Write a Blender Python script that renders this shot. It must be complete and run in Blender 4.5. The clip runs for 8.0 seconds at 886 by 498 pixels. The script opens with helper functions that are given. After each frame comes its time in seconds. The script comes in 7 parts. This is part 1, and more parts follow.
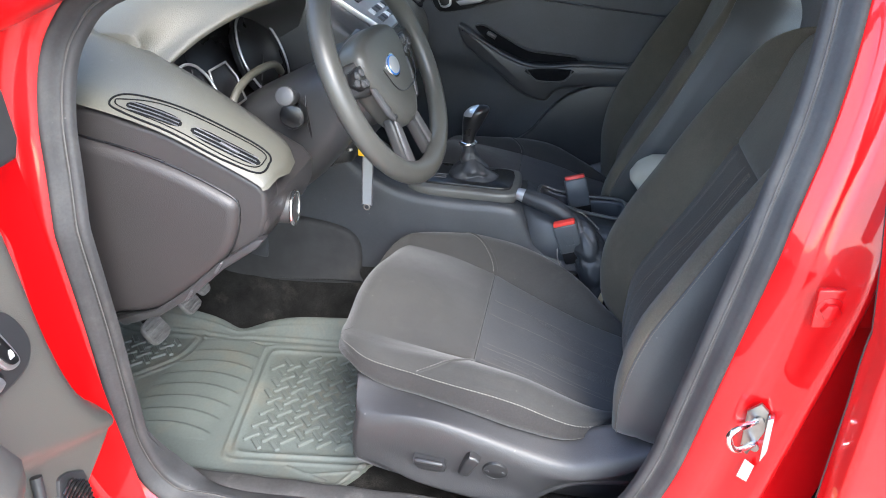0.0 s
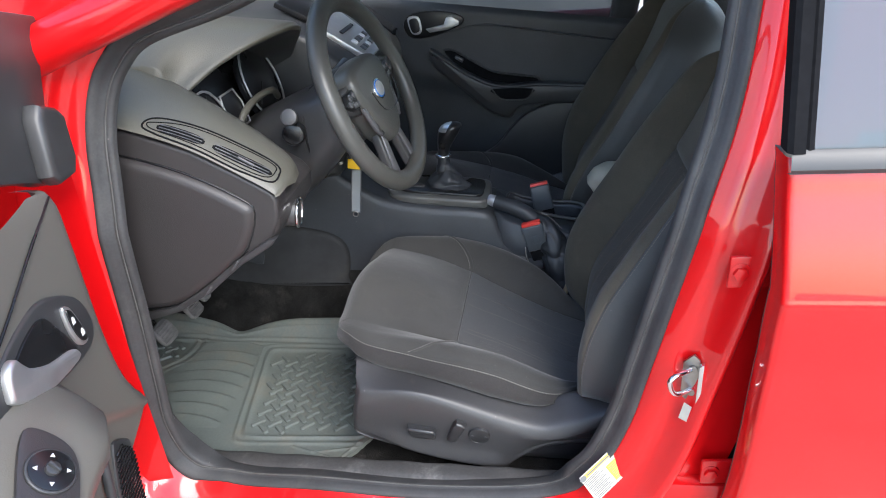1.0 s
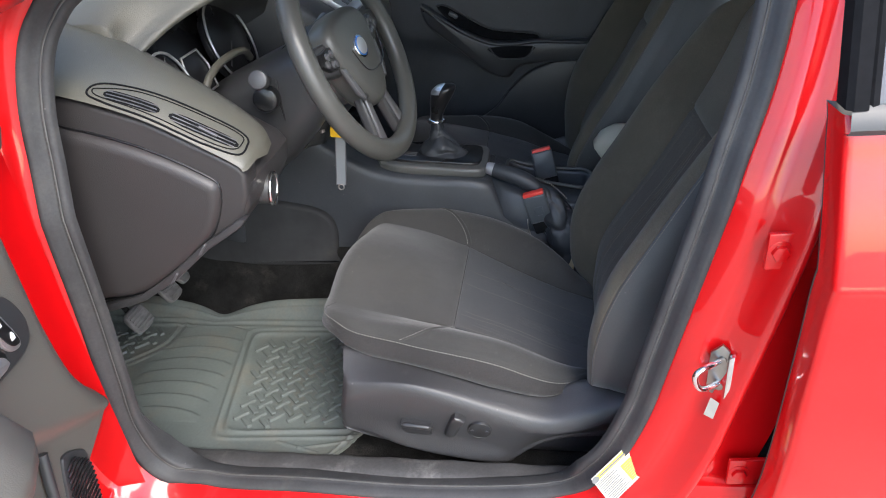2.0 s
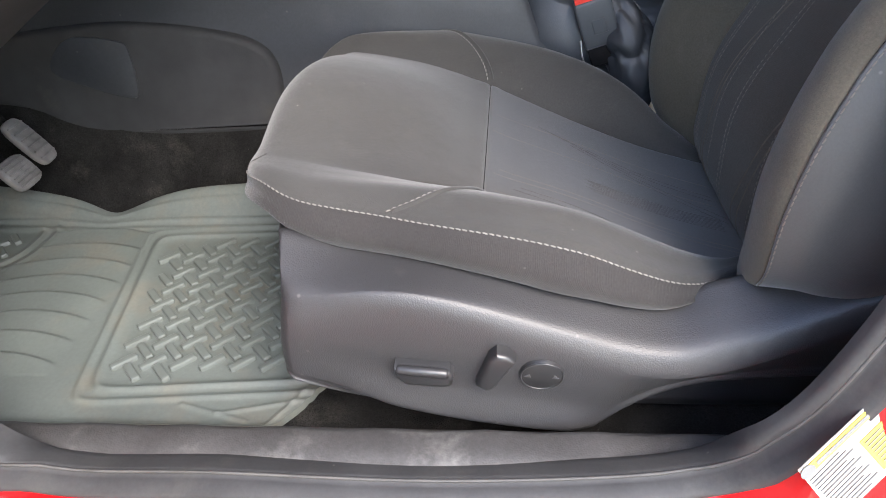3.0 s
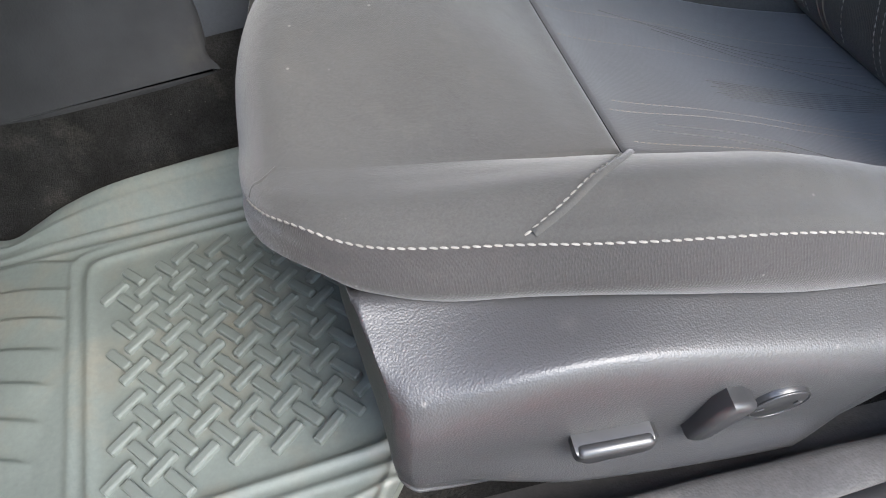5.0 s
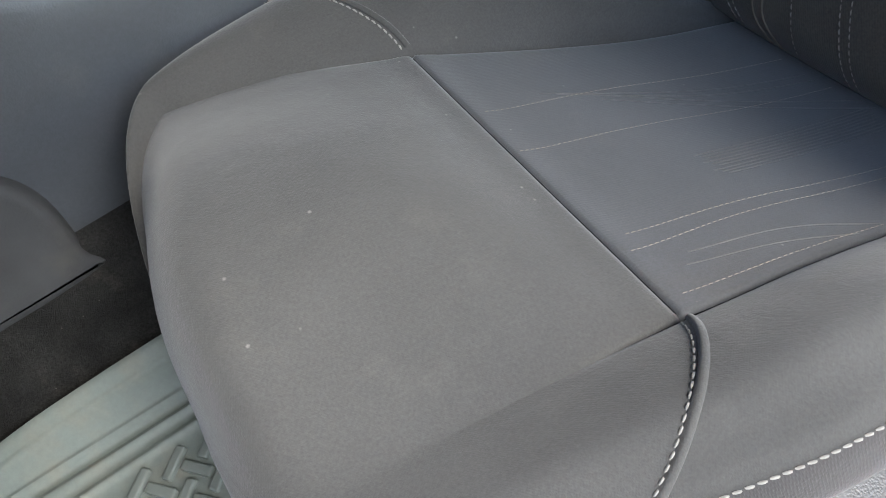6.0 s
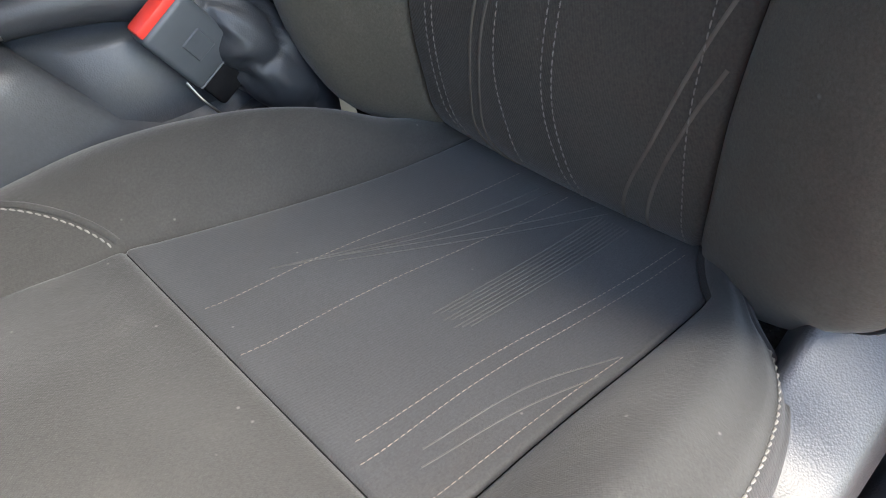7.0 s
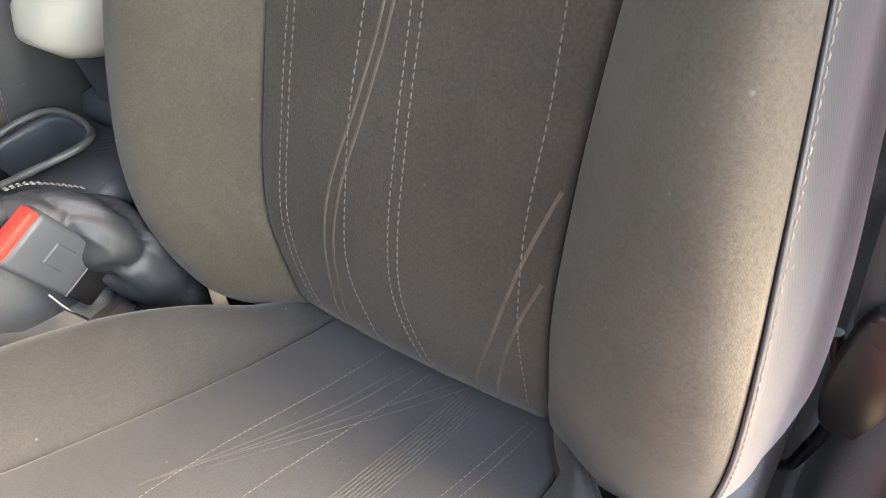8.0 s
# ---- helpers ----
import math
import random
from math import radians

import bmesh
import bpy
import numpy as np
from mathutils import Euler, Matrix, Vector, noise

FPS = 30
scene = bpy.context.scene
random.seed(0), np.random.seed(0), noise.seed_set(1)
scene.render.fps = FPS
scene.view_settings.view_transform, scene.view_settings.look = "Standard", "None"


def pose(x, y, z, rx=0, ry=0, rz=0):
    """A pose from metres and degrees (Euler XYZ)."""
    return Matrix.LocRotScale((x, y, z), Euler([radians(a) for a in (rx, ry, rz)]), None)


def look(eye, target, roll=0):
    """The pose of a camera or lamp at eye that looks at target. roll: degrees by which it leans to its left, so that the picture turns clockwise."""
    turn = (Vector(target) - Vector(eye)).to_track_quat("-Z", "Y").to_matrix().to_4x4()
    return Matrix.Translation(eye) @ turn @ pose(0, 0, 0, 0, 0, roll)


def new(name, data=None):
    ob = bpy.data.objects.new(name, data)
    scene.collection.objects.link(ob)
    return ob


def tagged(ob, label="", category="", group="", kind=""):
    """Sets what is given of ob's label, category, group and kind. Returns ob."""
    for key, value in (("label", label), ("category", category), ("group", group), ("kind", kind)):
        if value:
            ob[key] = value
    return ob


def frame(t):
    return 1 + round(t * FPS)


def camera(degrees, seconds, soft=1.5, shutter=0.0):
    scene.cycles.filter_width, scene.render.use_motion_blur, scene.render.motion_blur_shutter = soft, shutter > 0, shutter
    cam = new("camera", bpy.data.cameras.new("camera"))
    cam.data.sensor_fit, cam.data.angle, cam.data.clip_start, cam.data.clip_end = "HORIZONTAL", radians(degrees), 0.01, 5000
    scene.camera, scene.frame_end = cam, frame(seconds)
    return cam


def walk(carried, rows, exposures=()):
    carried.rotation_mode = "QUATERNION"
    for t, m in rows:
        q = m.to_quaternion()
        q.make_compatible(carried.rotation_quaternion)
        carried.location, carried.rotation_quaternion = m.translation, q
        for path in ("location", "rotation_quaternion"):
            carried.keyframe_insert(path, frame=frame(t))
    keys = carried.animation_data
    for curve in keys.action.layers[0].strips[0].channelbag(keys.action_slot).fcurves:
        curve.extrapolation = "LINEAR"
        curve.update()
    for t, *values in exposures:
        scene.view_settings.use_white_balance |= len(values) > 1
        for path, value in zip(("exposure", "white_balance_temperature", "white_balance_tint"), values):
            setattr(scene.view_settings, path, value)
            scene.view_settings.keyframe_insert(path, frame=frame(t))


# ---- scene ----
cam = camera(65.1, 8.0, 1.0)
PATH = [
    (0, (0.151, -1.503, 1.249), (-0.202, 0.242, 0.338), -2.0),
    (0.5, (0.149, -1.652, 1.289), (-0.137, 0.123, 0.414), -2.1),
    (1, (0.156, -1.685, 1.292), (-0.112, 0.099, 0.428), -2.6),
    (1.2, (0.157, -1.686, 1.291), (-0.107, 0.098, 0.427), -2.8),
    (2.3, (0.14, -1.431, 1.185), (-0.122, 0.283, 0.189), -4.3),
    (2.5, (0.101, -1.329, 1.08), (-0.139, 0.373, 0.057), -4.3),
    (3, (0.03, -1.133, 0.861), (-0.172, 0.522, -0.242), -4.3),
    (3.5, (-0.002, -0.988, 0.784), (-0.169, 0.612, -0.404), -4.8),
    (4, (-0.012, -0.937, 0.773), (-0.149, 0.615, -0.481), -5.3),
    (4.2, (-0.013, -0.929, 0.774), (-0.144, 0.586, -0.525), -6.6),
    (5.3, (-0.182, -0.789, 0.858), (-0.078, 0.506, -0.663), -15.4),
    (5.5, (-0.194, -0.728, 0.874), (-0.029, 0.508, -0.689), -16.7),
    (6, (-0.139, -0.668, 0.868), (0.124, 0.55, -0.696), -22.4),
    (6.5, (-0.064, -0.648, 0.865), (0.37, 0.52, -0.7), -23.2),
    (7, (0.003, -0.656, 0.858), (0.616, 0.46, -0.684), -22.0),
    (7.5, (0.041, -0.665, 0.873), (0.848, 0.385, -0.626), -18.6),
    (8, (0.06, -0.674, 0.925), (1.025, 0.34, -0.503), -15.7),
]
EXPOSURES = [(0.0, 3.4, 6300, 9), (0.5, 2.80, 6250, 9), (1.0, 2.52, 6250, 9), (2.5, 2.85, 6600, 11), (3.0, 3.2, 6700, 12), (3.5, 3.2, 6750, 12), (4.0, 3.25, 6600, 11), (5.5, 3.36, 6400, 7), (6.5, 3.42, 6350, 5), (7.0, 3.78, 6900, 7), (7.5, 4.30, 7850, 10), (8.0, 4.95, 8700, 12)]
walk(cam, [(t, look(eye, target, roll)) for t, eye, target, roll in PATH], EXPOSURES)

# ---- world and light ----
world = bpy.data.worlds.new("sky")
scene.world = world
world.use_nodes = True
wn, wl = world.node_tree.nodes, world.node_tree.links
sky = wn.new("ShaderNodeTexSky")
sky.sky_type = "NISHITA"
sky.sun_disc = False
sky.sun_elevation, sky.sun_rotation = radians(42.5), radians(144)
wn["Background"].inputs["Strength"].default_value = 0.105
wl.new(sky.outputs["Color"], wn["Background"].inputs["Color"])
sun = new("sun", bpy.data.lights.new("sun", "SUN"))
sun.data.energy, sun.data.angle, sun.data.color = 0.80, radians(35), (1.0, 0.945, 0.875)
sun.matrix_world = look((2.8, -3.9, 4.4), (0, 0, 0))

# ---- mesh tools ----
def lerp(a, b, t):
    return a + (b - a) * t


def curve1(pairs, x):
    """Smooth value at x through sorted (x, value) pairs."""
    if x <= pairs[0][0]:
        return pairs[0][1]
    if x >= pairs[-1][0]:
        return pairs[-1][1]
    for k in range(len(pairs) - 1):
        (x0, v0), (x1, v1) = pairs[k], pairs[k + 1]
        if x <= x1:
            m = (v1 - v0) / (x1 - x0)
            m0 = m if k == 0 else 0.5 * (m + (v0 - pairs[k - 1][1]) / (x0 - pairs[k - 1][0]))
            m1 = m if k + 2 == len(pairs) else 0.5 * (m + (pairs[k + 2][1] - v1) / (pairs[k + 2][0] - x1))
            t, w = (x - x0) / (x1 - x0), x1 - x0
            return ((2 * t**3 - 3 * t**2 + 1) * v0 + (t**3 - 2 * t**2 + t) * w * m0 + (-2 * t**3 + 3 * t**2) * v1 + (t**3 - t**2) * w * m1)


def smooth_path(points, steps=6, closed=False):
    """Catmull-Rom through points."""
    pts = [Vector(p) for p in points]
    n, out = len(pts), []
    for k in range(n if closed else n - 1):
        p1, p2 = pts[k], pts[(k + 1) % n]
        p0 = pts[k - 1] if closed or k > 0 else 2 * p1 - p2
        p3 = pts[(k + 2) % n] if closed or k + 2 < n else 2 * p2 - p1
        for s in range(steps):
            t = s / steps
            out.append(0.5 * (2 * p1 + (p2 - p0) * t + (2 * p0 - 5 * p1 + 4 * p2 - p3) * t * t + (3 * p1 - p0 - 3 * p2 + p3) * t**3))
    if not closed:
        out.append(pts[-1])
    return out


def mesh_of(name, verts, faces, smooth=True, sharp=None):
    me = bpy.data.meshes.new(name)
    me.from_pydata([tuple(v) for v in verts], [], faces)
    me.update()
    if smooth:
        me.polygons.foreach_set("use_smooth", [True] * len(me.polygons))
        if sharp:
            me.set_sharp_from_angle(angle=radians(sharp))
    return me


def part(name, me, material, parent=None, label=""):
    """One mesh object, under a thing or a part."""
    if isinstance(me, bmesh.types.BMesh):
        bm, me = me, bpy.data.meshes.new(name)
        bmesh.ops.recalc_face_normals(bm, faces=bm.faces)
        bm.to_mesh(me)
        bm.free()
        me.polygons.foreach_set("use_smooth", [True] * len(me.polygons))
        me.set_sharp_from_angle(angle=radians(35))
    if material and not me.materials:
        me.materials.append(material)
    ob = new(name, me)
    if parent:
        ob.parent = parent
    if label:
        ob["label"] = label
    return ob


def thing(name, label, category, group="", kind="", at=(0, 0, 0)):
    ob = new(name)
    ob.location = at
    ob.empty_display_size = 0.05
    return tagged(ob, label, category, group, kind)


def loft(name, rings, closed=True, caps=(False, False), smooth=True, sharp=None):
    """Skin over rings of equally many points."""
    n, verts, faces = len(rings[0]), [], []
    for r in rings:
        verts += r
    for i in range(len(rings) - 1):
        for j in range(n if closed else n - 1):
            a, b = i * n + j, i * n + (j + 1) % n
            faces.append((a, b, b + n, a + n))
    if caps[0]:
        faces.append(tuple(range(n - 1, -1, -1)))
    if caps[1]:
        faces.append(tuple(range((len(rings) - 1) * n, len(rings) * n)))
    me = mesh_of(name, verts, faces, False)
    bm = bmesh.new()
    bm.from_mesh(me)
    bmesh.ops.recalc_face_normals(bm, faces=bm.faces)
    bm.to_mesh(me)
    bm.free()
    if smooth:
        me.polygons.foreach_set("use_smooth", [True] * len(me.polygons))
        if sharp:
            me.set_sharp_from_angle(angle=radians(sharp))
    return me


def tube(name, path, radius, seg=10, closed=False, flat=1.0):
    """A round bar along a path; radius may be a function of 0..1. flat squashes it across."""
    pts = [Vector(p) for p in path]
    n, rings = len(pts), []
    ref = None
    for k, p in enumerate(pts):
        d = (pts[(k + 1) % n] - pts[k - 1]) if closed else (pts[min(k + 1, n - 1)] - pts[max(k - 1, 0)])
        d.normalize()
        if ref is None:
            ref = Vector((0, 0, 1)) if abs(d.z) < 0.9 else Vector((1, 0, 0))
        ref = (ref - d * ref.dot(d)).normalized()
        side = d.cross(ref)
        r = radius(k / max(1, n - 1)) if callable(radius) else radius
        rings.append([p + ref * r * math.cos(a) + side * r * flat * math.sin(a) for a in (2 * math.pi * i / seg for i in range(seg))])
    if closed:
        rings.append(rings[0])
        me = loft(name, rings, True)
        bm = bmesh.new()
        bm.from_mesh(me)
        bmesh.ops.remove_doubles(bm, verts=bm.verts, dist=1e-6)
        bm.to_mesh(me)
        bm.free()
        me.polygons.foreach_set("use_smooth", [True] * len(me.polygons))
        return me
    return loft(name, rings, True, (True, True), True, 60)


def rbox(sx, sy, sz, bevel=0.004, seg=2, m=None):
    """A rounded box of full sizes, centred, moved by m."""
    bm = bmesh.new()
    bmesh.ops.create_cube(bm, size=1.0, matrix=Matrix.Diagonal((sx, sy, sz, 1)))
    bmesh.ops.bevel(bm, geom=bm.edges[:], offset=bevel, segments=seg, profile=0.5, affect="EDGES")
    if m:
        bm.transform(m)
    return bm


def prism(outline, depth, m=None, bevel=0.003, seg=2):
    """A slab: outline in local x, y, depth along local z (centred), edges rounded."""
    bm = bmesh.new()
    vs = [bm.verts.new((p[0], p[1], -depth / 2)) for p in outline]
    f = bm.faces.new(vs)
    up = bmesh.ops.extrude_face_region(bm, geom=[f])
    bmesh.ops.translate(bm, verts=[v for v in up["geom"] if isinstance(v, bmesh.types.BMVert)], vec=(0, 0, depth))
    bmesh.ops.recalc_face_normals(bm, faces=bm.faces)
    if bevel:
        rim = [e for e in bm.edges if len(e.link_faces) == 2 and any(len(fc.verts) == len(outline) for fc in e.link_faces)]
        bmesh.ops.bevel(bm, geom=rim, offset=bevel, segments=seg, profile=0.5, affect="EDGES")
    if m:
        bm.transform(m)
    return bm


def disc(radius, depth, seg=32, bevel=0.002, m=None):
    return prism([(radius * math.cos(2 * math.pi * i / seg), radius * math.sin(2 * math.pi * i / seg)) for i in range(seg)], depth, m, bevel)


def along(origin, zdir, xdir=(1, 0, 0)):
    """A matrix with its z along zdir and its x near xdir."""
    z = Vector(zdir).normalized()
    x = Vector(xdir)
    x = (x - z * x.dot(z)).normalized()
    y = z.cross(x)
    return Matrix((( x.x, y.x, z.x, origin[0]), (x.y, y.y, z.y, origin[1]), (x.z, y.z, z.z, origin[2]), (0, 0, 0, 1)))


def stitches(name, path, normals, length=0.0035, gap=0.0022, radius=0.0007, lift=0.0006, skew=0.0):
    """A row of short thread stitches along a path that lies on a surface."""
    verts, faces, run, k = [], [], 0.0, 0
    pts = [Vector(p) for p in path]
    seglen = [(pts[i + 1] - pts[i]).length for i in range(len(pts) - 1)]
    total, step = sum(seglen), length + gap
    cum = [0.0]
    for s in seglen:
        cum.append(cum[-1] + s)

    def at(d):
        j = 0
        while j < len(seglen) - 1 and cum[j + 1] < d:
            j += 1
        t = (d - cum[j]) / max(seglen[j], 1e-9)
        return pts[j].lerp(pts[j + 1], t), Vector(normals[j]).lerp(Vector(normals[j + 1]), t).normalized()

    d = 0.0
    while d + length < total:
        (a, na), (b, nb) = at(d), at(d + length)
        di = (b - a).normalized()
        si = na.cross(di).normalized()
        a, b = a + si * skew, b - si * skew
        base = len(verts)
        for p, w, h in ((a, 0.55, 0.2), (a.lerp(b, 0.3), 1, 1), (a.lerp(b, 0.7), 1, 1), (b, 0.55, 0.2)):
            for c, s in ((1, 0), (0.5, 0.9), (-0.5, 0.9), (-1, 0)):
                verts.append(p + si * radius * w * c + na * (radius * 1.3 * s * h + lift * (h - 0.4)))
        for r in range(3):
            for q in range(3):
                o = base + r * 4 + q
                faces.append((o, o + 1, o + 5, o + 4))
        faces.append((base, base + 1, base + 2, base + 3))
        faces.append((base + 15, base + 14, base + 13, base + 12))
        d += step
    return mesh_of(name, verts, faces)

# ---- materials ----
def material(name, color, rough=0.5, metal=0.0, spec=0.5, vary=0.15, vary_scale=6.0, bumps=(), stain=None, coat=0.0, sheen=0.0, second=None, fleck=None):
    """Principled surface; color varied by two scales of noise. bumps: (kind, scale, strength, distance). stain: (color, scale, low, high)."""
    mt = bpy.data.materials.new(name)
    mt.use_nodes = True
    nt = mt.node_tree
    nd, ln = nt.nodes, nt.links
    b = nd["Principled BSDF"]
    b.inputs["Roughness"].default_value, b.inputs["Metallic"].default_value = rough, metal
    b.inputs["Specular IOR Level"].default_value = spec
    b.inputs["Coat Weight"].default_value, b.inputs["Coat Roughness"].default_value = coat, 0.015
    b.inputs["Sheen Weight"].default_value = sheen
    b.inputs["Sheen Roughness"].default_value = 0.5
    tc = nd.new("ShaderNodeTexCoord")
    co = tc.outputs["Object"]
    n1 = nd.new("ShaderNodeTexNoise")
    n1.inputs["Scale"].default_value, n1.inputs["Detail"].default_value = vary_scale, 6
    ln.new(co, n1.inputs["Vector"])
    mix = nd.new("ShaderNodeMix")
    mix.data_type = "RGBA"
    lo = [c * (1 - vary) for c in color]
    hi = [min(1, c * (1 + vary)) for c in (second or color)]
    mix.inputs["A"].default_value, mix.inputs["B"].default_value = (*lo, 1), (*hi, 1)
    ramp = nd.new("ShaderNodeMapRange")
    ramp.inputs["From Min"].default_value, ramp.inputs["From Max"].default_value = 0.3, 0.7
    ln.new(n1.outputs["Fac"], ramp.inputs["Value"])
    ln.new(ramp.outputs["Result"], mix.inputs["Factor"])
    out = mix.outputs["Result"]
    if stain:
        n2 = nd.new("ShaderNodeTexNoise")
        n2.inputs["Scale"].default_value, n2.inputs["Detail"].default_value, n2.inputs["Roughness"].default_value = stain[1], 8, 0.65
        ln.new(co, n2.inputs["Vector"])
        r2 = nd.new("ShaderNodeMapRange")
        r2.inputs["From Min"].default_value, r2.inputs["From Max"].default_value = stain[2], stain[3]
        r2.inputs["To Max"].default_value = 0.8
        ln.new(n2.outputs["Fac"], r2.inputs["Value"])
        m2 = nd.new("ShaderNodeMix")
        m2.data_type = "RGBA"
        m2.inputs["B"].default_value = (*stain[0], 1)
        ln.new(out, m2.inputs["A"])
        ln.new(r2.outputs["Result"], m2.inputs["Factor"])
        out = m2.outputs["Result"]
    if fleck:  # fine mottling of the fibres, and pale specks of lint
        n3 = nd.new("ShaderNodeTexNoise")
        n3.inputs["Scale"].default_value, n3.inputs["Detail"].default_value, n3.inputs["Roughness"].default_value = fleck[0], 5, 0.7
        ln.new(co, n3.inputs["Vector"])
        r3 = nd.new("ShaderNodeMapRange")
        r3.inputs["From Min"].default_value, r3.inputs["From Max"].default_value = 0.3, 0.7
        r3.inputs["To Min"].default_value, r3.inputs["To Max"].default_value = 1 - fleck[1], 1 + fleck[1]
        ln.new(n3.outputs["Fac"], r3.inputs["Value"])
        m3 = nd.new("ShaderNodeVectorMath")
        m3.operation = "SCALE"
        ln.new(out, m3.inputs[0])
        ln.new(r3.outputs["Result"], m3.inputs["Scale"])
        v3 = nd.new("ShaderNodeTexVoronoi")
        v3.inputs["Scale"].default_value = fleck[2]
        ln.new(co, v3.inputs["Vector"])
        near = nd.new("ShaderNodeMapRange")
        near.inputs["From Min"].default_value, near.inputs["From Max"].default_value = 0.05, 0.02
        near.inputs["To Max"].default_value = fleck[3]
        ln.new(v3.outputs["Distance"], near.inputs["Value"])
        m4 = nd.new("ShaderNodeMix")
        m4.data_type = "RGBA"
        m4.inputs["B"].default_value = (0.22, 0.21, 0.19, 1)
        ln.new(m3.outputs["Vector"], m4.inputs["A"])
        ln.new(near.outputs["Result"], m4.inputs["Factor"])
        out = m4.outputs["Result"]
    ln.new(out, b.inputs["Base Color"])
    rr = nd.new("ShaderNodeMapRange")
    rr.inputs["To Min"].default_value, rr.inputs["To Max"].default_value = max(0.02, rough - 0.06), min(1, rough + 0.06)
    ln.new(n1.outputs["Fac"], rr.inputs["Value"])
    ln.new(rr.outputs["Result"], b.inputs["Roughness"])
    normal = None
    for kind, scale, strength, dist in bumps:
        if kind == "noise":
            t = nd.new("ShaderNodeTexNoise")
            t.inputs["Scale"].default_value, t.inputs["Detail"].default_value = scale, 4
            ln.new(co, t.inputs["Vector"])
            h = t.outputs["Fac"]
        elif kind == "grain":
            t = nd.new("ShaderNodeTexVoronoi")
            t.feature = "SMOOTH_F1"
            t.inputs["Scale"].default_value = scale
            t.inputs["Smoothness"].default_value = 0.4
            ln.new(co, t.inputs["Vector"])
            inv = nd.new("ShaderNodeMath")
            inv.operation = "SUBTRACT"
            inv.inputs[0].default_value = 1.0
            ln.new(t.outputs["Distance"], inv.inputs[1])
            h = inv.outputs["Value"]
        else:  # weave: fine ribs in two diagonal ways
            h = None
            for way in ((0, 0, radians(45)), (0, 0, radians(-45))):
                mp = nd.new("ShaderNodeMapping")
                mp.inputs["Rotation"].default_value = (radians(20), 0, way[2] if kind == "weave" else 0)
                ln.new(co, mp.inputs["Vector"])
                w = nd.new("ShaderNodeTexWave")
                w.bands_direction = "Y" if kind == "rib" else "X"
                w.inputs["Scale"].default_value = scale
                w.inputs["Distortion"].default_value = 0.6
                w.inputs["Detail"].default_value = 2
                ln.new(mp.outputs["Vector"], w.inputs["Vector"])
                if h is None:
                    h = w.outputs["Fac"]
                else:
                    mx = nd.new("ShaderNodeMath")
                    mx.operation = "MULTIPLY"
                    ln.new(h, mx.inputs[0])
                    ln.new(w.outputs["Fac"], mx.inputs[1])
                    h = mx.outputs["Value"]
        bp = nd.new("ShaderNodeBump")
        bp.inputs["Strength"].default_value, bp.inputs["Distance"].default_value = strength, dist
        ln.new(h, bp.inputs["Height"])
        if normal:
            ln.new(normal, bp.inputs["Normal"])
        normal = bp.outputs["Normal"]
    if normal:
        ln.new(normal, b.inputs["Normal"])
    return mt


FABRIC = material("seat_fabric", (0.044, 0.0425, 0.040), 0.85, spec=0.22, vary=0.14, vary_scale=9, sheen=0.25, fleck=(560, 0.20, 34, 0.5),
                  bumps=(("noise", 11, 0.30, 0.006), ("noise", 34, 0.14, 0.003), ("weave", 265, 0.14, 0.0004), ("noise", 420, 0.30, 0.0007), ("noise", 1000, 0.4, 0.0006)),
                  stain=((0.062, 0.059, 0.054), 21, 0.56, 0.80))
# Same cloth as FABRIC; warm light on the backrest is put into the colour.
WARM_LIT_FABRIC = material("warm_lit_seat_fabric", (0.090, 0.078, 0.058), 0.85, spec=0.22, vary=0.16, vary_scale=9, sheen=0.14, fleck=(480, 0.20, 30, 0.4),
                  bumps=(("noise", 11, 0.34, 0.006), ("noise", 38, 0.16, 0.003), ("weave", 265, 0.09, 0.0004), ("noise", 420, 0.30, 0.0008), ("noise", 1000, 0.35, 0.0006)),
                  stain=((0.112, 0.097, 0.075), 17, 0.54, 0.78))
INSERT = material("seat_insert_fabric", (0.043, 0.0435, 0.0455), 0.8, spec=0.3, vary=0.16, vary_scale=7, sheen=0.32, fleck=(560, 0.20, 40, 0.4),
                  bumps=(("noise", 12, 0.25, 0.004), ("rib", 150, 0.08, 0.0005), ("noise", 800, 0.3, 0.0005)),
                  stain=((0.052, 0.046, 0.039), 9, 0.52, 0.8))
# Same cloth as INSERT, browner because warm bounced light is painted in.
WARM_LIT_INSERT = material("warm_lit_insert_fabric", (0.058, 0.048, 0.037), 0.82, spec=0.25, vary=0.16, vary_scale=7, sheen=0.12, fleck=(420, 0.24, 40, 0.3),
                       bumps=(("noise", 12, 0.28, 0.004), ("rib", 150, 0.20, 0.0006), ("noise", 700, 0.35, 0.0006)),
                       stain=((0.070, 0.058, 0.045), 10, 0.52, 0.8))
SIDE_CLOTH = material("seat_side_cloth", (0.040, 0.0405, 0.0395), 0.48, spec=0.55, vary=0.12, sheen=0.3, fleck=(500, 0.12, 30, 0.3),
                      bumps=(("weave", 265, 0.14, 0.0004), ("noise", 20, 0.25, 0.003)))
BAND_CLOTH = material("seat_twill_cloth", (0.028, 0.0258, 0.0250), 0.8, spec=0.25, vary=0.14, vary_scale=9, sheen=0.2, fleck=(480, 0.24, 34, 0.5),
                      bumps=(("noise", 14, 0.25, 0.004), ("weave", 230, 0.30, 0.0005), ("noise", 700, 0.4, 0.0007)), stain=((0.046, 0.043, 0.040), 21, 0.56, 0.80))
THREAD = material("pale_thread", (0.19, 0.18, 0.163), 0.8, vary=0.2, vary_scale=200)
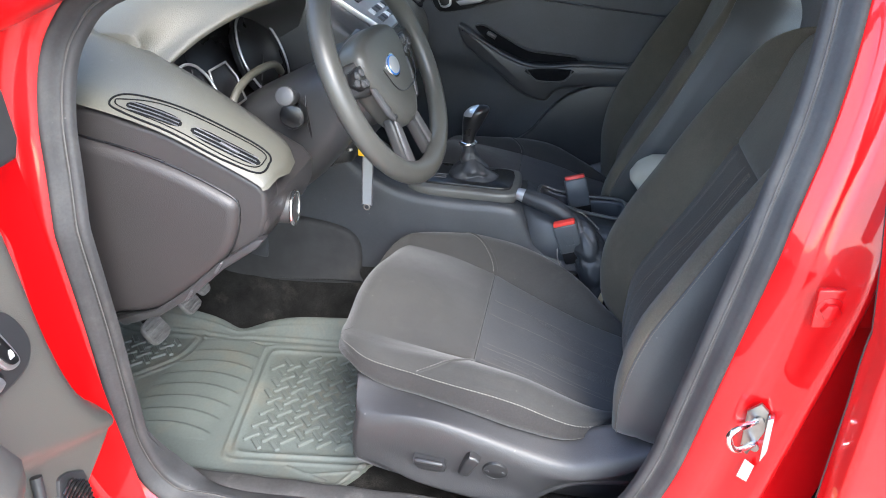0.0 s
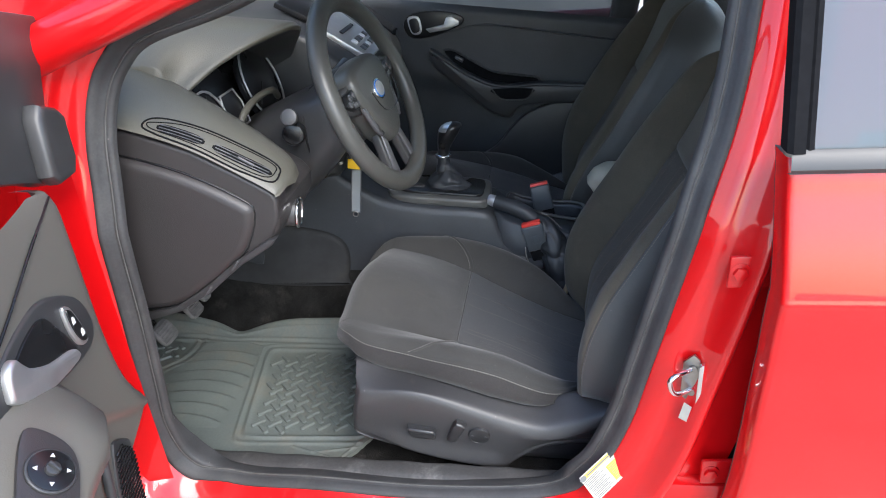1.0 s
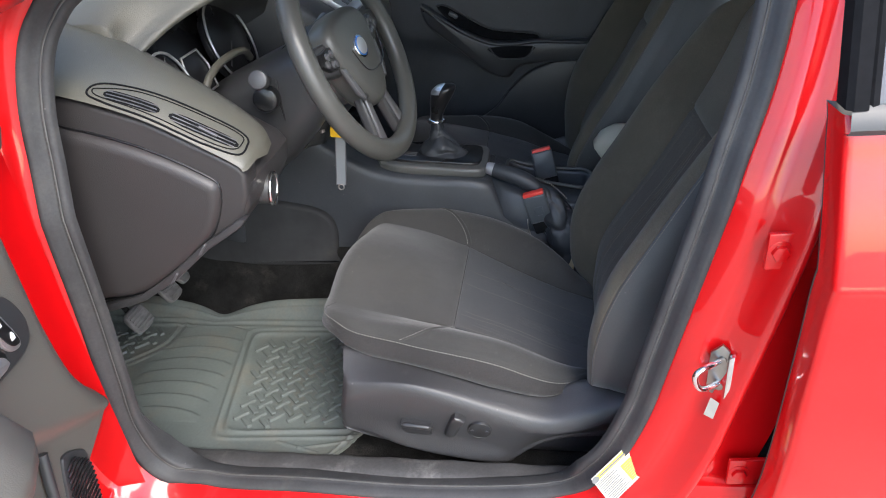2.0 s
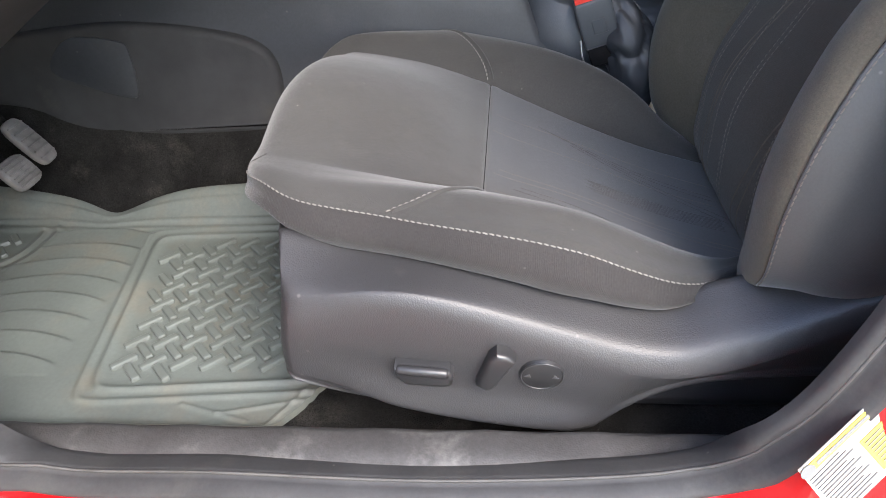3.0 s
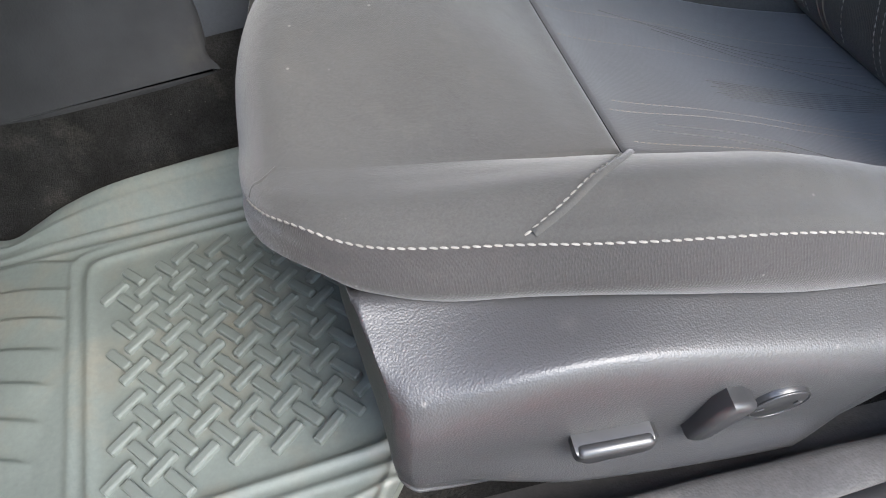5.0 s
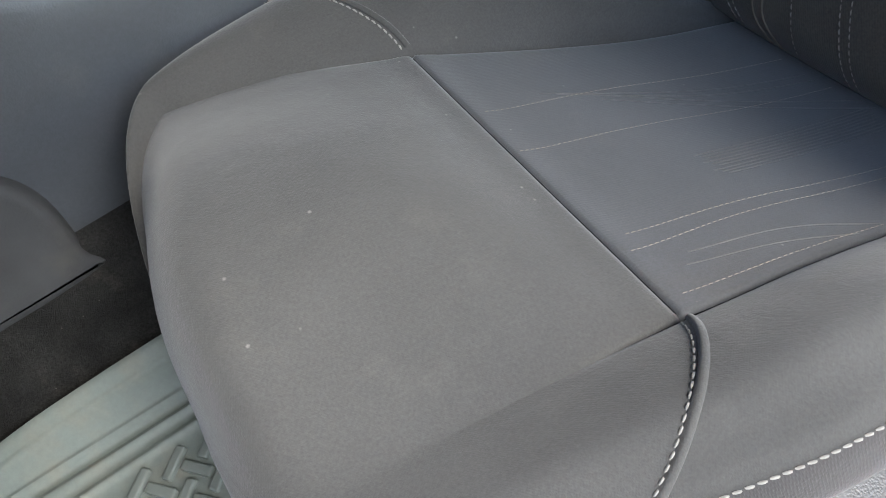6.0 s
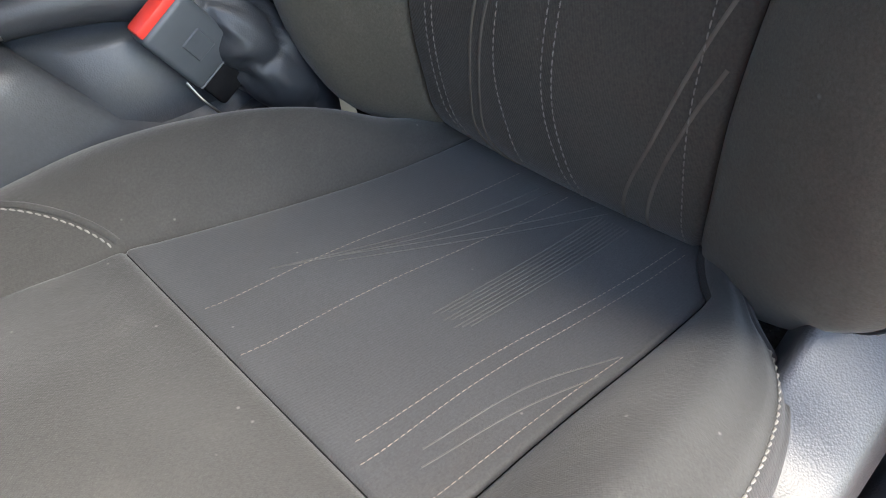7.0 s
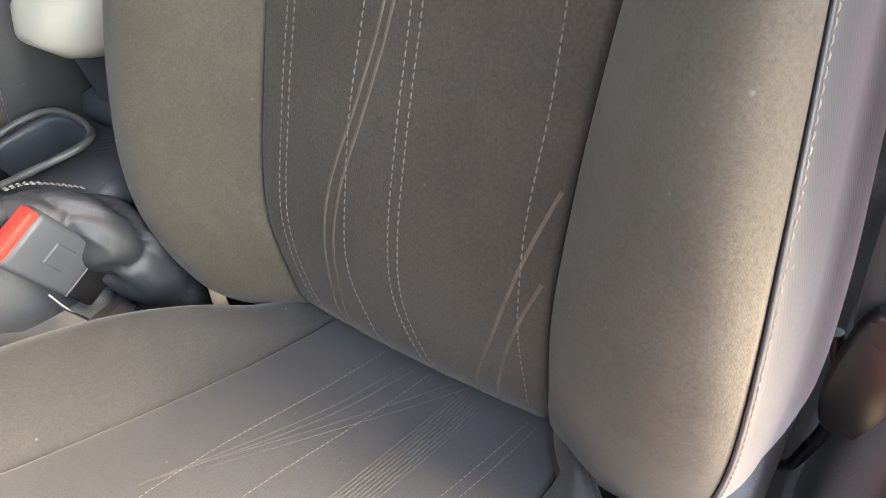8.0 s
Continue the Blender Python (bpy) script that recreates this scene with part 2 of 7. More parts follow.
DIM_THREAD = material("grey_thread", (0.16, 0.138, 0.115), 0.85, vary=0.2, vary_scale=200)
# Matt black, painting shade into grooves and slots; also real black rubber and plastic.
SHADE_AND_BLACK = material("shade_and_matt_black", (0.009, 0.009, 0.010), 0.9, spec=0.1, vary=0.2, vary_scale=80)
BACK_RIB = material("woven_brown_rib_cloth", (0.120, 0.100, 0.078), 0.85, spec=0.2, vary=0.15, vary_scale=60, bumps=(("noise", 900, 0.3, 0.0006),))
RIB = material("woven_rib_cloth", (0.060, 0.058, 0.055), 0.8, spec=0.3, vary=0.15, vary_scale=60, sheen=0.3, bumps=(("noise", 900, 0.3, 0.0006),))
GRAIN = material("grained_plastic", (0.030, 0.0295, 0.031), 0.46, spec=0.68, vary=0.14, vary_scale=5, fleck=(420, 0.16, 22, 0.35),
                 bumps=(("grain", 760, 0.38, 0.0005), ("noise", 900, 0.2, 0.0004), ("noise", 60, 0.05, 0.002)), stain=((0.055, 0.052, 0.05), 30, 0.62, 0.8))
KNEE = material("knee_panel_plastic", (0.034, 0.031, 0.031), 0.40, spec=0.45, vary=0.1, vary_scale=5, bumps=(("grain", 700, 0.4, 0.0005),))
DASH_SOFT = material("dash_soft_plastic", (0.094, 0.090, 0.073), 0.42, spec=0.5, vary=0.1, vary_scale=4,
                     bumps=(("grain", 600, 0.35, 0.0006),), stain=((0.084, 0.080, 0.066), 18, 0.6, 0.85), fleck=(300, 0.08, 20, 0.2))
PLASTIC = material("dark_plastic", (0.038, 0.038, 0.039), 0.4, spec=0.5, vary=0.12, vary_scale=12, bumps=(("noise", 500, 0.1, 0.0004),))
SWITCH = material("satin_black_switch_plastic", (0.022, 0.022, 0.023), 0.33, spec=0.6, vary=0.12, vary_scale=30, bumps=(("noise", 500, 0.08, 0.0003),))
BLACK = material("black_plastic", (0.010, 0.010, 0.011), 0.28, spec=0.5, vary=0.1)
SATIN = material("satin_grey_plastic", (0.10, 0.10, 0.105), 0.35, metal=0.3, vary=0.08)
SILVER = material("silver_trim", (0.60, 0.60, 0.60), 0.42, metal=0.85, vary=0.06, vary_scale=30)
CHROME = material("chrome", (0.8, 0.8, 0.8), 0.12, metal=1.0, vary=0.05)
RED = material("red_paint", (0.60, 0.003, 0.005), 0.35, spec=0.25, vary=0.03, vary_scale=3, coat=1.0)
RUBBER = material("door_seal_rubber", (0.042, 0.042, 0.043), 0.55, spec=0.35, vary=0.2, vary_scale=15,
                  bumps=(("noise", 90, 0.25, 0.001),), stain=((0.075, 0.073, 0.068), 14, 0.52, 0.78), fleck=(240, 0.10, 30, 0.3))
MAT_RUBBER = material("mat_rubber", (0.122, 0.140, 0.130), 0.46, spec=0.5, vary=0.12, vary_scale=7,
                      bumps=(("noise", 200, 0.15, 0.0006),), stain=((0.170, 0.155, 0.122), 9, 0.50, 0.74), fleck=(160, 0.10, 26, 0.3))
TREAD = material("mat_tread_rubber", (0.122, 0.138, 0.128), 0.46, spec=0.45, vary=0.05, vary_scale=60, bumps=(("noise", 300, 0.2, 0.0006),))
CARPET = material("black_carpet", (0.019, 0.0185, 0.018), 0.95, spec=0.1, vary=0.35, vary_scale=25, fleck=(420, 0.55, 60, 0.4),
                  bumps=(("noise", 700, 0.9, 0.003), ("noise", 2200, 0.6, 0.0012)), stain=((0.050, 0.047, 0.042), 16, 0.56, 0.72))
FELT = material("footwell_felt", (0.034, 0.035, 0.037), 0.75, spec=0.25, vary=0.25, vary_scale=14, bumps=(("noise", 500, 0.4, 0.0008),), stain=((0.055, 0.053, 0.05), 12, 0.58, 0.75))
PANEL = material("smooth_trim_panel", (0.036, 0.040, 0.046), 0.45, spec=0.55, vary=0.22, vary_scale=7, stain=((0.060, 0.060, 0.058), 9, 0.55, 0.78), fleck=(260, 0.12, 26, 0.3),
                 bumps=(("grain", 700, 0.25, 0.0005),))
PILLAR = material("pillar_trim_plastic", (0.105, 0.115, 0.118), 0.5, spec=0.4, vary=0.14, vary_scale=8, bumps=(("grain", 700, 0.25, 0.0005),), stain=((0.16, 0.15, 0.13), 26, 0.6, 0.8))
LEATHER = material("gaiter_leather", (0.029, 0.032, 0.037), 0.46, spec=0.45, vary=0.15, vary_scale=20, bumps=(("grain", 700, 0.15, 0.0005),))
WHEEL_SKIN = material("steering_wheel_skin", (0.060, 0.060, 0.055), 0.34, spec=0.45, vary=0.1, bumps=(("grain", 520, 0.35, 0.0005),))
BUCKLE_RED = material("buckle_red", (0.75, 0.05, 0.035), 0.4, vary=0.08)
YELLOW = material("yellow_tag", (0.85, 0.52, 0.02), 0.5, vary=0.08)
CREAM = material("cream_vinyl", (0.48, 0.45, 0.36), 0.5, vary=0.08, vary_scale=12, bumps=(("noise", 60, 0.2, 0.001),))
PAPER = material("label_paper", (0.40, 0.385, 0.34), 0.55, vary=0.06, vary_scale=60)
INK = material("label_ink", (0.15, 0.155, 0.15), 0.7, vary=0.1)
LABEL_YELLOW = material("label_yellow", (0.66, 0.46, 0.05), 0.55, vary=0.06)
WHITE = material("white_marking", (0.75, 0.75, 0.75), 0.5, vary=0.05)
STEEL = material("zinc_steel", (0.34, 0.32, 0.29), 0.36, metal=1.0, vary=0.15, vary_scale=60)
CASING = material("buckle_casing_plastic", (0.072, 0.080, 0.088), 0.38, spec=0.5, vary=0.12, vary_scale=30, bumps=(("noise", 300, 0.15, 0.0005),), stain=((0.11, 0.11, 0.105), 60, 0.6, 0.8))
PEDAL = material("worn_pedal_rubber", (0.17, 0.165, 0.16), 0.5, vary=0.25, vary_scale=60)
BRACKET = material("brass_toned_bracket", (0.55, 0.46, 0.30), 0.45, metal=0.6, vary=0.15)
SURROUND = material("satin_grey_surround", (0.085, 0.085, 0.080), 0.38, vary=0.08, bumps=(("noise", 500, 0.1, 0.0004),))
HEADLINER = material("headliner_cloth", (0.42, 0.41, 0.39), 0.9, vary=0.06, bumps=(("noise", 400, 0.2, 0.0006),))
DOOR_TRIM = material("door_trim_plastic", (0.125, 0.118, 0.100), 0.5, spec=0.4, vary=0.1, vary_scale=4, bumps=(("grain", 600, 0.3, 0.0005),))
SILL = material("scuffed_sill_plastic", (0.058, 0.056, 0.055), 0.55, spec=0.4, vary=0.2, vary_scale=15, bumps=(("grain", 500, 0.3, 0.0006),), stain=((0.15, 0.146, 0.138), 6, 0.55, 0.66), fleck=(180, 0.2, 40, 0.4))
DUST_EDGE = material("dusty_rubber_lip", (0.07, 0.068, 0.065), 0.6, vary=0.25, vary_scale=40)
ASPHALT = material("concrete_ground", (0.40, 0.35, 0.29), 0.9, vary=0.2, vary_scale=1.5, bumps=(("noise", 80, 0.4, 0.004),), stain=((0.28, 0.25, 0.21), 2.5, 0.5, 0.7))
BADGE_BLUE = material("badge_blue", (0.05, 0.16, 0.42), 0.25, vary=0.05)
CLEAR = bpy.data.materials.new("clear_plastic")
CLEAR.use_nodes = True
cb = CLEAR.node_tree.nodes["Principled BSDF"]
cb.inputs["Base Color"].default_value, cb.inputs["Roughness"].default_value = (0.42, 0.45, 0.47, 1), 0.2
cb.inputs["Transmission Weight"].default_value = 0.45
GLASS = bpy.data.materials.new("window_glass")
GLASS.use_nodes = True
gb = GLASS.node_tree.nodes["Principled BSDF"]
gb.inputs["Base Color"].default_value, gb.inputs["Roughness"].default_value = (0.93, 0.96, 0.95, 1), 0.0
gb.inputs["Transmission Weight"].default_value = 1.0
TINT = bpy.data.materials.new("tinted_window_glass")
TINT.use_nodes = True
tb = TINT.node_tree.nodes["Principled BSDF"]
tb.inputs["Base Color"].default_value, tb.inputs["Roughness"].default_value = (0.08, 0.10, 0.115, 1), 0.02
tb.inputs["Transmission Weight"].default_value, tb.inputs["IOR"].default_value = 0.35, 1.62

# ---- seats ----
# Written for the driver's seat (outer side towards -y); the passenger's is its mirror image about the car's middle.
SEAT_MID = -0.36


# the cushion's long seams, front to rear: height of the outer and inner panel seams, the sewn edge, and the foot of the side panel
SEAM_OUT = ((-0.30, 0.566), (-0.24, 0.568), (-0.19, 0.562), (-0.15, 0.554), (-0.093, 0.543), (-0.05, 0.534), (0.0, 0.521), (0.041, 0.509), (0.08, 0.498), (0.12, 0.484), (0.162, 0.467), (0.204, 0.452), (0.30, 0.425))
SEAM_IN = ((-0.30, 0.545), (-0.24, 0.556), (-0.19, 0.556), (-0.12, 0.548), (-0.055, 0.535), (0.0, 0.5135), (0.08, 0.482), (0.12, 0.467), (0.20, 0.441), (0.30, 0.420))
SEWN_EDGE = ((-0.30, 0.566), (-0.25, 0.560), (-0.21, 0.559), (-0.172, 0.551), (-0.135, 0.548), (-0.10, 0.545), (-0.05, 0.541), (0.0, 0.5375), (0.03, 0.533), (0.062, 0.526), (0.094, 0.516), (0.13, 0.499), (0.17, 0.479), (0.214, 0.462), (0.30, 0.436))
SIDE_FOOT = ((-0.30, 0.536), (-0.25, 0.534), (-0.20, 0.535), (-0.181, 0.523), (-0.144, 0.5135), (-0.10, 0.509), (-0.05, 0.5045), (0.0, 0.496), (0.031, 0.488), (0.065, 0.477), (0.10, 0.468), (0.136, 0.457), (0.167, 0.4495), (0.185, 0.4495), (0.200, 0.4535), (0.211, 0.4580), (0.222, 0.4600), (0.25, 0.452), (0.30, 0.436))
CROWN = ((-0.29, 0.028), (-0.20, 0.036), (-0.15, 0.035), (-0.10, 0.028), (-0.05, 0.014), (-0.015, 0.002), (0.0, -0.001), (0.05, -0.004), (0.30, -0.004))
OUT_SWELL = ((-0.29, 0.002), (-0.20, 0.006), (-0.15, 0.012), (-0.10, 0.019), (-0.05, 0.026), (0.0, 0.031), (0.05, 0.037), (0.10, 0.039), (0.16, 0.034), (0.22, 0.022), (0.30, 0.012))
IN_SWELL = ((-0.29, 0.012), (-0.20, 0.019), (-0.15, 0.022), (-0.10, 0.026), (-0.05, 0.033), (0.0, 0.042), (0.05, 0.054), (0.10, 0.065), (0.16, 0.068), (0.20, 0.056), (0.24, 0.028), (0.30, 0.002))


def stitch_q(x):
    """How far over the bolster its sewn edge runs."""
    return curve1(((-0.25, 0.845), (-0.15, 0.845), (-0.05, 0.90), (0.0, 0.925), (0.25, 0.93)), x)


def cushion_edges(x):
    """Outer edge, outer seam, inner seam and inner edge across the cushion at x."""
    corner, round_in = 1.0, 1.0
    if x < -0.08:
        corner = max(0.0004, 1 - ((-0.08 - x) / 0.206) ** 2.35) ** 0.47 - max(0.0, -0.281 - x) * 8
    if x < -0.05:
        round_in = max(0.02, 1 - ((-0.05 - x) / 0.243) ** 3) ** 0.5
    outer = -0.36 - curve1(((-0.3, 0.256), (-0.2, 0.255), (-0.1, 0.253), (-0.05, 0.262), (0.0, 0.270), (0.05, 0.273), (0.10, 0.273), (0.15, 0.267), (0.19, 0.254), (0.215, 0.236), (0.235, 0.212), (0.26, 0.19), (0.3, 0.17)), x) * corner
    inner = -0.36 + curve1(((-0.3, 0.252), (-0.2, 0.256), (-0.12, 0.268), (-0.06, 0.281), (0.0, 0.290), (0.05, 0.279), (0.10, 0.250), (0.2, 0.180), (0.3, 0.14)), x) * round_in
    so = -0.525 - 0.05 * max(x, 0) - 0.03 * min(x, 0)
    si = -0.197 - 0.27 * max(x, 0) - 0.17 * min(x, 0) * max(0.0, min(1.0, -x / 0.10))
    w = (inner - outer) * 0.12
    return outer, max(so, outer + min(0.030, w)), min(si, inner - min(0.030, w)), inner


def cushion_nose(x, z):
    """Rolls the front of the cushion over."""
    if x < -0.20:
        e = max(0.0, 1 - ((-0.20 - x) / 0.0905) ** 2.2) ** 0.5
        return 0.465 + (z - 0.465) * e
    return z


SHIELD_TOP = ((-0.192, 0.528), (-0.144, 0.5150), (-0.10, 0.510), (-0.05, 0.506), (0.0, 0.498), (0.031, 0.490), (0.065, 0.479), (0.10, 0.470), (0.136, 0.459), (0.160, 0.453), (0.185, 0.456), (0.205, 0.468), (0.25, 0.482), (0.30, 0.497), (0.37, 0.525))


def groove(d, depth=0.0045, width=0.0020):
    return depth * math.exp(-(d / width) ** 2)


def seam_dip(x, d):
    """A sewn groove behind the cross seam, which softens into a fold ahead of it."""
    fade = math.exp(-(max(0.0, -x) / 0.05) ** 2)
    return groove(d) * fade + groove(d, 0.0022, 0.012) * (1 - fade) * math.exp(min(0.0, x + 0.04) / 0.16)


def cushion_point(x, region, q):
    """A point of the cushion. region: outer or inner (q from the seam, 0, over the bolster to the edge, 1, and down the side to 2) or middle (q from the outer seam to the inner)."""
    yo, so, si, yi = cushion_edges(x)
    zo, zi = curve1(SEAM_OUT, x), curve1(SEAM_IN, x)
    if region == "middle":
        y = lerp(so, si, q)
        z = lerp(zo, zi, q) + curve1(CROWN, x) * (1 - (2 * q - 1) ** 2) ** lerp(1.0, 1.7, max(0.0, min(1.0, -x / 0.08)))
        z -= seam_dip(x, min(y - so, si - y)) + groove(x, 0.0030, 0.0016)
        z += 0.0009 * math.exp(-((abs(x) - 0.008) / 0.008) ** 2)
    elif region == "outer":
        ze = curve1(SEWN_EDGE, x)
        zf = curve1(SIDE_FOOT, x)
        sq, soft = stitch_q(x), max(0.0, min(1.0, -x / 0.10))
        if q <= 1:
            y = lerp(so, yo, q)
            top = max(lerp(zo, ze, 0.5) + curve1(OUT_SWELL, x) * 0.62, lerp(zo, ze, 0.5))
            z = curve1(((0.0, zo), (0.22, lerp(zo, top, lerp(0.62, 0.45, soft))), (0.50, top), (0.70, lerp(top, ze, 0.42)), (sq, ze), (lerp(sq, 1.0, 0.5), ze - 0.0040), (1.0, ze - 0.0115)), q)
            z -= seam_dip(x, abs(y - so)) + groove(q - sq + 0.035, 0.0013, 0.012)
        else:
            s = q - 1
            t = min(1.0, s / 0.7)
            y = yo - 0.005 * math.sin(math.pi * t) + 0.003 * t
            z = lerp(ze - 0.0115, zf, t)
            if s > 0.7:
                y, z = y + 0.030 * (s - 0.7) / 0.3, z - 0.012 * (s - 0.7) / 0.3
            t = t * max(0.0, min(1.0, (-0.17 - x) / 0.05))
            x -= 0.003 * math.sin(math.pi * 0.75 * t)
            y -= 0.003 * math.sin(math.pi * 0.75 * t)
    else:
        if q <= 1:
            y = lerp(si, yi, q)
            swell = curve1(IN_SWELL, x)
            z = zi + swell * curve1(((0.0, 0.0), (0.2, lerp(0.52, 0.36, max(0.0, min(1.0, -x / 0.10)))), (0.45, 0.90), (0.62, 1.0), (0.80, 0.88), (0.92, 0.58), (1.0, 0.16)), q) - 0.012 * q**5
            z -= seam_dip(x, abs(y - si)) + groove(q - stitch_q(x), 0.0008, 0.014)
        else:
            s = q - 1
            y = yi - (0.035 * s**2 - 0.007 * math.sin(math.pi * min(1, s * 1.6)))
            z = zi + 0.16 * curve1(IN_SWELL, x) - 0.012 - 0.080 * s
    t = max(0.0, min(1.0, (y + 0.66) / 0.2)) * max(0.0, min(1.0, (-0.19 - x) / 0.09))
    return Vector((x + 0.017 * t, y, cushion_nose(x, z)))


CUSHION_X_FRONT = [-0.29, -0.2895, -0.288, -0.2855, -0.282, -0.277, -0.271, -0.264] + [-0.264 + 0.252 * i / 34 for i in range(1, 35)] + [-0.009, -0.0065, -0.0045, -0.0028, -0.0013, 0.0]
CUSHION_X_BACK = [0.0, 0.0013, 0.0028, 0.0045, 0.0065, 0.009, 0.013] + [0.013 + 0.287 * i / 34 for i in range(1, 35)]
BOLSTER_Q = [0.0, 0.012, 0.026, 0.045, 0.07, 0.1, 0.14] + [0.14 + 0.86 * i / 22 for i in range(1, 23)] + [1 + i / 8 for i in range(1, 9)]


def grid_mesh(name, rows, mirror):
    n, verts, faces = len(rows[0]), [], []
    for r in rows:
        for p in r:
            verts.append((p[0], -p[1] if mirror else p[1], p[2]))
    for i in range(len(rows) - 1):
        for j in range(n - 1):
            a = i * n + j
            faces.append((a, a + 1, a + n + 1, a + n))
    return mesh_of(name, verts, faces)


def flip(points, mirror):
    return [Vector((p[0], -p[1], p[2])) if mirror else Vector(p) for p in points]


SPINE = ((0.36, 0.258), (0.40, 0.262), (0.47, 0.271), (0.56, 0.284), (0.64, 0.325), (0.72, 0.375), (0.80, 0.420), (0.88, 0.462), (0.96, 0.495), (1.04, 0.520), (1.10, 0.535))
BACK_LOW, BACK_TOP = 0.415, 1.048


def back_frame(z):
    """Place and forward normal of the backrest's middle surface at height z."""
    x = curve1(SPINE, z)
    dx = (curve1(SPINE, z + 0.01) - curve1(SPINE, z - 0.01)) / 0.02
    n = Vector((-1, 0, dx)).normalized()
    return x, n


def back_edges(z):
    top = 1.0 if z < 0.915 else max(0.2, 1 - ((z - 0.915) / 0.155) ** 2.4) ** 0.5
    low = 1.0 if z > 0.52 else 1 - 0.22 * ((0.52 - z) / 0.105) ** 2
    outer = -0.378 - curve1(((0.40, 0.268), (0.50, 0.275), (0.56, 0.282), (0.62, 0.280), (0.70, 0.270), (0.80, 0.255), (1.0, 0.214), (1.1, 0.20)), z) * top * low
    inner = -0.378 + curve1(((0.40, 0.236), (0.47, 0.254), (0.55, 0.279), (0.63, 0.288), (0.80, 0.282), (1.0, 0.247), (1.1, 0.225)), z) * top * low
    half = curve1(((0.40, 0.118), (0.44, 0.130), (0.50, 0.135), (0.70, 0.140), (0.85, 0.152), (1.1, 0.155)), z)
    so, si = -0.378 - half, -0.378 + half
    return outer, max(so, outer + 0.02), min(si, inner - 0.02), inner


def back_roll(z):
    """1 over most of the height, to 0 at both ends, where the surface turns in."""
    if z < BACK_LOW + 0.06:
        return max(0.0, 1 - ((BACK_LOW + 0.06 - z) / 0.06) ** 2) ** 0.5
    if z > BACK_TOP - 0.07:
        return max(0.0, 1 - ((z - BACK_TOP + 0.07) / 0.07) ** 2) ** 0.5
    return 1.0


def back_point(z, region, q):
    yo, so, si, yi = back_edges(z)
    x, n = back_frame(z)
    if region == "middle":
        y = lerp(so, si, q)
        o = 0.006 * (1 - (2 * q - 1) ** 2) - groove(min(y - so, si - y), 0.006, 0.0026) - groove(z - 0.835, 0.004, 0.004)
    else:
        seam, edge = (so, yo) if region == "outer" else (si, yi)
        hb = curve1(((0.41, 0.030), (0.48, 0.050), (0.56, 0.060), (0.66, 0.066), (0.86, 0.062), (0.98, 0.040), (1.08, 0.012)), z) if region == "inner" else curve1(((0.41, 0.024), (0.48, 0.036), (0.52, 0.042), (0.56, 0.052), (0.614, 0.071), (0.66, 0.080), (0.86, 0.074), (0.98, 0.044), (1.08, 0.012)), z)
        if q <= 1:
            y = lerp(seam, edge, q)
            b = math.sin(math.pi / 2 * q / 0.74) if q < 0.74 else math.cos(math.pi / 2 * (q - 0.74) / 0.70)
            o = hb * b * max(0.0, 1 - q ** (7 if region == "inner" else 16)) ** 0.5 - groove(abs(y - seam), 0.006, 0.0026)
            o = lerp(o, max(o, -0.005), 1) if q < 0.97 else o
            o += 0.0030 * math.exp(-((q - 0.918) / 0.011) ** 2) - groove(q - 0.90, 0.0022, 0.006)
        else:
            s = q - 1
            y = edge - (0.010 * math.sin(math.pi * min(1, s * 1.15)) - 0.03 * s**3) * (1 if region == "outer" else -1)
            o = -0.125 * s
    e = back_roll(z)
    o = -0.045 + (o + 0.045) * e
    p = Vector((x, y, z)) + n * o
    if region == "outer" and z < 0.53:  # the bolster's foot sags over the cushion and turns up at its outer edge
        f = min(1.0, (0.53 - z) / 0.09)
        p.z += f * f * (0.034 * max(0.0, min(1.0, (q - 0.72) / 0.28)) - 0.020 * math.sin(math.pi * min(q, 0.80) / 0.80))
    return p


BACK_Z = [BACK_LOW + 0.06 * (1 - math.cos(math.pi / 2 * i / 10)) for i in range(10)] + [0.475 + i * 0.0078 for i in range(70)]
BACK_Z = [z for z in BACK_Z if z < BACK_TOP - 0.07] + [BACK_TOP - 0.07 * (1 - math.sin(math.pi / 2 * i / 9)) for i in range(10)]


def surface_row(fn, params, mirror, eps=0.0015):
    """Points and normals along a line on a surface; fn maps (a, b) and each params row is (a, b)."""
    pts, nor = [], []
    for a, b in params:
        p = fn(a, b)
        du, dv = fn(a + eps, b) - p, fn(a, b + 0.01) - p
        n = du.cross(dv).normalized()
        pts.append(p)
        nor.append(n)
    return pts, nor


def lines_on_cushion(lines, off=0.0):
    """Polylines of (x, y) laid on the cushion's middle."""
    out = []
    for ln in lines:
        pts = smooth_path([(x, y, 0) for x, y in ln], 14)
        row = []
        for p in pts:
            yo, so, si, yi = cushion_edges(p.x)
            row.append(cushion_point(p.x, "middle", min(1, max(0, (p.y - so) / (si - so)))) + Vector((0, 0, off)))
        out.append(row)
    return out


def lines_on_back(lines, off=0.0):
    out = []
    for ln in lines:
        pts = smooth_path([(y, z, 0) for y, z in ln], 14)
        row = []
        for p in pts:
            yo, so, si, yi = back_edges(p.y)
            x, n = back_frame(p.y)
            row.append(back_point(p.y, "middle", min(1, max(0, (p.x - so) / (si - so)))) + n * off)
        out.append(row)
    return out


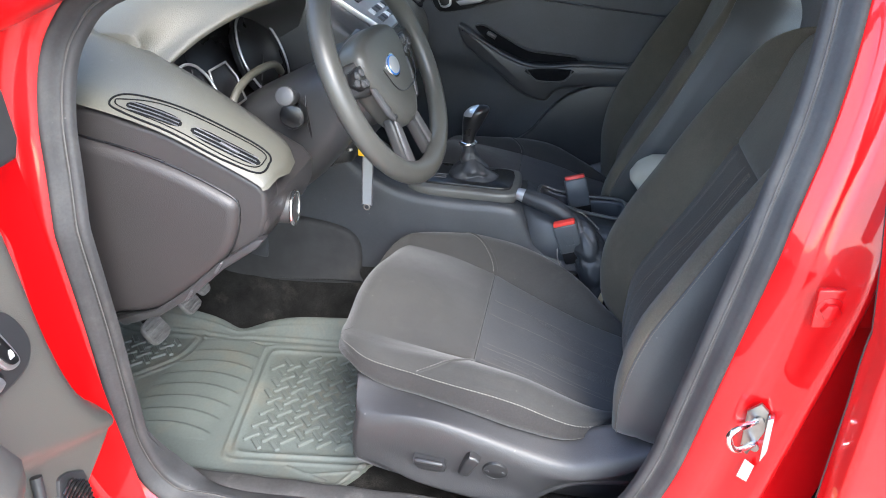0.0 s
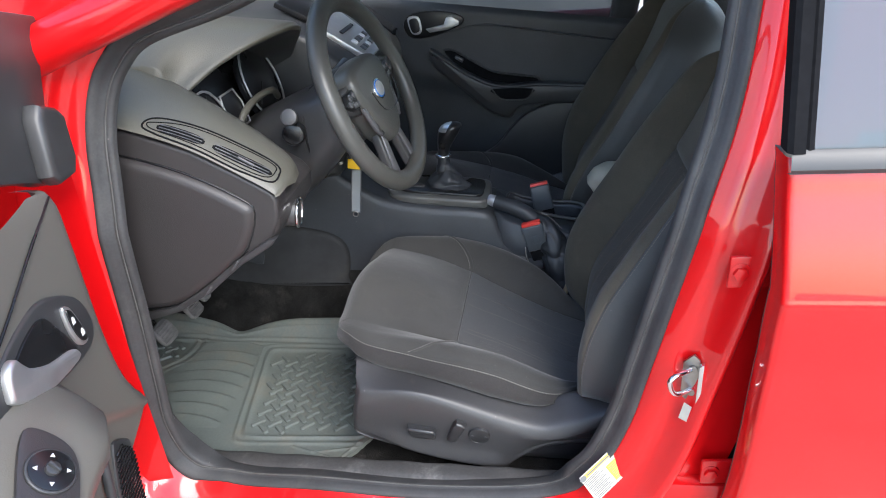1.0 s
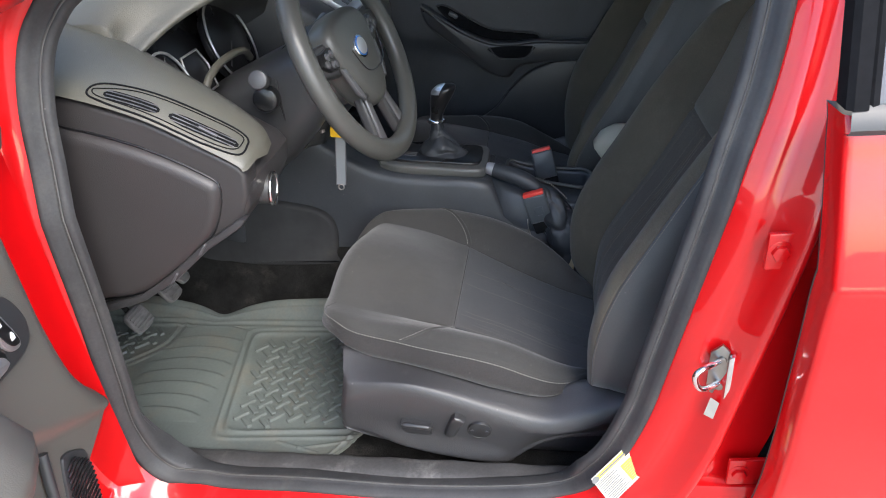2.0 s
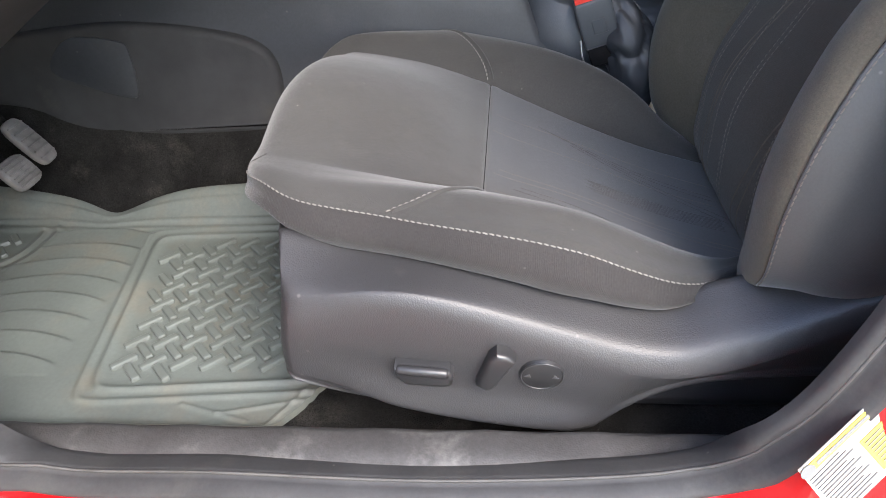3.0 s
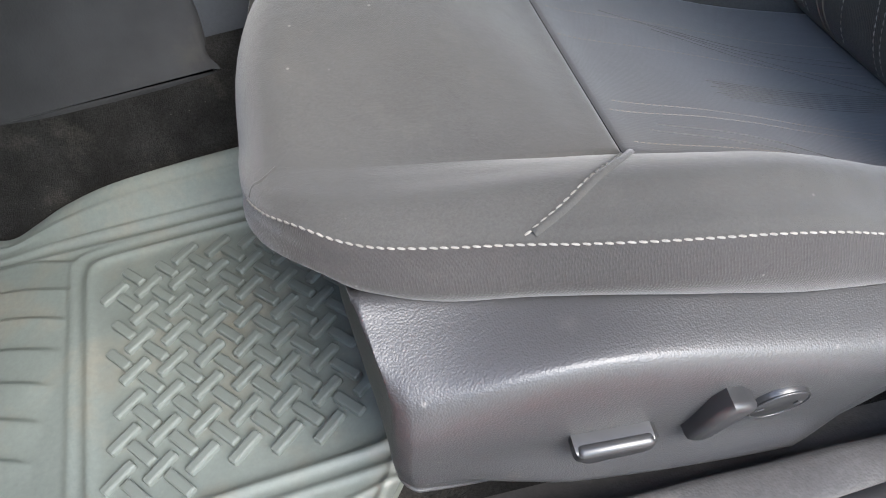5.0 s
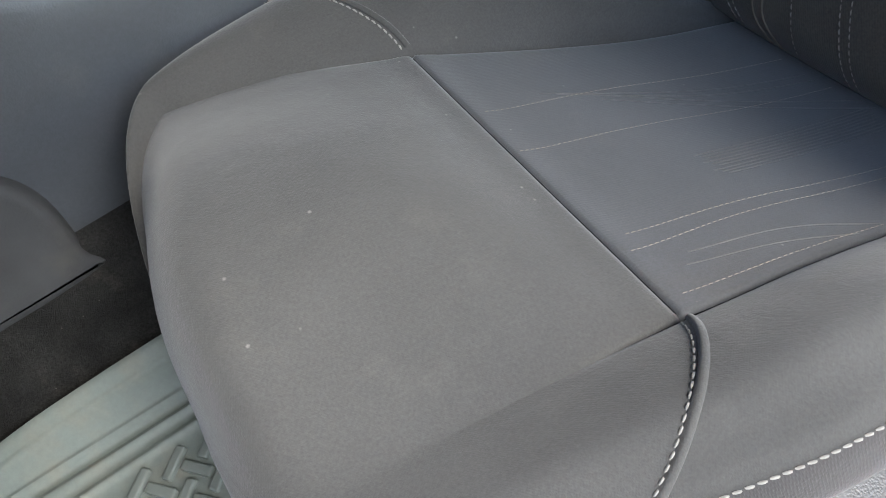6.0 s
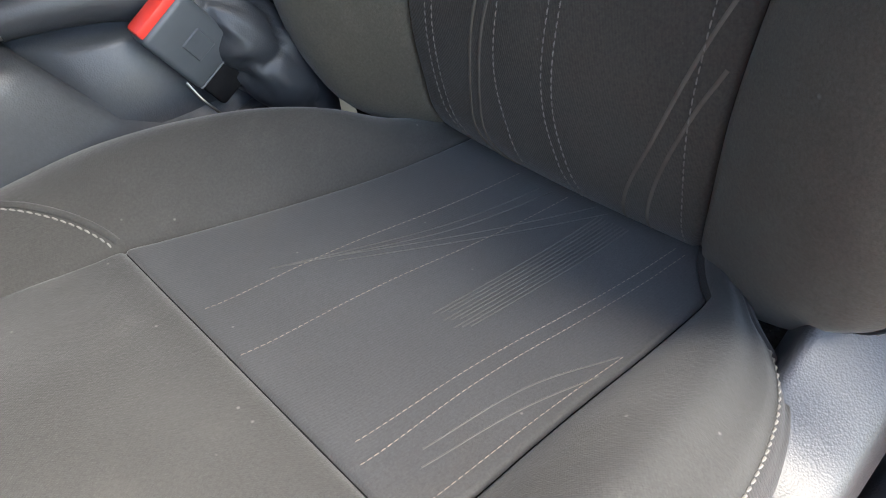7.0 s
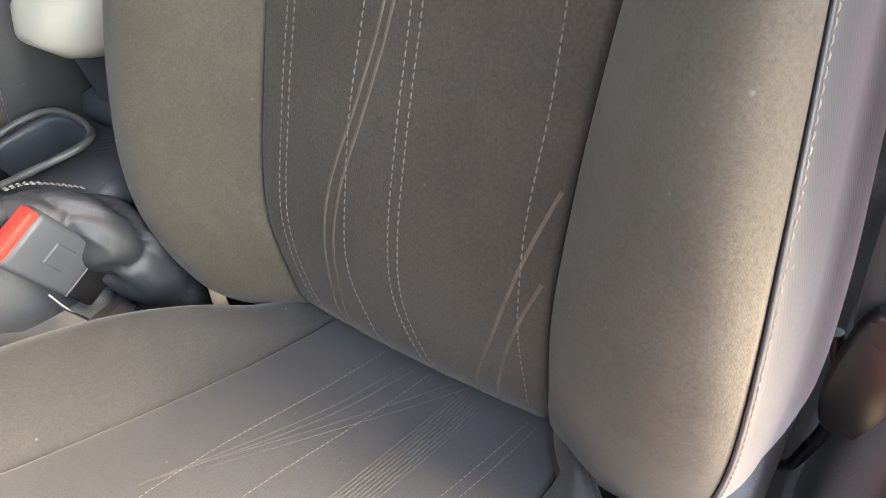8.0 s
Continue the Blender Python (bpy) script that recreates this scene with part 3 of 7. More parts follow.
def cord(name, path, normals, width=0.0016, height=0.0007):
    """A slightly raised woven rib lying on a surface."""
    rings = []
    for k, p in enumerate(path):
        d = (path[min(k + 1, len(path) - 1)] - path[max(k - 1, 0)]).normalized()
        n = Vector(normals[k])
        s = d.cross(n).normalized()
        rings.append([p + s * width * c + n * height * h for c, h in ((-1, -0.3), (-0.5, 0.8), (0, 1), (0.5, 0.8), (1, -0.3))])
    return loft(name, rings, False)


CUSHION_SEWN = (
    ((0.011, -0.300), (0.13, -0.309), (0.272, -0.343)),
    ((0.006, -0.355), (0.126, -0.365), (0.274, -0.395)),
    ((0.016, -0.457), (0.121, -0.468), (0.272, -0.494)),
    ((0.009, -0.471), (0.111, -0.478), (0.271, -0.503)),
    ((0.012, -0.512), (0.089, -0.519), (0.164, -0.526)),
)
CUSHION_RIBS = (
    ((0.063, -0.291), (0.182, -0.341), (0.269, -0.370)),
    ((0.075, -0.297), (0.182, -0.349), (0.269, -0.380)),
    ((0.103, -0.318), (0.192, -0.374), (0.276, -0.433)),
    ((0.105, -0.312), (0.190, -0.364), (0.276, -0.420)),
    ((0.038, -0.487), (0.106, -0.500), (0.161, -0.524)),
    ((0.030, -0.495), (0.090, -0.508), (0.140, -0.525)),
)
CUSHION_RIBS += tuple(((0.112 + 0.004 * (k % 3), -0.411 - 0.0034 * k), (0.183, -0.417 - 0.0034 * k), (0.267, -0.428 - 0.0034 * k)) for k in range(9))
BACK_SEWN = (
    ((-0.268, 0.83), (-0.268, 0.705), (-0.268, 0.614), (-0.266, 0.545), (-0.268, 0.480), (-0.289, 0.436)),
    ((-0.276, 0.83), (-0.276, 0.705), (-0.276, 0.614), (-0.274, 0.545), (-0.277, 0.480), (-0.298, 0.434)),
    ((-0.350, 0.83), (-0.345, 0.713), (-0.341, 0.647), (-0.342, 0.590), (-0.341, 0.514), (-0.359, 0.434)),
    ((-0.385, 0.83), (-0.385, 0.717), (-0.385, 0.639), (-0.385, 0.582), (-0.387, 0.505), (-0.409, 0.434)),
    ((-0.394, 0.83), (-0.394, 0.717), (-0.394, 0.639), (-0.394, 0.582), (-0.396, 0.505), (-0.418, 0.434)),
    ((-0.490, 0.83), (-0.491, 0.729), (-0.493, 0.675), (-0.491, 0.619), (-0.493, 0.577), (-0.495, 0.521), (-0.499, 0.434)),
)
BACK_RIBS = (
    ((-0.380, 0.83), (-0.362, 0.715), (-0.346, 0.655), (-0.325, 0.598), (-0.314, 0.533), (-0.307, 0.470), (-0.329, 0.432)),
    ((-0.388, 0.83), (-0.370, 0.715), (-0.355, 0.655), (-0.336, 0.598), (-0.324, 0.533), (-0.318, 0.470), (-0.340, 0.432)),
    ((-0.510, 0.638), (-0.494, 0.596), (-0.474, 0.532), (-0.456, 0.480), (-0.448, 0.432)),
    ((-0.508, 0.583), (-0.494, 0.549), (-0.476, 0.490), (-0.468, 0.432)),
)


def shield_rows():
    """The moulded side shield of the seat base, station by station, from its front face round the corner to the rear."""
    top = SHIELD_TOP
    sho = ((-0.192, 0.488), (-0.066, 0.497), (0.063, 0.455), (0.13, 0.430), (0.175, 0.424), (0.221, 0.434), (0.30, 0.475), (0.37, 0.51))
    low = ((-0.192, 0.398), (-0.15, 0.374), (-0.087, 0.347), (0.033, 0.320), (0.155, 0.312), (0.37, 0.315))
    crease = ((0.100, 0.315), (0.118, 0.335), (0.15, 0.362), (0.19, 0.382), (0.25, 0.392), (0.37, 0.400))
    xs = [-0.192, -0.1915, -0.190, -0.187, -0.183] + [-0.18 + 0.55 * i / 44 for i in range(45)]
    rows = []
    for x in xs:
        zt, zh, zl = curve1(top, x), curve1(sho, x), curve1(low, x)
        f = 1 - max(0.0, (-0.181 - x) / 0.011)
        out = -0.664 + 0.014 * (1 - max(0, f) ** 0.5)
        # below the crease the rear of the shield is hollow; its lower lip flares out ahead of that
        zc = max(zl + 0.014, curve1(crease, x))
        hollow = 0.036 * min(1.0, max(0.0, (x - 0.105) / 0.03))
        flare = 0.011 * max(0.0, min(1.0, (x + 0.15) / 0.06)) * max(0.0, min(1.0, (0.115 - x) / 0.03))
        drop = 0.03 * max(0.0, min(1.0, (x - 0.08) / 0.06))
        tuck = lerp(0.4, 1.0, max(0.0, min(1.0, (x + 0.19) / 0.09)))
        prof = [(-0.588, zt - 0.004 - drop), (-0.600, zt - 0.1 * drop), (-0.615, lerp(zt, zh, 0.20)), (-0.634, lerp(zt, zh, 0.46)), (lerp(-0.634, out, 0.62), lerp(zt, zh, 0.74)), (out + 0.0042, zh - 0.001),
                (out + 0.0002, zh - 0.018), (out + 0.004 * tuck, lerp(zh, zc, 0.45)), (out + 0.010 * tuck - 0.1 * flare, lerp(zh, zc, 0.70)), (out + 0.014 * tuck - 0.8 * flare, zc + 0.012), (out + 0.016 * tuck - flare, zc), (out + 0.018 * tuck + hollow, max(zc - 0.012, zl + 0.009)),
                (out + 0.020 * tuck + hollow, lerp(zc, zl, 0.75)), (out + 0.026 * tuck + hollow, zl), (-0.60, zl - 0.004)]
        row = [Vector(p) for p in smooth_path([(x, y, z) for y, z in prof], 3)]
        for p in row:
            p.x += curve1(((0.38, -0.002), (0.43, 0.001), (0.47, 0.009), (0.50, 0.013), (0.525, 0.009)), p.z) * max(0.0, min(1.0, (-0.10 - p.x) / 0.07))
        if not rows:
            for y0, fwd in ((-0.50, 0.022), (-0.56, 0.012), (-0.60, 0.005), (-0.62, 0.0024), (-0.635, 0.0006)):
                rows.append([Vector((p.x - fwd, max(p.y, y0), p.z)) for p in row])
        rows.append(row)
    return rows


def seat(name, label, mirror, group):
    yf = -1 if mirror else 1
    st = thing(name, label, "car seat", group, at=(0.0, SEAT_MID * yf, 0.29))
    inv = Matrix.Translation((0.0, -SEAT_MID * yf, -0.29))

    def put(nm, me, mat, parent=st, lab=""):
        if isinstance(me, bmesh.types.BMesh):
            if mirror:
                me.transform(Matrix.Diagonal((1, -1, 1, 1)))
            me.transform(inv)
        else:
            me.transform(inv)
        return part(nm, me, mat, parent, lab)

    mid_q = [0.0, 0.0025, 0.005, 0.008, 0.012, 0.018, 0.026]
    mid_q += [0.026 + 0.948 * i / 36 for i in range(1, 36)] + [1 - q for q in reversed(mid_q)]
    cushion = put("cushion", grid_mesh("cushion", [[cushion_point(x, "middle", q) for q in mid_q] for x in CUSHION_X_FRONT], mirror), FABRIC, lab="charcoal fabric seat cushion front panel")
    put("cushion_insert", grid_mesh("cushion_insert", [[cushion_point(x, "middle", q) for q in mid_q] for x in CUSHION_X_BACK], mirror), INSERT, cushion, "blue-grey ribbed fabric insert")
    xs = CUSHION_X_FRONT[:-1] + CUSHION_X_BACK
    for region in ("outer", "inner"):
        put("cushion_bolster", grid_mesh("cushion_bolster", [[cushion_point(x, region, q * stitch_q(x)) for q in BOLSTER_Q if q <= 0.9999] + [cushion_point(x, region, stitch_q(x))] for x in xs], mirror), FABRIC, cushion)
        put("cushion_side", grid_mesh("cushion_side", [[cushion_point(x, region, q) for q in [lerp(stitch_q(x), 1.0, i / 6) for i in range(7)] + [1 + i / 12 for i in range(1, 13)]] for x in xs], mirror), BAND_CLOTH, cushion, "charcoal twill side band")
    # seams sewn with pale thread
    for region in ("outer", "inner"):
        line = [(x, stitch_q(x)) for x in [-0.252 + 0.472 * i / 120 for i in range(121)]]
        pts, nor = surface_row(lambda a, b: cushion_point(a, region, b), line, mirror)
        nor = [n if n.z > 0 else -n for n in nor]
        put("stitching", stitches("stitching", flip(pts, mirror), flip(nor, mirror), 0.0046, 0.0014, 0.0008, 0.0004, 0.0003), THREAD, cushion, "pale thread")
        arc = [(lerp(-0.004, -0.085, (i / 30) ** 1.5), 0.03 + 0.80 * i / 30) for i in range(31)]
        pts, nor = surface_row(lambda a, b: cushion_point(a, region, b), arc, mirror)
        nor = [n if n.z > 0 else -n for n in nor]
        put("stitching", stitches("stitching", flip(pts, mirror), flip(nor, mirror), 0.0046, 0.0014, 0.0008, 0.0004, 0.0003), THREAD, cushion, "pale thread")
        side = [p + Vector((0.006, 0, 0.0005)) for p in pts]
        put("piping", cord("piping", flip(side, mirror), flip(nor, mirror), 0.0028, 0.0016), FABRIC, cushion)
    dart = smooth_path([cushion_point(-0.249, "outer", 0.76), cushion_point(-0.243, "outer", 0.38), cushion_point(-0.235, "outer", 0.08), cushion_point(-0.223, "middle", 0.024)], 6)
    put("seam", cord("seam", flip(dart, mirror), [Vector((-0.3, 0, 0.95))] * len(dart), 0.0014, 0.0008), FABRIC, cushion)
    for ln in lines_on_cushion(CUSHION_SEWN, 0.0002):
        put("stitching", stitches("stitching", flip(ln, mirror), [(0, 0, 1)] * len(ln), 0.0034, 0.0012, 0.00035, 0.0003), DIM_THREAD, cushion, "grey thread")
    for ln in lines_on_cushion(CUSHION_RIBS, 0.0):
        put("woven_rib", cord("woven_rib", flip(ln, mirror), [Vector((0, 0, 1))] * len(ln), 0.0007, 0.0005), RIB, cushion)
    # near-black cords that paint the shadow line into the seams sunk between the panels
    sunk = [[cushion_point(0.0, "middle", i / 60) for i in range(61)]]
    for edge, end in ((0.0, 0.27), (1.0, 0.27)):
        sunk.append([cushion_point(end * i / 50, "middle", edge) for i in range(51)])
    for ln in sunk:
        put("seam", cord("seam", flip(ln, mirror), [Vector((0, 0, 1))] * len(ln), 0.0008, 0.0008), SHADE_AND_BLACK, cushion)
    # backrest
    zs_low = [z for z in BACK_Z if z < 0.835] + [0.835]
    zs_top = [0.835] + [z for z in BACK_Z if z > 0.835]
    back = put("backrest", grid_mesh("backrest", [[back_point(z, "middle", q) for q in mid_q] for z in zs_low], mirror), WARM_LIT_INSERT, lab="dark ribbed fabric backrest insert")
    put("shoulder_panel", grid_mesh("shoulder_panel", [[back_point(z, "middle", q) for q in mid_q] for z in zs_top], mirror), WARM_LIT_FABRIC, back)
    side_q = [0.90, 0.903, 0.907, 0.912, 0.92, 0.93, 0.94, 0.95, 0.96, 0.97, 0.98, 0.988, 0.994] + [1 + i / 10 for i in range(11)]
    front_q = [q for q in BOLSTER_Q if q < 0.88] + [0.882, 0.888, 0.893, 0.897, 0.90]
    for region in ("outer", "inner"):
        put("backrest_bolster", grid_mesh("backrest_bolster", [[back_point(z, region, q) for q in front_q] for z in BACK_Z], mirror), WARM_LIT_FABRIC, back)
        put("side_panel", grid_mesh("side_panel", [[back_point(z, region, q) for q in side_q] for z in BACK_Z], mirror), SIDE_CLOTH, back, "grey smooth cloth side panel")
        line = [(0.462 + 0.50 * i / 100, 0.924) for i in range(101)]
        pts, nor = surface_row(lambda a, b: back_point(a, region, b), line, mirror)
        nor = [n if n.x < 0 else -n for n in nor]
        put("stitching", stitches("stitching", flip(pts, mirror), flip(nor, mirror), 0.0048, 0.0012, 0.0006, 0.0003, 0.0002), DIM_THREAD, back, "pale thread")
    for ln in lines_on_back(BACK_SEWN, 0.0003):
        put("stitching", stitches("stitching", flip(ln, mirror), [(-0.85, 0, 0.5)] * len(ln), 0.0046, 0.0018, 0.00055, 0.0004), DIM_THREAD, back, "grey thread")
    for ln in lines_on_back(BACK_RIBS, 0.0):
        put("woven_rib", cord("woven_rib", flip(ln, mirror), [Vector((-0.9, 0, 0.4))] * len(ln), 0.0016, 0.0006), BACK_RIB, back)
    # near-black cords put the shade into the backrest's grooves as well
    sunk = [[back_point(0.44 + 0.56 * i / 70, "middle", e) for i in range(71)] for e in (0.0, 1.0)]
    sunk += [[back_point(0.44 + 0.56 * i / 70, region, 0.90) for i in range(71)] for region in ("outer", "inner")]
    for ln in sunk:
        put("seam", cord("seam", flip(ln, mirror), [Vector((-0.88, 0, 0.48))] * len(ln), 0.0007, 0.0008), SHADE_AND_BLACK, back)
    rear = []
    for z in BACK_Z:
        a, b = back_point(z, "outer", 2.0), back_point(z, "inner", 2.0)
        rear.append([a.lerp(b, i / 12) + Vector((0.02 * math.sin(math.pi * i / 12), 0, 0)) for i in range(13)])
    put("back_shell", grid_mesh("back_shell", rear, mirror), PLASTIC, back)
    # head restraint on two posts
    hx, hz = 0.560, 1.040
    rest = put("headrest", loft("headrest", [[Vector((hx + 0.055 * math.cos(a) * w, yf * (SEAT_MID - 0.018) + 0.125 * t, hz + 0.135 + 0.075 * w * math.sin(a))) for a in (2 * math.pi * i / 24 for i in range(24))]
               for t, w in ((-1, 0.35), (-0.97, 0.62), (-0.9, 0.85), (-0.7, 0.97), (0, 1.0), (0.7, 0.97), (0.9, 0.85), (0.97, 0.62), (1, 0.35))], True, (True, True)), FABRIC)
    for dy in (-0.07, 0.07):
        post = put("headrest_post", tube("headrest_post", [(hx - 0.012, yf * (SEAT_MID - 0.018) + dy, 0.99), (hx, yf * (SEAT_MID - 0.018) + dy, hz + 0.12)], 0.0065), CHROME)
        put("guide_collar", disc(0.014, 0.014, 20, 0.003, Matrix.Translation((hx - 0.010, SEAT_MID - 0.018 + dy, hz + 0.006))), CHROME, post)
    # base: dark pan, side shields
    put("seat_pan", rbox(0.42, 0.42, 0.07, 0.02, 2, pose(0.02, SEAT_MID + 0.02, 0.385, 0, 10, 0)), BLACK)
    shield = put("side_shield", grid_mesh("side_shield", shield_rows(), mirror), GRAIN, lab="black grained plastic side shield")
    put("side_shield", rbox(0.40, 0.02, 0.11, 0.008, 2, pose(0.06, -0.125, 0.44, 0, 7, 10)), GRAIN)
    for dx in (-0.13, 0.15):
        put("seat_rail_foot", rbox(0.06, 0.40, 0.05, 0.006, 2, Matrix.Translation((dx, SEAT_MID, 0.325))), BLACK)
    face = -0.6555
    lean = (0, -1, -0.20)
    if not mirror:
        bar = put("seat_switch", prism([(-0.027, 0.010), (0.024, 0.010), (0.028, 0.005), (0.027, -0.010), (0.020, -0.014), (-0.017, -0.014), (-0.027, -0.001)], 0.020,
                  along((-0.054, face - 0.005, 0.411), lean, (1, 0, -0.10)), 0.004, 3), SWITCH, shield, "black plastic rocker switch")
        put("switch_lip", rbox(0.050, 0.009, 0.010, 0.004, 3, pose(-0.0545, face - 0.013, 0.416, 12, 6, 0)), SWITCH, bar)
        # black plate painted in as the shadow gap round the rocker
        put("switch_gap_shade", prism([(-0.030, 0.012), (0.027, 0.012), (0.031, 0.006), (0.030, -0.013), (0.021, -0.017), (-0.018, -0.017), (-0.030, -0.002)], 0.004, along((-0.054, face + 0.003, 0.411), lean, (1, 0, -0.10)), 0.001), BLACK, bar)
        put("seat_switch", prism([(-0.026, -0.010), (-0.018, -0.014), (0.027, -0.010), (0.030, 0.0), (0.027, 0.010), (0.016, 0.012), (-0.024, 0.003)], 0.022,
            along((0.009, face - 0.006, 0.417), lean, (0.52, 0, 0.86)), 0.005, 3), SWITCH, shield, "black plastic recline lever")
        ring = put("lumbar_switch", disc(0.0245, 0.010, 40, 0.003, along((0.055, face + 0.002, 0.408), lean)), BLACK, shield, "round black lumbar switch")
        put("switch_cap", disc(0.0208, 0.010, 40, 0.003, along((0.055, face - 0.003, 0.407), lean)), SWITCH, ring)
        put("cap_lip", tube("cap_lip", [along((0.055, face - 0.0075, 0.406), lean) @ Vector((0.0195 * math.cos(a), 0.0195 * math.sin(a), 0)) for a in (2 * math.pi * i / 36 for i in range(36))], 0.0010, 6, True), SWITCH, ring)
        for sx in (-1, 1):
            put("arrow_mark", prism([(0.0, 0.0015), (0.0055, -0.0015), (0.0055, 0.0035)], 0.0008, along((0.055 + sx * 0.0160, face - 0.0086, 0.406), lean, (sx * -1, 0, 0.3)), 0), SATIN, ring)
    return st


seat("front_seat", "charcoal fabric car seat with pale stitching and power switches", False, "front seats")
passenger_seat = seat("front_seat", "charcoal fabric car seat with pale stitching beside the console", True, "front seats")
passenger_seat.scale = (1, 1, 1.05)

# ---- the car's shell ----
def side_y(z):
    """How far out the left side of the body stands at height z."""
    return -0.76 + 0.23 * max(0.0, z - 0.9)


OPENING = [(-0.541, 0.486), (-0.536, 0.594), (-0.526, 0.73), (-0.520, 0.863), (-0.515, 0.965), (-0.512, 1.045), (-0.497, 1.113), (-0.470, 1.160), (-0.420, 1.199), (-0.286, 1.238),
           (-0.10, 1.315), (0.10, 1.358), (0.30, 1.362), (0.42, 1.335), (0.466, 1.26), (0.463, 1.16), (0.445, 1.045), (0.413, 0.925), (0.384, 0.793), (0.354, 0.655), (0.326, 0.535),
           (0.283, 0.432), (0.222, 0.374), (0.14, 0.345), (-0.052, 0.334), (-0.263, 0.345), (-0.422, 0.351), (-0.512, 0.400)]
LOOP = smooth_path([(x, z, 0) for x, z in OPENING], 7, True)


def ring_about_opening(profile):
    """Rings along the door opening; profile(point, where) gives (outward offset, y relative to the side)."""
    rings, n = [], len(LOOP)
    for k, p in enumerate(LOOP):
        d = (LOOP[(k + 1) % n] - LOOP[k - 1]).normalized()
        out = Vector((-d.y, d.x, 0))
        if out.dot(p - Vector((-0.05, 0.8, 0))) < 0:
            out = -out
        row = []
        for off, dy in profile(p):
            q = p + out * off
            row.append(Vector((q.x, side_y(p.y) + dy, q.y)))
        rings.append(row)
    rings.append(rings[0])
    return rings


ground = part("ground", grid_mesh("ground", [[(x, y, 0) for y in (-900, -5, 0, 5, 900)] for x in (-900, -5, 0, 5, 900)], False), ASPHALT)
tagged(ground, "pale concrete ground under the car", "ground", kind="structure")

body = thing("body_side", "glossy red car body side round the open front door", "car body", kind="structure")


def rear_share(p):
    """1 along the pillar behind the seat, 0 round the rest of the opening."""
    return max(0.0, min(1.0, (p.x - 0.12) / 0.14)) * max(0.0, min(1.0, (1.36 - p.y) / 0.10))


def foot_share(p):
    """1 along the sill, 0 round the rest of the opening."""
    return max(0.0, min(1.0, (0.385 - p.y) / 0.03))


def jamb(p):
    run, k = jamb_run(p), max(rear_share(p), 0.62 * foot_share(p))
    return [(off - 0.029 * k * max(0.0, 1 - i / 7), dy) for i, (off, dy) in enumerate(run)]


def jamb_run(p):
    rear = p.x > 0.2 and p.y > 0.40
    if rear:
        w = max(0.55, 1.0 - 0.35 * max(0, p.y - 0.8))
        return [(0.008, -0.004), (0.012, -0.012), (0.016 * w, -0.020), (0.026 * w, -0.031), (0.031 * w, -0.032), (0.036 * w, -0.031), (0.042 * w, -0.040), (0.050 * w, -0.054), (0.058 * w, -0.068), (0.064 * w, -0.073), (0.070 * w, -0.073), (0.075 * w, -0.067), (0.079 * w, -0.046), (0.086 * w, -0.040), (0.098 * w, -0.041), (0.104 * w, -0.036), (0.15, -0.036)]
    if p.y < 0.42:
        return [(0.008, -0.004), (0.012, -0.012), (0.018, -0.020), (0.024, -0.030), (0.030, -0.040), (0.035, -0.051), (0.040, -0.062), (0.045, -0.071), (0.050, -0.080), (0.058, -0.088), (0.066, -0.096), (0.078, -0.101), (0.090, -0.106), (0.108, -0.107), (0.125, -0.108), (0.17, -0.100), (0.20, -0.06)]
    return [(0.008, -0.004), (0.012, -0.012), (0.016, -0.019), (0.022, -0.024), (0.029, -0.027), (0.036, -0.030), (0.040, -0.035), (0.044, -0.040), (0.047, -0.048), (0.050, -0.056), (0.053, -0.059), (0.056, -0.062), (0.061, -0.063), (0.066, -0.064), (0.075, -0.065), (0.085, -0.066), (0.16, -0.07)]


part("door_jamb", loft("door_jamb", ring_about_opening(jamb), False), RED, body)
def seal_profile(p):
    """Section of the rubber: shallow along both pillars, and set further in along the one behind the seat."""
    narrow = rear_share(p)
    shallow = max(0.0, min(1.0, (-0.30 - p.x) / 0.12)) * max(0.0, min(1.0, (p.y - 0.42) / 0.10))
    run = [(-0.020, 0.045), (-0.019, 0.022), (-0.017, 0.008), (-0.012, 0.002), (-0.008, 0.004), (-0.006, 0.007), (-0.003, 0.002), (0.002, -0.008), (0.008, -0.015), (0.014, -0.017), (0.0185, -0.012), (0.019, -0.004), (0.016, 0.004)]
    sill_run = [(0.004, 0.044), (-0.002, 0.040), (-0.006, 0.032), (-0.009, 0.020), (-0.0105, 0.0125), (-0.008, 0.0115), (-0.008, 0.006), (-0.006, 0.0), (-0.004, -0.004), (-0.002, -0.007), (0.001, -0.0085), (0.004, -0.008), (0.006, -0.004)]
    low = foot_share(p)
    upper = [(off - 0.029 * narrow, lerp(dy, dy * 0.3, max(shallow, narrow)) if dy > 0 else dy) for off, dy in run]
    return [(lerp(a[0], b[0] - 0.012, low), lerp(a[1], b[1], low)) for a, b in zip(upper, sill_run)]


seal = part("weatherstrip", loft("weatherstrip", ring_about_opening(seal_profile), False), RUBBER)
rings_ = ring_about_opening(lambda p: [seal_profile(p)[4]])
part("seal_lip", tube("seal_lip", [r[0] for r in rings_[:-1]], 0.0016, 6, True), DUST_EDGE, seal)
tagged(seal, "dusty black rubber weatherstrip round the door opening", "door seal")

# sill trim and inner pillar trims
sill = []
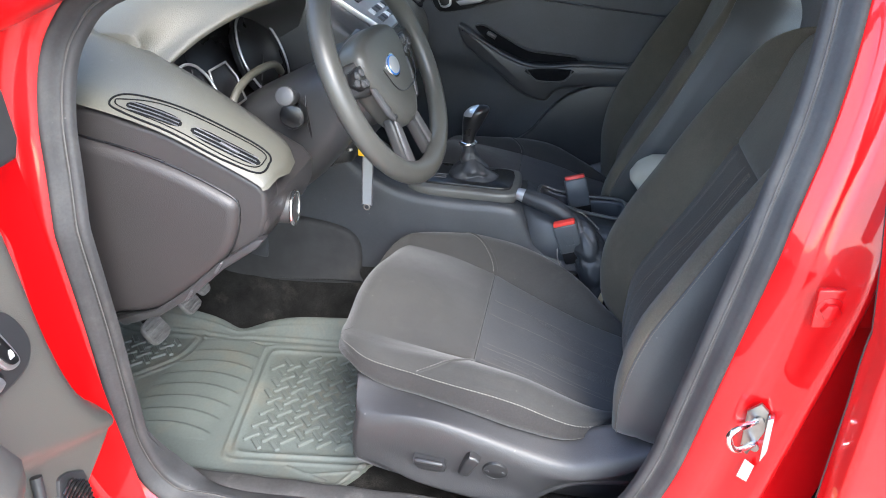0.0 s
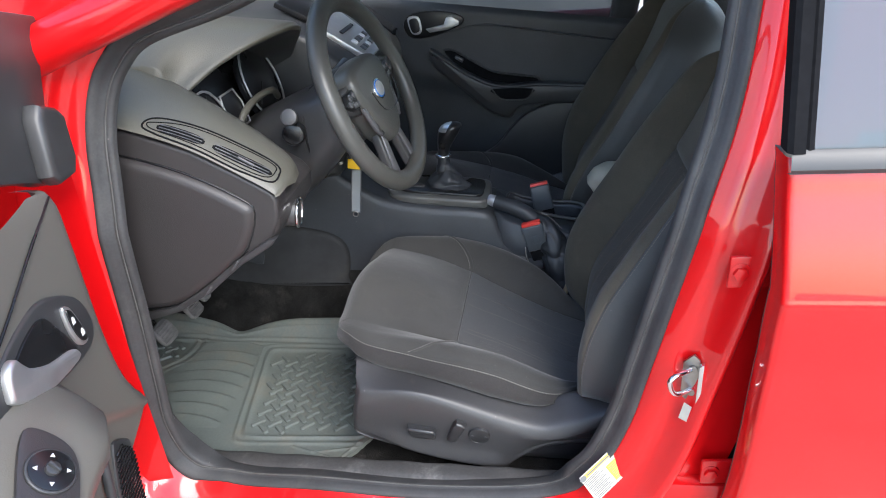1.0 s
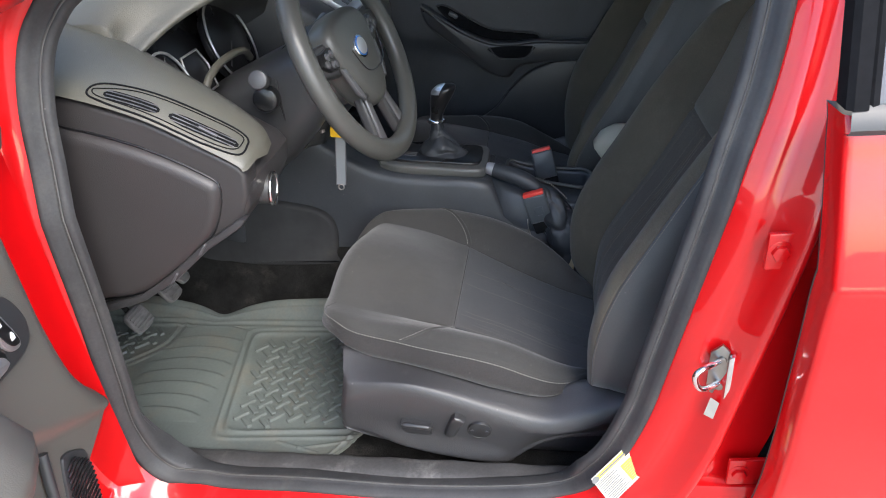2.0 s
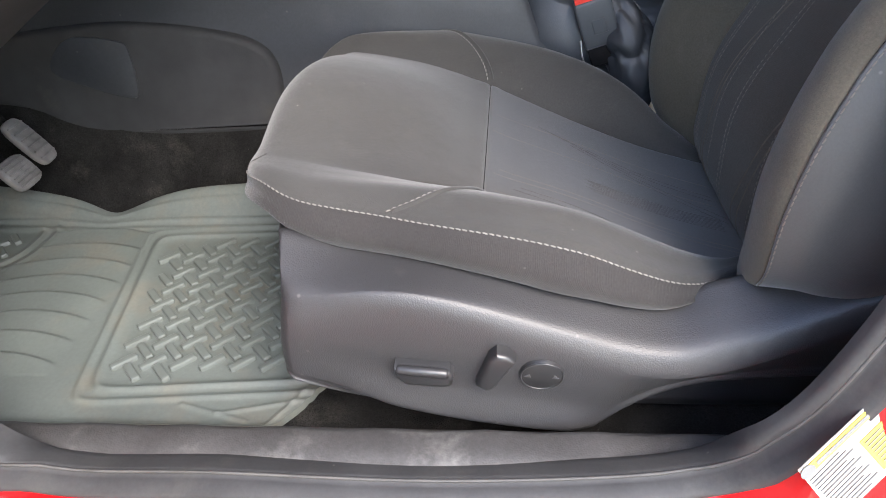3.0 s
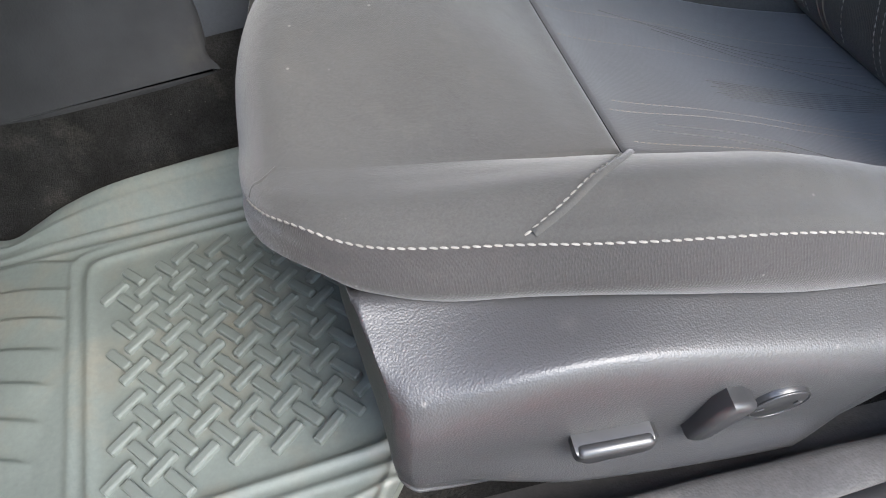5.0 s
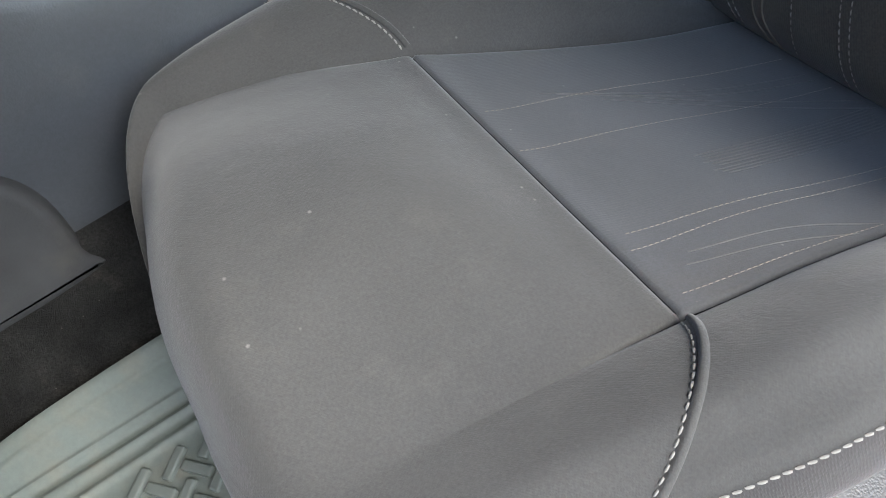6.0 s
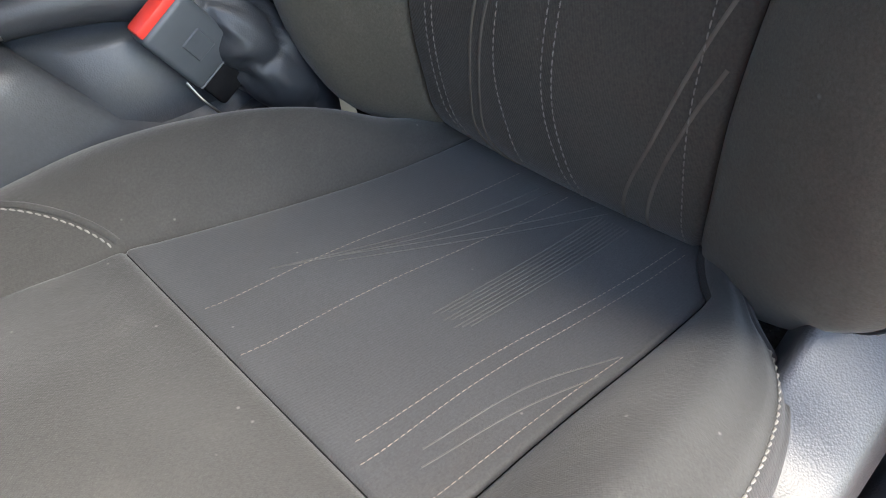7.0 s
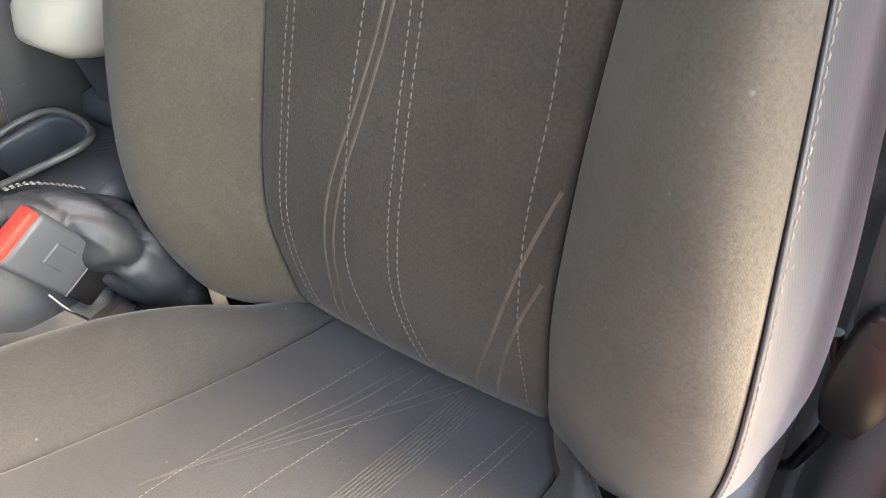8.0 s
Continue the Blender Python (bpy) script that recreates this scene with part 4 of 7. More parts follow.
for i in range(76):
    x = -0.62 + 0.027 * i
    bump = 0.002 * math.sin(i * 1.7)
    sill.append([Vector((x, y, z + b * bump)) for y, z, b in ((-0.625, 0.290, 0), (-0.648, 0.296, 0), (-0.662, 0.318, 0.3), (-0.669, 0.337, 0.5), (-0.673, 0.3435, 0.8), (-0.679, 0.3455, 1), (-0.690, 0.3465, 1), (-0.700, 0.3462, 0.6), (-0.706, 0.345, 0.3), (-0.714, 0.341, 0), (-0.725, 0.325, 0))])
sill_trim = part("sill_trim", loft("sill_trim", sill, False), SILL)
tagged(sill_trim, "scuffed black plastic door sill trim", "sill trim", kind="structure")
pil = []
for i in range(26):
    z = 0.33 + 0.042 * i
    cx = curve1(((0.33, 0.315), (0.43, 0.315), (0.535, 0.358), (0.655, 0.385), (0.793, 0.415), (0.925, 0.443), (1.06, 0.473), (1.2, 0.490), (1.4, 0.49)), z)
    y = side_y(z) + 0.012
    pil.append([Vector((cx - 0.012, y + 0.004, z)), Vector((cx - 0.020, y + 0.012, z)), Vector((cx - 0.022, y + 0.03, z)), Vector((cx - 0.004, y + 0.045, z)), Vector((cx + 0.05, y + 0.055, z)), Vector((cx + 0.13, y + 0.05, z)), Vector((cx + 0.16, y + 0.02, z))])
tagged(part("pillar_trim", loft("pillar_trim", pil, False), PILLAR), "grey plastic trim on the pillar behind the seat", "pillar trim", kind="structure")
kick = []
for i in range(20):
    z = 0.30 + 0.05 * i
    cx = curve1(((0.30, -0.46), (0.36, -0.50), (0.43, -0.53), (0.6, -0.535), (0.8, -0.525), (1.0, -0.516), (1.25, -0.49)), z)
    kick.append([Vector((cx + 0.018, side_y(z) + lerp(0.012, 0.045, max(0.0, min(1.0, (0.50 - z) / 0.1))), z)), Vector((cx - 0.02, side_y(z) + 0.045, z)), Vector((cx - 0.10, side_y(z) + 0.07, z)), Vector((cx - 0.55, side_y(z) + 0.08, z))])
tagged(part("kick_panel", loft("kick_panel", kick, False), PLASTIC), "dark plastic kick panel beside the footwell", "kick panel", kind="structure")

# striker, stickers, bolts on the pillar
striker = thing("door_striker", "bare metal door striker loop bolted to the red pillar", "door striker", at=(0.392, -0.806, 0.668))
sm = along((0.0, 0.0, 0.0), (-0.32, -0.95, 0.0), (0, 0, 1))
plate = part("striker_plate", prism([(-0.044, -0.004), (-0.036, -0.012), (0.036, -0.012), (0.046, -0.002), (0.030, 0.012), (-0.034, 0.012)], 0.006, Matrix.Translation((0.004, 0.002, 0)) @ sm, 0.0015), STEEL, striker)
part("striker_loop", tube("striker_loop", smooth_path([(0.004, -0.002, 0.021), (-0.010, -0.012, 0.021), (-0.024, -0.020, 0.019), (-0.031, -0.023, 0.010), (-0.026, -0.021, -0.008), (-0.018, -0.018, -0.015), (-0.006, -0.010, -0.017), (0.006, -0.002, -0.017)], 5), 0.0042, 10), CHROME, striker)
part("striker_guard", prism([(-0.040, -0.003), (0.040, -0.003), (0.036, 0.004), (-0.036, 0.004)], 0.012, Matrix.Translation((0.017, -0.010, -0.002)) @ sm, 0.0015), CHROME, striker)
for dz in (0.022, -0.022):
    part("screw", disc(0.006, 0.004, 14, 0.001, Matrix.Translation((0.006, -0.004, dz)) @ along((0, 0, 0), (-0.32, -0.95, 0))), STEEL, striker)
small = tagged(part("paper_sticker", prism([(-0.009, -0.015), (0.004, -0.018), (0.009, 0.013), (-0.003, 0.018)], 0.0008, along((0.391, -0.8165, 0.612), (-0.45, -0.89, 0), (1, 0, 0)), 0), PAPER),
               "small white paper sticker on the red pillar", "sticker")

lab = thing("tyre_label", "white and yellow tyre pressure label at the pillar's foot", "sticker", at=(0.277, -0.791, 0.450))
lm = along((0, 0, 0), (0.10, -0.85, 0.52), (0.67, 0, 0.74)) @ Matrix.Diagonal((1.10, 0.72, 1, 1))
part("paper", prism([(-0.040, -0.035), (0.032, -0.037), (0.040, 0.030), (-0.034, 0.034)], 0.0008, lm, 0), PAPER, lab)
part("heading", prism([(-0.034, 0.022), (0.036, 0.019), (0.038, 0.027), (-0.033, 0.031)], 0.0008, lm @ Matrix.Translation((0, 0, 0.0009)), 0), LABEL_YELLOW, lab)
part("table", prism([(0.006, -0.030), (0.028, -0.030), (0.030, 0.008), (0.008, 0.009)], 0.0008, lm @ Matrix.Translation((0, 0, 0.0009)), 0), LABEL_YELLOW, lab)
for i in range(13):
    y0 = 0.0165 - 0.0040 * i
    part("text_bar", prism([(-0.034, y0), (-0.006 + 0.008 * ((i * 7) % 3) / 2, y0), (-0.006 + 0.008 * ((i * 7) % 3) / 2, y0 + 0.0010), (-0.034, y0 + 0.0010)], 0.0006, lm @ Matrix.Translation((0, 0, 0.0012)), 0), INK, lab)
for i in range(8):
    y0 = 0.004 - 0.0045 * i
    part("text_bar", prism([(0.010, y0), (0.025, y0), (0.025, y0 + 0.0010), (0.010, y0 + 0.0010)], 0.0006, lm @ Matrix.Translation((0, 0, 0.0016)), 0), INK, lab)
part("text_bar", prism([(-0.022, 0.024), (0.026, 0.021), (0.0265, 0.0245), (-0.0215, 0.0275)], 0.0006, lm @ Matrix.Translation((0, 0, 0.0016)), 0), INK, lab)
part("logo_mark", disc(0.006, 0.0006, 20, 0, lm @ Matrix.Translation((-0.030, 0.026, 0.0016))), INK, lab)

for z in (0.862, 0.487):
    hinge = thing("rear_door_hinge", "red painted rear door hinge with a bolt", "hinge", "rear door hinges", at=(0.452, -0.812, z))
    part("leaf", rbox(0.075, 0.008, 0.050, 0.003, 2, pose(0.012, 0, 0, 0, 0, 4)), RED, hinge)
    b = part("bolt", disc(0.0105, 0.010, 6, 0.0015, along((-0.010, -0.008, 0), (0, -1, 0))), RED, hinge)
    part("washer", disc(0.0150, 0.003, 24, 0.001, along((-0.010, -0.0055, 0), (0, -1, 0))), RED, b)

# floor, tunnel, bulkhead, roof
floor = part("car_floor", grid_mesh("car_floor", [[(x, y, z + 0.003 * math.sin(9 * x + 5 * y)) for y in [-0.66 + 0.066 * j for j in range(21)]] for x, z in ((-1.03, 0.62), (-1.01, 0.46), (-0.99, 0.36), (-0.96, 0.305), (-0.90, 0.290), (-0.6, 0.290), (-0.4, 0.287), (-0.2, 0.287), (0.0, 0.287), (0.3, 0.287), (0.6, 0.287), (0.9, 0.287), (1.1, 0.32), (1.4, 0.36))], False), CARPET)
tagged(floor, "dusty black carpeted car floor", "floor", kind="structure")
tun = []
for x in (-0.95, -0.8, -0.6, -0.4, -0.2, 0.0, 0.3, 0.7, 1.2):
    up = 0.10 if x < -0.5 else 0.0
    tun.append([Vector((x, y, z)) for y, z in ((-0.17, 0.285), (-0.155, 0.32), (-0.135, 0.40), (-0.125, 0.46 + up), (-0.05, 0.50 + up), (0.05, 0.50 + up), (0.125, 0.46 + up), (0.135, 0.40), (0.155, 0.32), (0.17, 0.285))])
tagged(part("floor_tunnel", loft("floor_tunnel", tun, False), CARPET), "black carpet over the floor tunnel", "floor", kind="structure")
tagged(part("bulkhead", rbox(0.03, 1.40, 0.80, 0.01, 2, pose(-1.03, 0, 0.70)), BLACK), "black bulkhead behind the dashboard", "bulkhead", kind="structure")
roofline = []
for i in range(15):
    x = -0.22 + 0.14 * i
    z = curve1(((-0.22, 1.315), (0.1, 1.395), (0.5, 1.43), (1.0, 1.42), (1.5, 1.36), (1.9, 1.26)), x)
    roofline.append([Vector((x, y, z - 0.06 * abs(y / 0.69) ** 3)) for y in [-0.69 + 0.08625 * j for j in range(17)]])
tagged(part("ceiling", loft("ceiling", roofline, False), HEADLINER), "pale grey cloth headliner", "headliner", kind="structure")
tagged(part("car_roof", loft("car_roof", [[p + Vector((0, 0, 0.03)) for p in r] for r in roofline], False), RED), "red car roof", "car roof", kind="structure")

# far side and rear, which close the cabin
far = thing("body_side_far", "red far side of the car body", "car body", kind="structure")
part("lower_wall", rbox(2.9, 0.05, 0.66, 0.02, 2, pose(0.55, 0.80, 0.62)), RED, far)
part("front_pillar", tube("front_pillar", [(-0.95, 0.74, 0.98), (-0.5, 0.70, 1.16), (-0.05, 0.64, 1.345)], 0.035, 10), PLASTIC, far)
part("middle_pillar", tube("middle_pillar", [(0.44, 0.745, 0.93), (0.47, 0.70, 1.15), (0.49, 0.63, 1.37)], 0.045, 10), PLASTIC, far)
part("rear_pillar", tube("rear_pillar", [(1.35, 0.74, 0.95), (1.55, 0.66, 1.2), (1.6, 0.6, 1.34)], 0.08, 10), PLASTIC, far)
part("rear_sill", rbox(1.25, 0.04, 0.30, 0.015, 2, pose(0.99, -0.80, 0.31)), RED, body)
near = thing("near_pillars", "red roof pillar between bonnet and door", "car body", kind="structure")
part("front_pillar", tube("front_pillar", [(-1.05, -0.80, 0.98), (-0.62, -0.785, 1.165), (-0.35, -0.742, 1.262), (-0.02, -0.66, 1.375)], 0.034, 12), RED, near)
part("rear_pillar", tube("rear_pillar", [(1.35, -0.74, 0.95), (1.55, -0.66, 1.2), (1.6, -0.6, 1.34)], 0.08, 10), RED, near)
tagged(part("tailgate_wall", rbox(0.05, 1.5, 0.72, 0.02, 2, pose(1.72, 0, 0.66)), PLASTIC), "dark inside of the tailgate", "car body", kind="structure")
bench = thing("rear_bench", "charcoal fabric rear bench seat", "car seat", at=(1.15, 0, 0.30))
part("bench_cushion", rbox(0.50, 1.20, 0.20, 0.05, 4, pose(-0.02, 0, 0.12, 0, -6, 0)), FABRIC, bench)
part("bench_back", rbox(0.16, 1.22, 0.62, 0.05, 4, pose(0.32, 0, 0.42, 0, 24, 0)), FABRIC, bench)

# bonnet and wing ahead of the windscreen
hood = []
for i in range(10):
    x = -2.0 + 0.13 * i
    z = curve1(((-2.0, 0.72), (-1.6, 0.86), (-1.2, 0.94), (-0.83, 0.985)), x)
    hood.append([Vector((x, y, z - 0.10 * abs(y / 0.80) ** 3)) for y in [-0.80 + 0.1 * j for j in range(17)]])
tagged(part("bonnet", loft("bonnet", hood, False), RED), "glossy red bonnet", "bonnet", kind="structure")
wing = []
for i in range(12):
    x = -2.0 + 0.13 * i
    z = curve1(((-2.0, 0.70), (-1.6, 0.83), (-1.2, 0.90), (-0.83, 0.955), (-0.55, 0.97)), x)
    wing.append([Vector((x, -0.80, z + 0.012)), Vector((x, -0.85, z - 0.01)), Vector((x, -0.89, z - 0.06)), Vector((x, -0.905, z - 0.2)), Vector((x, -0.90, 0.42)), Vector((x, -0.86, 0.32))])
tagged(part("front_wing", loft("front_wing", wing[:11], False), RED), "glossy red front wing", "car wing", kind="structure")
wind = []
for i in range(8):
    t = i / 7
    wind.append([Vector((lerp(-0.98, -0.20, t) + 0.10 * (abs(y) / 0.6) ** 2 * (1 - 0.4 * t), y * lerp(1.12, 0.98, t), lerp(1.0, 1.34, t) + 0.03 * math.sin(math.pi * t))) for y in [-0.6 + 0.1 * j for j in range(13)]])
screen = tagged(part("windscreen", loft("windscreen", wind, False), GLASS), "clear windscreen glass", "windscreen", kind="structure")
screen.visible_shadow = False

# ---- doors ----
# rear door, shut
rear = thing("rear_door", "glossy red rear car door, shut", "car door", at=(0.46, -0.86, 0.42))
ri = Matrix.Translation((-0.46, 0.86, -0.42))
SKIN = ((0.40, -0.868), (0.48, -0.888), (0.60, -0.901), (0.75, -0.905), (0.858, -0.9055), (0.864, -0.9075), (0.869, -0.906), (0.93, -0.888), (1.0, -0.867), (1.035, -0.857), (1.042, -0.852))
rows = []
xs = [0.0, 0.002, 0.005, 0.010, 0.018] + [0.03 + 0.09 * i for i in range(10)]
zs = [0.40 + 0.45 * j / 30 for j in range(31)] + [0.855, 0.858, 0.861, 0.864, 0.8665, 0.869, 0.872, 0.877] + [0.885 + 0.157 * j / 14 for j in range(15)]
for dx in [-1] + xs:
    row = []
    for z in zs:
        y = curve1(SKIN, z)
        hem = 0.006 * (1 - min(1, max(0, dx) / 0.008)) ** 2
        x0 = curve1(((0.40, 0.458), (0.50, 0.462), (0.70, 0.466), (0.87, 0.470), (1.05, 0.466)), z)
        row.append(Vector((x0 - 0.001, y + 0.045, z)) if dx < 0 else Vector((x0 + dx, y + hem, z)))
    rows.append(row)
me = loft("outer_skin", rows, False)
me.transform(ri)
part("outer_skin", me, RED, rear)
me = loft("inner_frame", [[p + Vector((0.0, 0.045, 0)) for p in r] for r in rows[1:]], False)
me.transform(ri)
part("inner_frame", me, PLASTIC, rear)
belt = []
for x in [0.463 + 0.09 * i for i in range(11)]:
    belt.append([Vector((x, y, z + 0.004 * (x - 0.46))) for y, z in ((-0.866, 1.028), (-0.876, 1.030), (-0.879, 1.036), (-0.874, 1.052), (-0.868, 1.058), (-0.858, 1.054))])
me = loft("belt_moulding", belt, False, sharp=40)
me.transform(ri)
part("belt_moulding", me, PLASTIC, rear, "dark grey belt moulding")
gl = [[Vector((x, lerp(-0.858, -0.775, t), lerp(1.045, 1.34, t))) for t in (0, 0.33, 0.66, 1)] for x in (0.476, 0.7, 0.95, 1.2, 1.35)]
me = loft("window", gl, False)
me.transform(ri)
win = part("window", me, TINT, rear, "window glass reflecting the sky")
win.visible_shadow = False
fr = []
for t in [i / 10 for i in range(11)]:
    z, y = lerp(1.055, 1.36, t), lerp(-0.866, -0.775, t)
    fr.append([Vector((0.458, y + 0.02, z)), Vector((0.458, y - 0.004, z)), Vector((0.464, y - 0.009, z)), Vector((0.478, y - 0.008, z)), Vector((0.480, y - 0.002, z)), Vector((0.483, y - 0.004, z)), Vector((0.489, y - 0.003, z)), Vector((0.491, y + 0.012, z))])
me = loft("window_frame", fr, False, sharp=40)
me.transform(ri)
part("window_frame", me, SHADE_AND_BLACK, rear, "black rubber window frame")
me = grid_mesh("inner_trim", [[(x, -0.78, z) for z in (0.40, 0.7, 1.05)] for x in (0.56, 0.9, 1.35)], False)
me.transform(ri)
part("inner_trim", me, PLASTIC, rear)

# front door, swung wide open: local x runs from the hinges to the free edge, local y towards its inner side
front = thing("driver_door", "open red car door with a dark plastic inner panel", "car door", at=(-0.56, -0.84, 0.42))
front.rotation_euler = (0, 0, radians(-76))


def dpart(name, me, mat, parent=front, label=""):
    m = Matrix.Translation((0, 0, -0.42))
    me.transform(m)
    return part(name, me, mat, parent, label)


LEAD = ((0.44, 0.118), (0.52, 0.115), (0.57, 0.110), (0.596, 0.102), (0.602, -0.022), (0.615, -0.032), (0.66, -0.004), (0.72, 0.028), (0.82, 0.046), (0.90, 0.047), (0.96, 0.047), (1.035, 0.052), (1.08, 0.07))
UPPER_FOOT = ((-0.04, 0.590), (0.0, 0.606), (0.061, 0.644), (0.163, 0.709), (0.236, 0.756), (0.30, 0.780), (0.95, 0.780))


def trim_w(u, z):
    """Relief of the inner panel: the upper part overhangs the lower and rolls back along its leading edge."""
    w = 0.054 + 0.010 * math.sin(max(0, min(1, u / 0.9)) * math.pi)
    w += 0.018 / (1 + math.exp(max(-40.0, min(40.0, -(z - curve1(UPPER_FOOT, u)) / 0.003))))
    return w - 0.052 * (1 - min(1.0, max(0.0, u - curve1(LEAD, z)) / 0.075)) ** 2.2


rows = []
for i in range(64):
    row = []
    for j in range(110):
        z = 0.44 + 0.62 * j / 109
        u = lerp(curve1(LEAD, z), 0.95, (i / 63) ** 1.5)
        topz = 1.028 + 0.055 * min(1, max(0, (u - 0.04) / 0.22))
        row.append(Vector((u, trim_w(u, z) - 0.02 * max(0.0, (z - topz + 0.03) / 0.05) ** 2, min(z, topz))))
    rows.append(row)
dpart("inner_panel", loft("inner_panel", rows, False), DOOR_TRIM, label="dark grey soft plastic inner panel")
dpart("outer_skin", loft("outer_skin", [[Vector((u, w, z)) for w, z in ((-0.01, 0.40), (-0.055, 0.50), (-0.062, 0.75), (-0.060, 0.87), (-0.045, 0.98), (-0.03, 1.05))] for u in (-0.03, 0.0, 0.3, 0.6, 0.98)], False), RED)
dpart("hinge_face", loft("hinge_face", [[Vector((-0.03 - 0.004 * math.sin(z * 6), w, z)) for w in (-0.06, -0.02, 0.02, 0.045)] for z in (0.40, 0.6, 0.8, 1.0, 1.06)], False), RED)
dpart("free_edge", loft("free_edge", [[Vector((0.965, w, z)) for w in (-0.06, 0.0, 0.06)] for z in (0.42, 0.7, 1.05)], False), RED)
# window frame and sail panel above the belt
sail = prism([(-0.075, 1.24), (0.02, 1.26), (0.17, 1.26), (0.20, 1.09), (0.10, 1.055), (0.055, 1.035), (0.01, 1.08), (-0.03, 1.16)], 0.03, Matrix.Rotation(radians(90), 4, "X") @ Matrix.Translation((0, 0, -0.035)), 0.006)
dpart("sail_panel", sail, PLASTIC)
dpart("sail_cushion", prism([(-0.012, 1.055), (0.006, 1.035), (0.055, 1.038), (0.072, 1.055), (0.060, 1.130), (0.045, 1.146), (0.0, 1.130), (-0.016, 1.115)], 0.03, Matrix.Rotation(radians(90), 4, "X") @ Matrix.Translation((0.010, 0, -0.060)), 0.010, 4), PLASTIC)
dpart("window_frame", tube("window_frame", smooth_path([(-0.06, 0.01, 1.05), (-0.05, 0.01, 1.17), (0.04, 0.012, 1.30), (0.30, 0.02, 1.42), (0.62, 0.03, 1.47), (0.90, 0.03, 1.44), (0.95, 0.02, 1.2), (0.95, 0.01, 1.05)], 6), 0.016, 8), RED)
g = dpart("window", grid_mesh("window", [[(u, 0.0, z) for z in (1.03, 1.2, 1.40)] for u in (0.12, 0.5, 0.93)], False), GLASS)
g.visible_shadow = False
# release handle in its bezel
out = [(0.372, 0.884), (0.395, 0.905), (0.400, 0.925), (0.362, 0.948), (0.300, 0.960), (0.239, 0.957), (0.168, 0.920), (0.143, 0.880), (0.146, 0.852), (0.175, 0.840), (0.255, 0.852), (0.330, 0.874)]
WALL = Matrix(((1, 0, 0, 0), (0, 0, 1, 0), (0, 1, 0, 0), (0, 0, 0, 1)))


def on_wall(points, depth, w, bevel=0.002, seg=2, smooth=4):
    """A slab on the inner panel, its outline smoothed."""
    pts = [(p.x, p.y) for p in smooth_path([(u, z, 0) for u, z in points], smooth, True)] if smooth else points
    return prism(pts, depth, Matrix.Translation((0, w, 0)) @ WALL, bevel, seg)


bezel = dpart("handle_bezel", on_wall(out, 0.012, 0.079, 0.004, 3), PLASTIC)
dpart("handle_cup", on_wall([(0.345, 0.935), (0.300, 0.947), (0.262, 0.945), (0.240, 0.918), (0.212, 0.872), (0.222, 0.856), (0.300, 0.872), (0.350, 0.895), (0.365, 0.915)], 0.004, 0.0865, 0.001), BLACK, bezel)
dpart("release_lever", on_wall([(0.367, 0.943), (0.348, 0.948), (0.336, 0.932), (0.323, 0.918), (0.285, 0.896), (0.236, 0.880), (0.219, 0.869), (0.228, 0.858), (0.318, 0.876), (0.372, 0.906), (0.376, 0.922)], 0.014, 0.088, 0.005, 3, 3), SILVER, bezel, "silver door release lever")
sw = dpart("lock_switch", on_wall([(0.215, 0.926), (0.200, 0.923), (0.189, 0.903), (0.177, 0.866), (0.184, 0.858), (0.202, 0.866), (0.214, 0.892)], 0.006, 0.087), SILVER, bezel, "silver-rimmed lock switch")
dpart("switch_face", on_wall([(0.212, 0.921), (0.202, 0.918), (0.193, 0.900), (0.182, 0.869), (0.186, 0.864), (0.198, 0.870), (0.209, 0.892)], 0.005, 0.0895, 0.001), BLACK, sw)
for u0, z0 in ((0.205, 0.904), (0.192, 0.879)):
    dpart("padlock_mark", prism([(u0 - 0.004, z0 - 0.005), (u0 + 0.004, z0 - 0.004), (u0 + 0.004, z0 + 0.001), (u0 + 0.001, z0 + 0.006), (u0 - 0.002, z0 + 0.005), (u0 - 0.004, z0 + 0.001)], 0.0006, Matrix.Translation((0, 0.0924, 0)) @ WALL, 0), WHITE, sw)
dpart("panel_seam", tube("panel_seam", smooth_path([(0.120, 0.0745, 1.042), (0.229, 0.082, 1.012), (0.314, 0.084, 0.980), (0.45, 0.084, 0.93)], 6), 0.0018, 6), BLACK)
# armrest with mirror control
arm = []
for i in range(24):
    u = 0.275 + 0.65 * i / 23
    r = min(1, (i / 4)) ** 0.5
    top = curve1(((0.27, 0.85), (0.32, 0.868), (0.37, 0.885), (0.45, 0.885), (0.60, 0.84), (0.93, 0.80)), u)
    dep = 0.03 + 0.075 * r
    arm.append([Vector((u, w, z)) for w, z in ((0.062, top + 0.030), (0.075, top + 0.022), (0.07 + dep * 0.35, top + 0.014), (0.07 + dep * 0.72, top - 0.004), (0.07 + dep, top - 0.030), (0.066 + dep, top - 0.055), (0.06 + dep * 0.8, top - 0.090), (0.06 + dep * 0.4, top - 0.12), (0.060, top - 0.15))])
armrest = dpart("armrest", loft("armrest", arm, False, (True, True)), DOOR_TRIM, label="dark padded armrest")
mm = along((0.462, 0.150, 0.886), (0.10, 0.70, 0.71), (1, 0, -0.6)) @ Matrix.Scale(0.62, 4)
dpart("control_panel", prism([(p.x, p.y) for p in smooth_path([(-0.078, -0.030, 0), (-0.060, 0.020, 0), (-0.02, 0.044, 0), (0.06, 0.046, 0), (0.16, 0.044, 0), (0.16, -0.040, 0), (0.05, -0.046, 0), (-0.05, -0.046, 0)], 4, True)], 0.012, mm, 0.003), KNEE, armrest, "black switch panel")
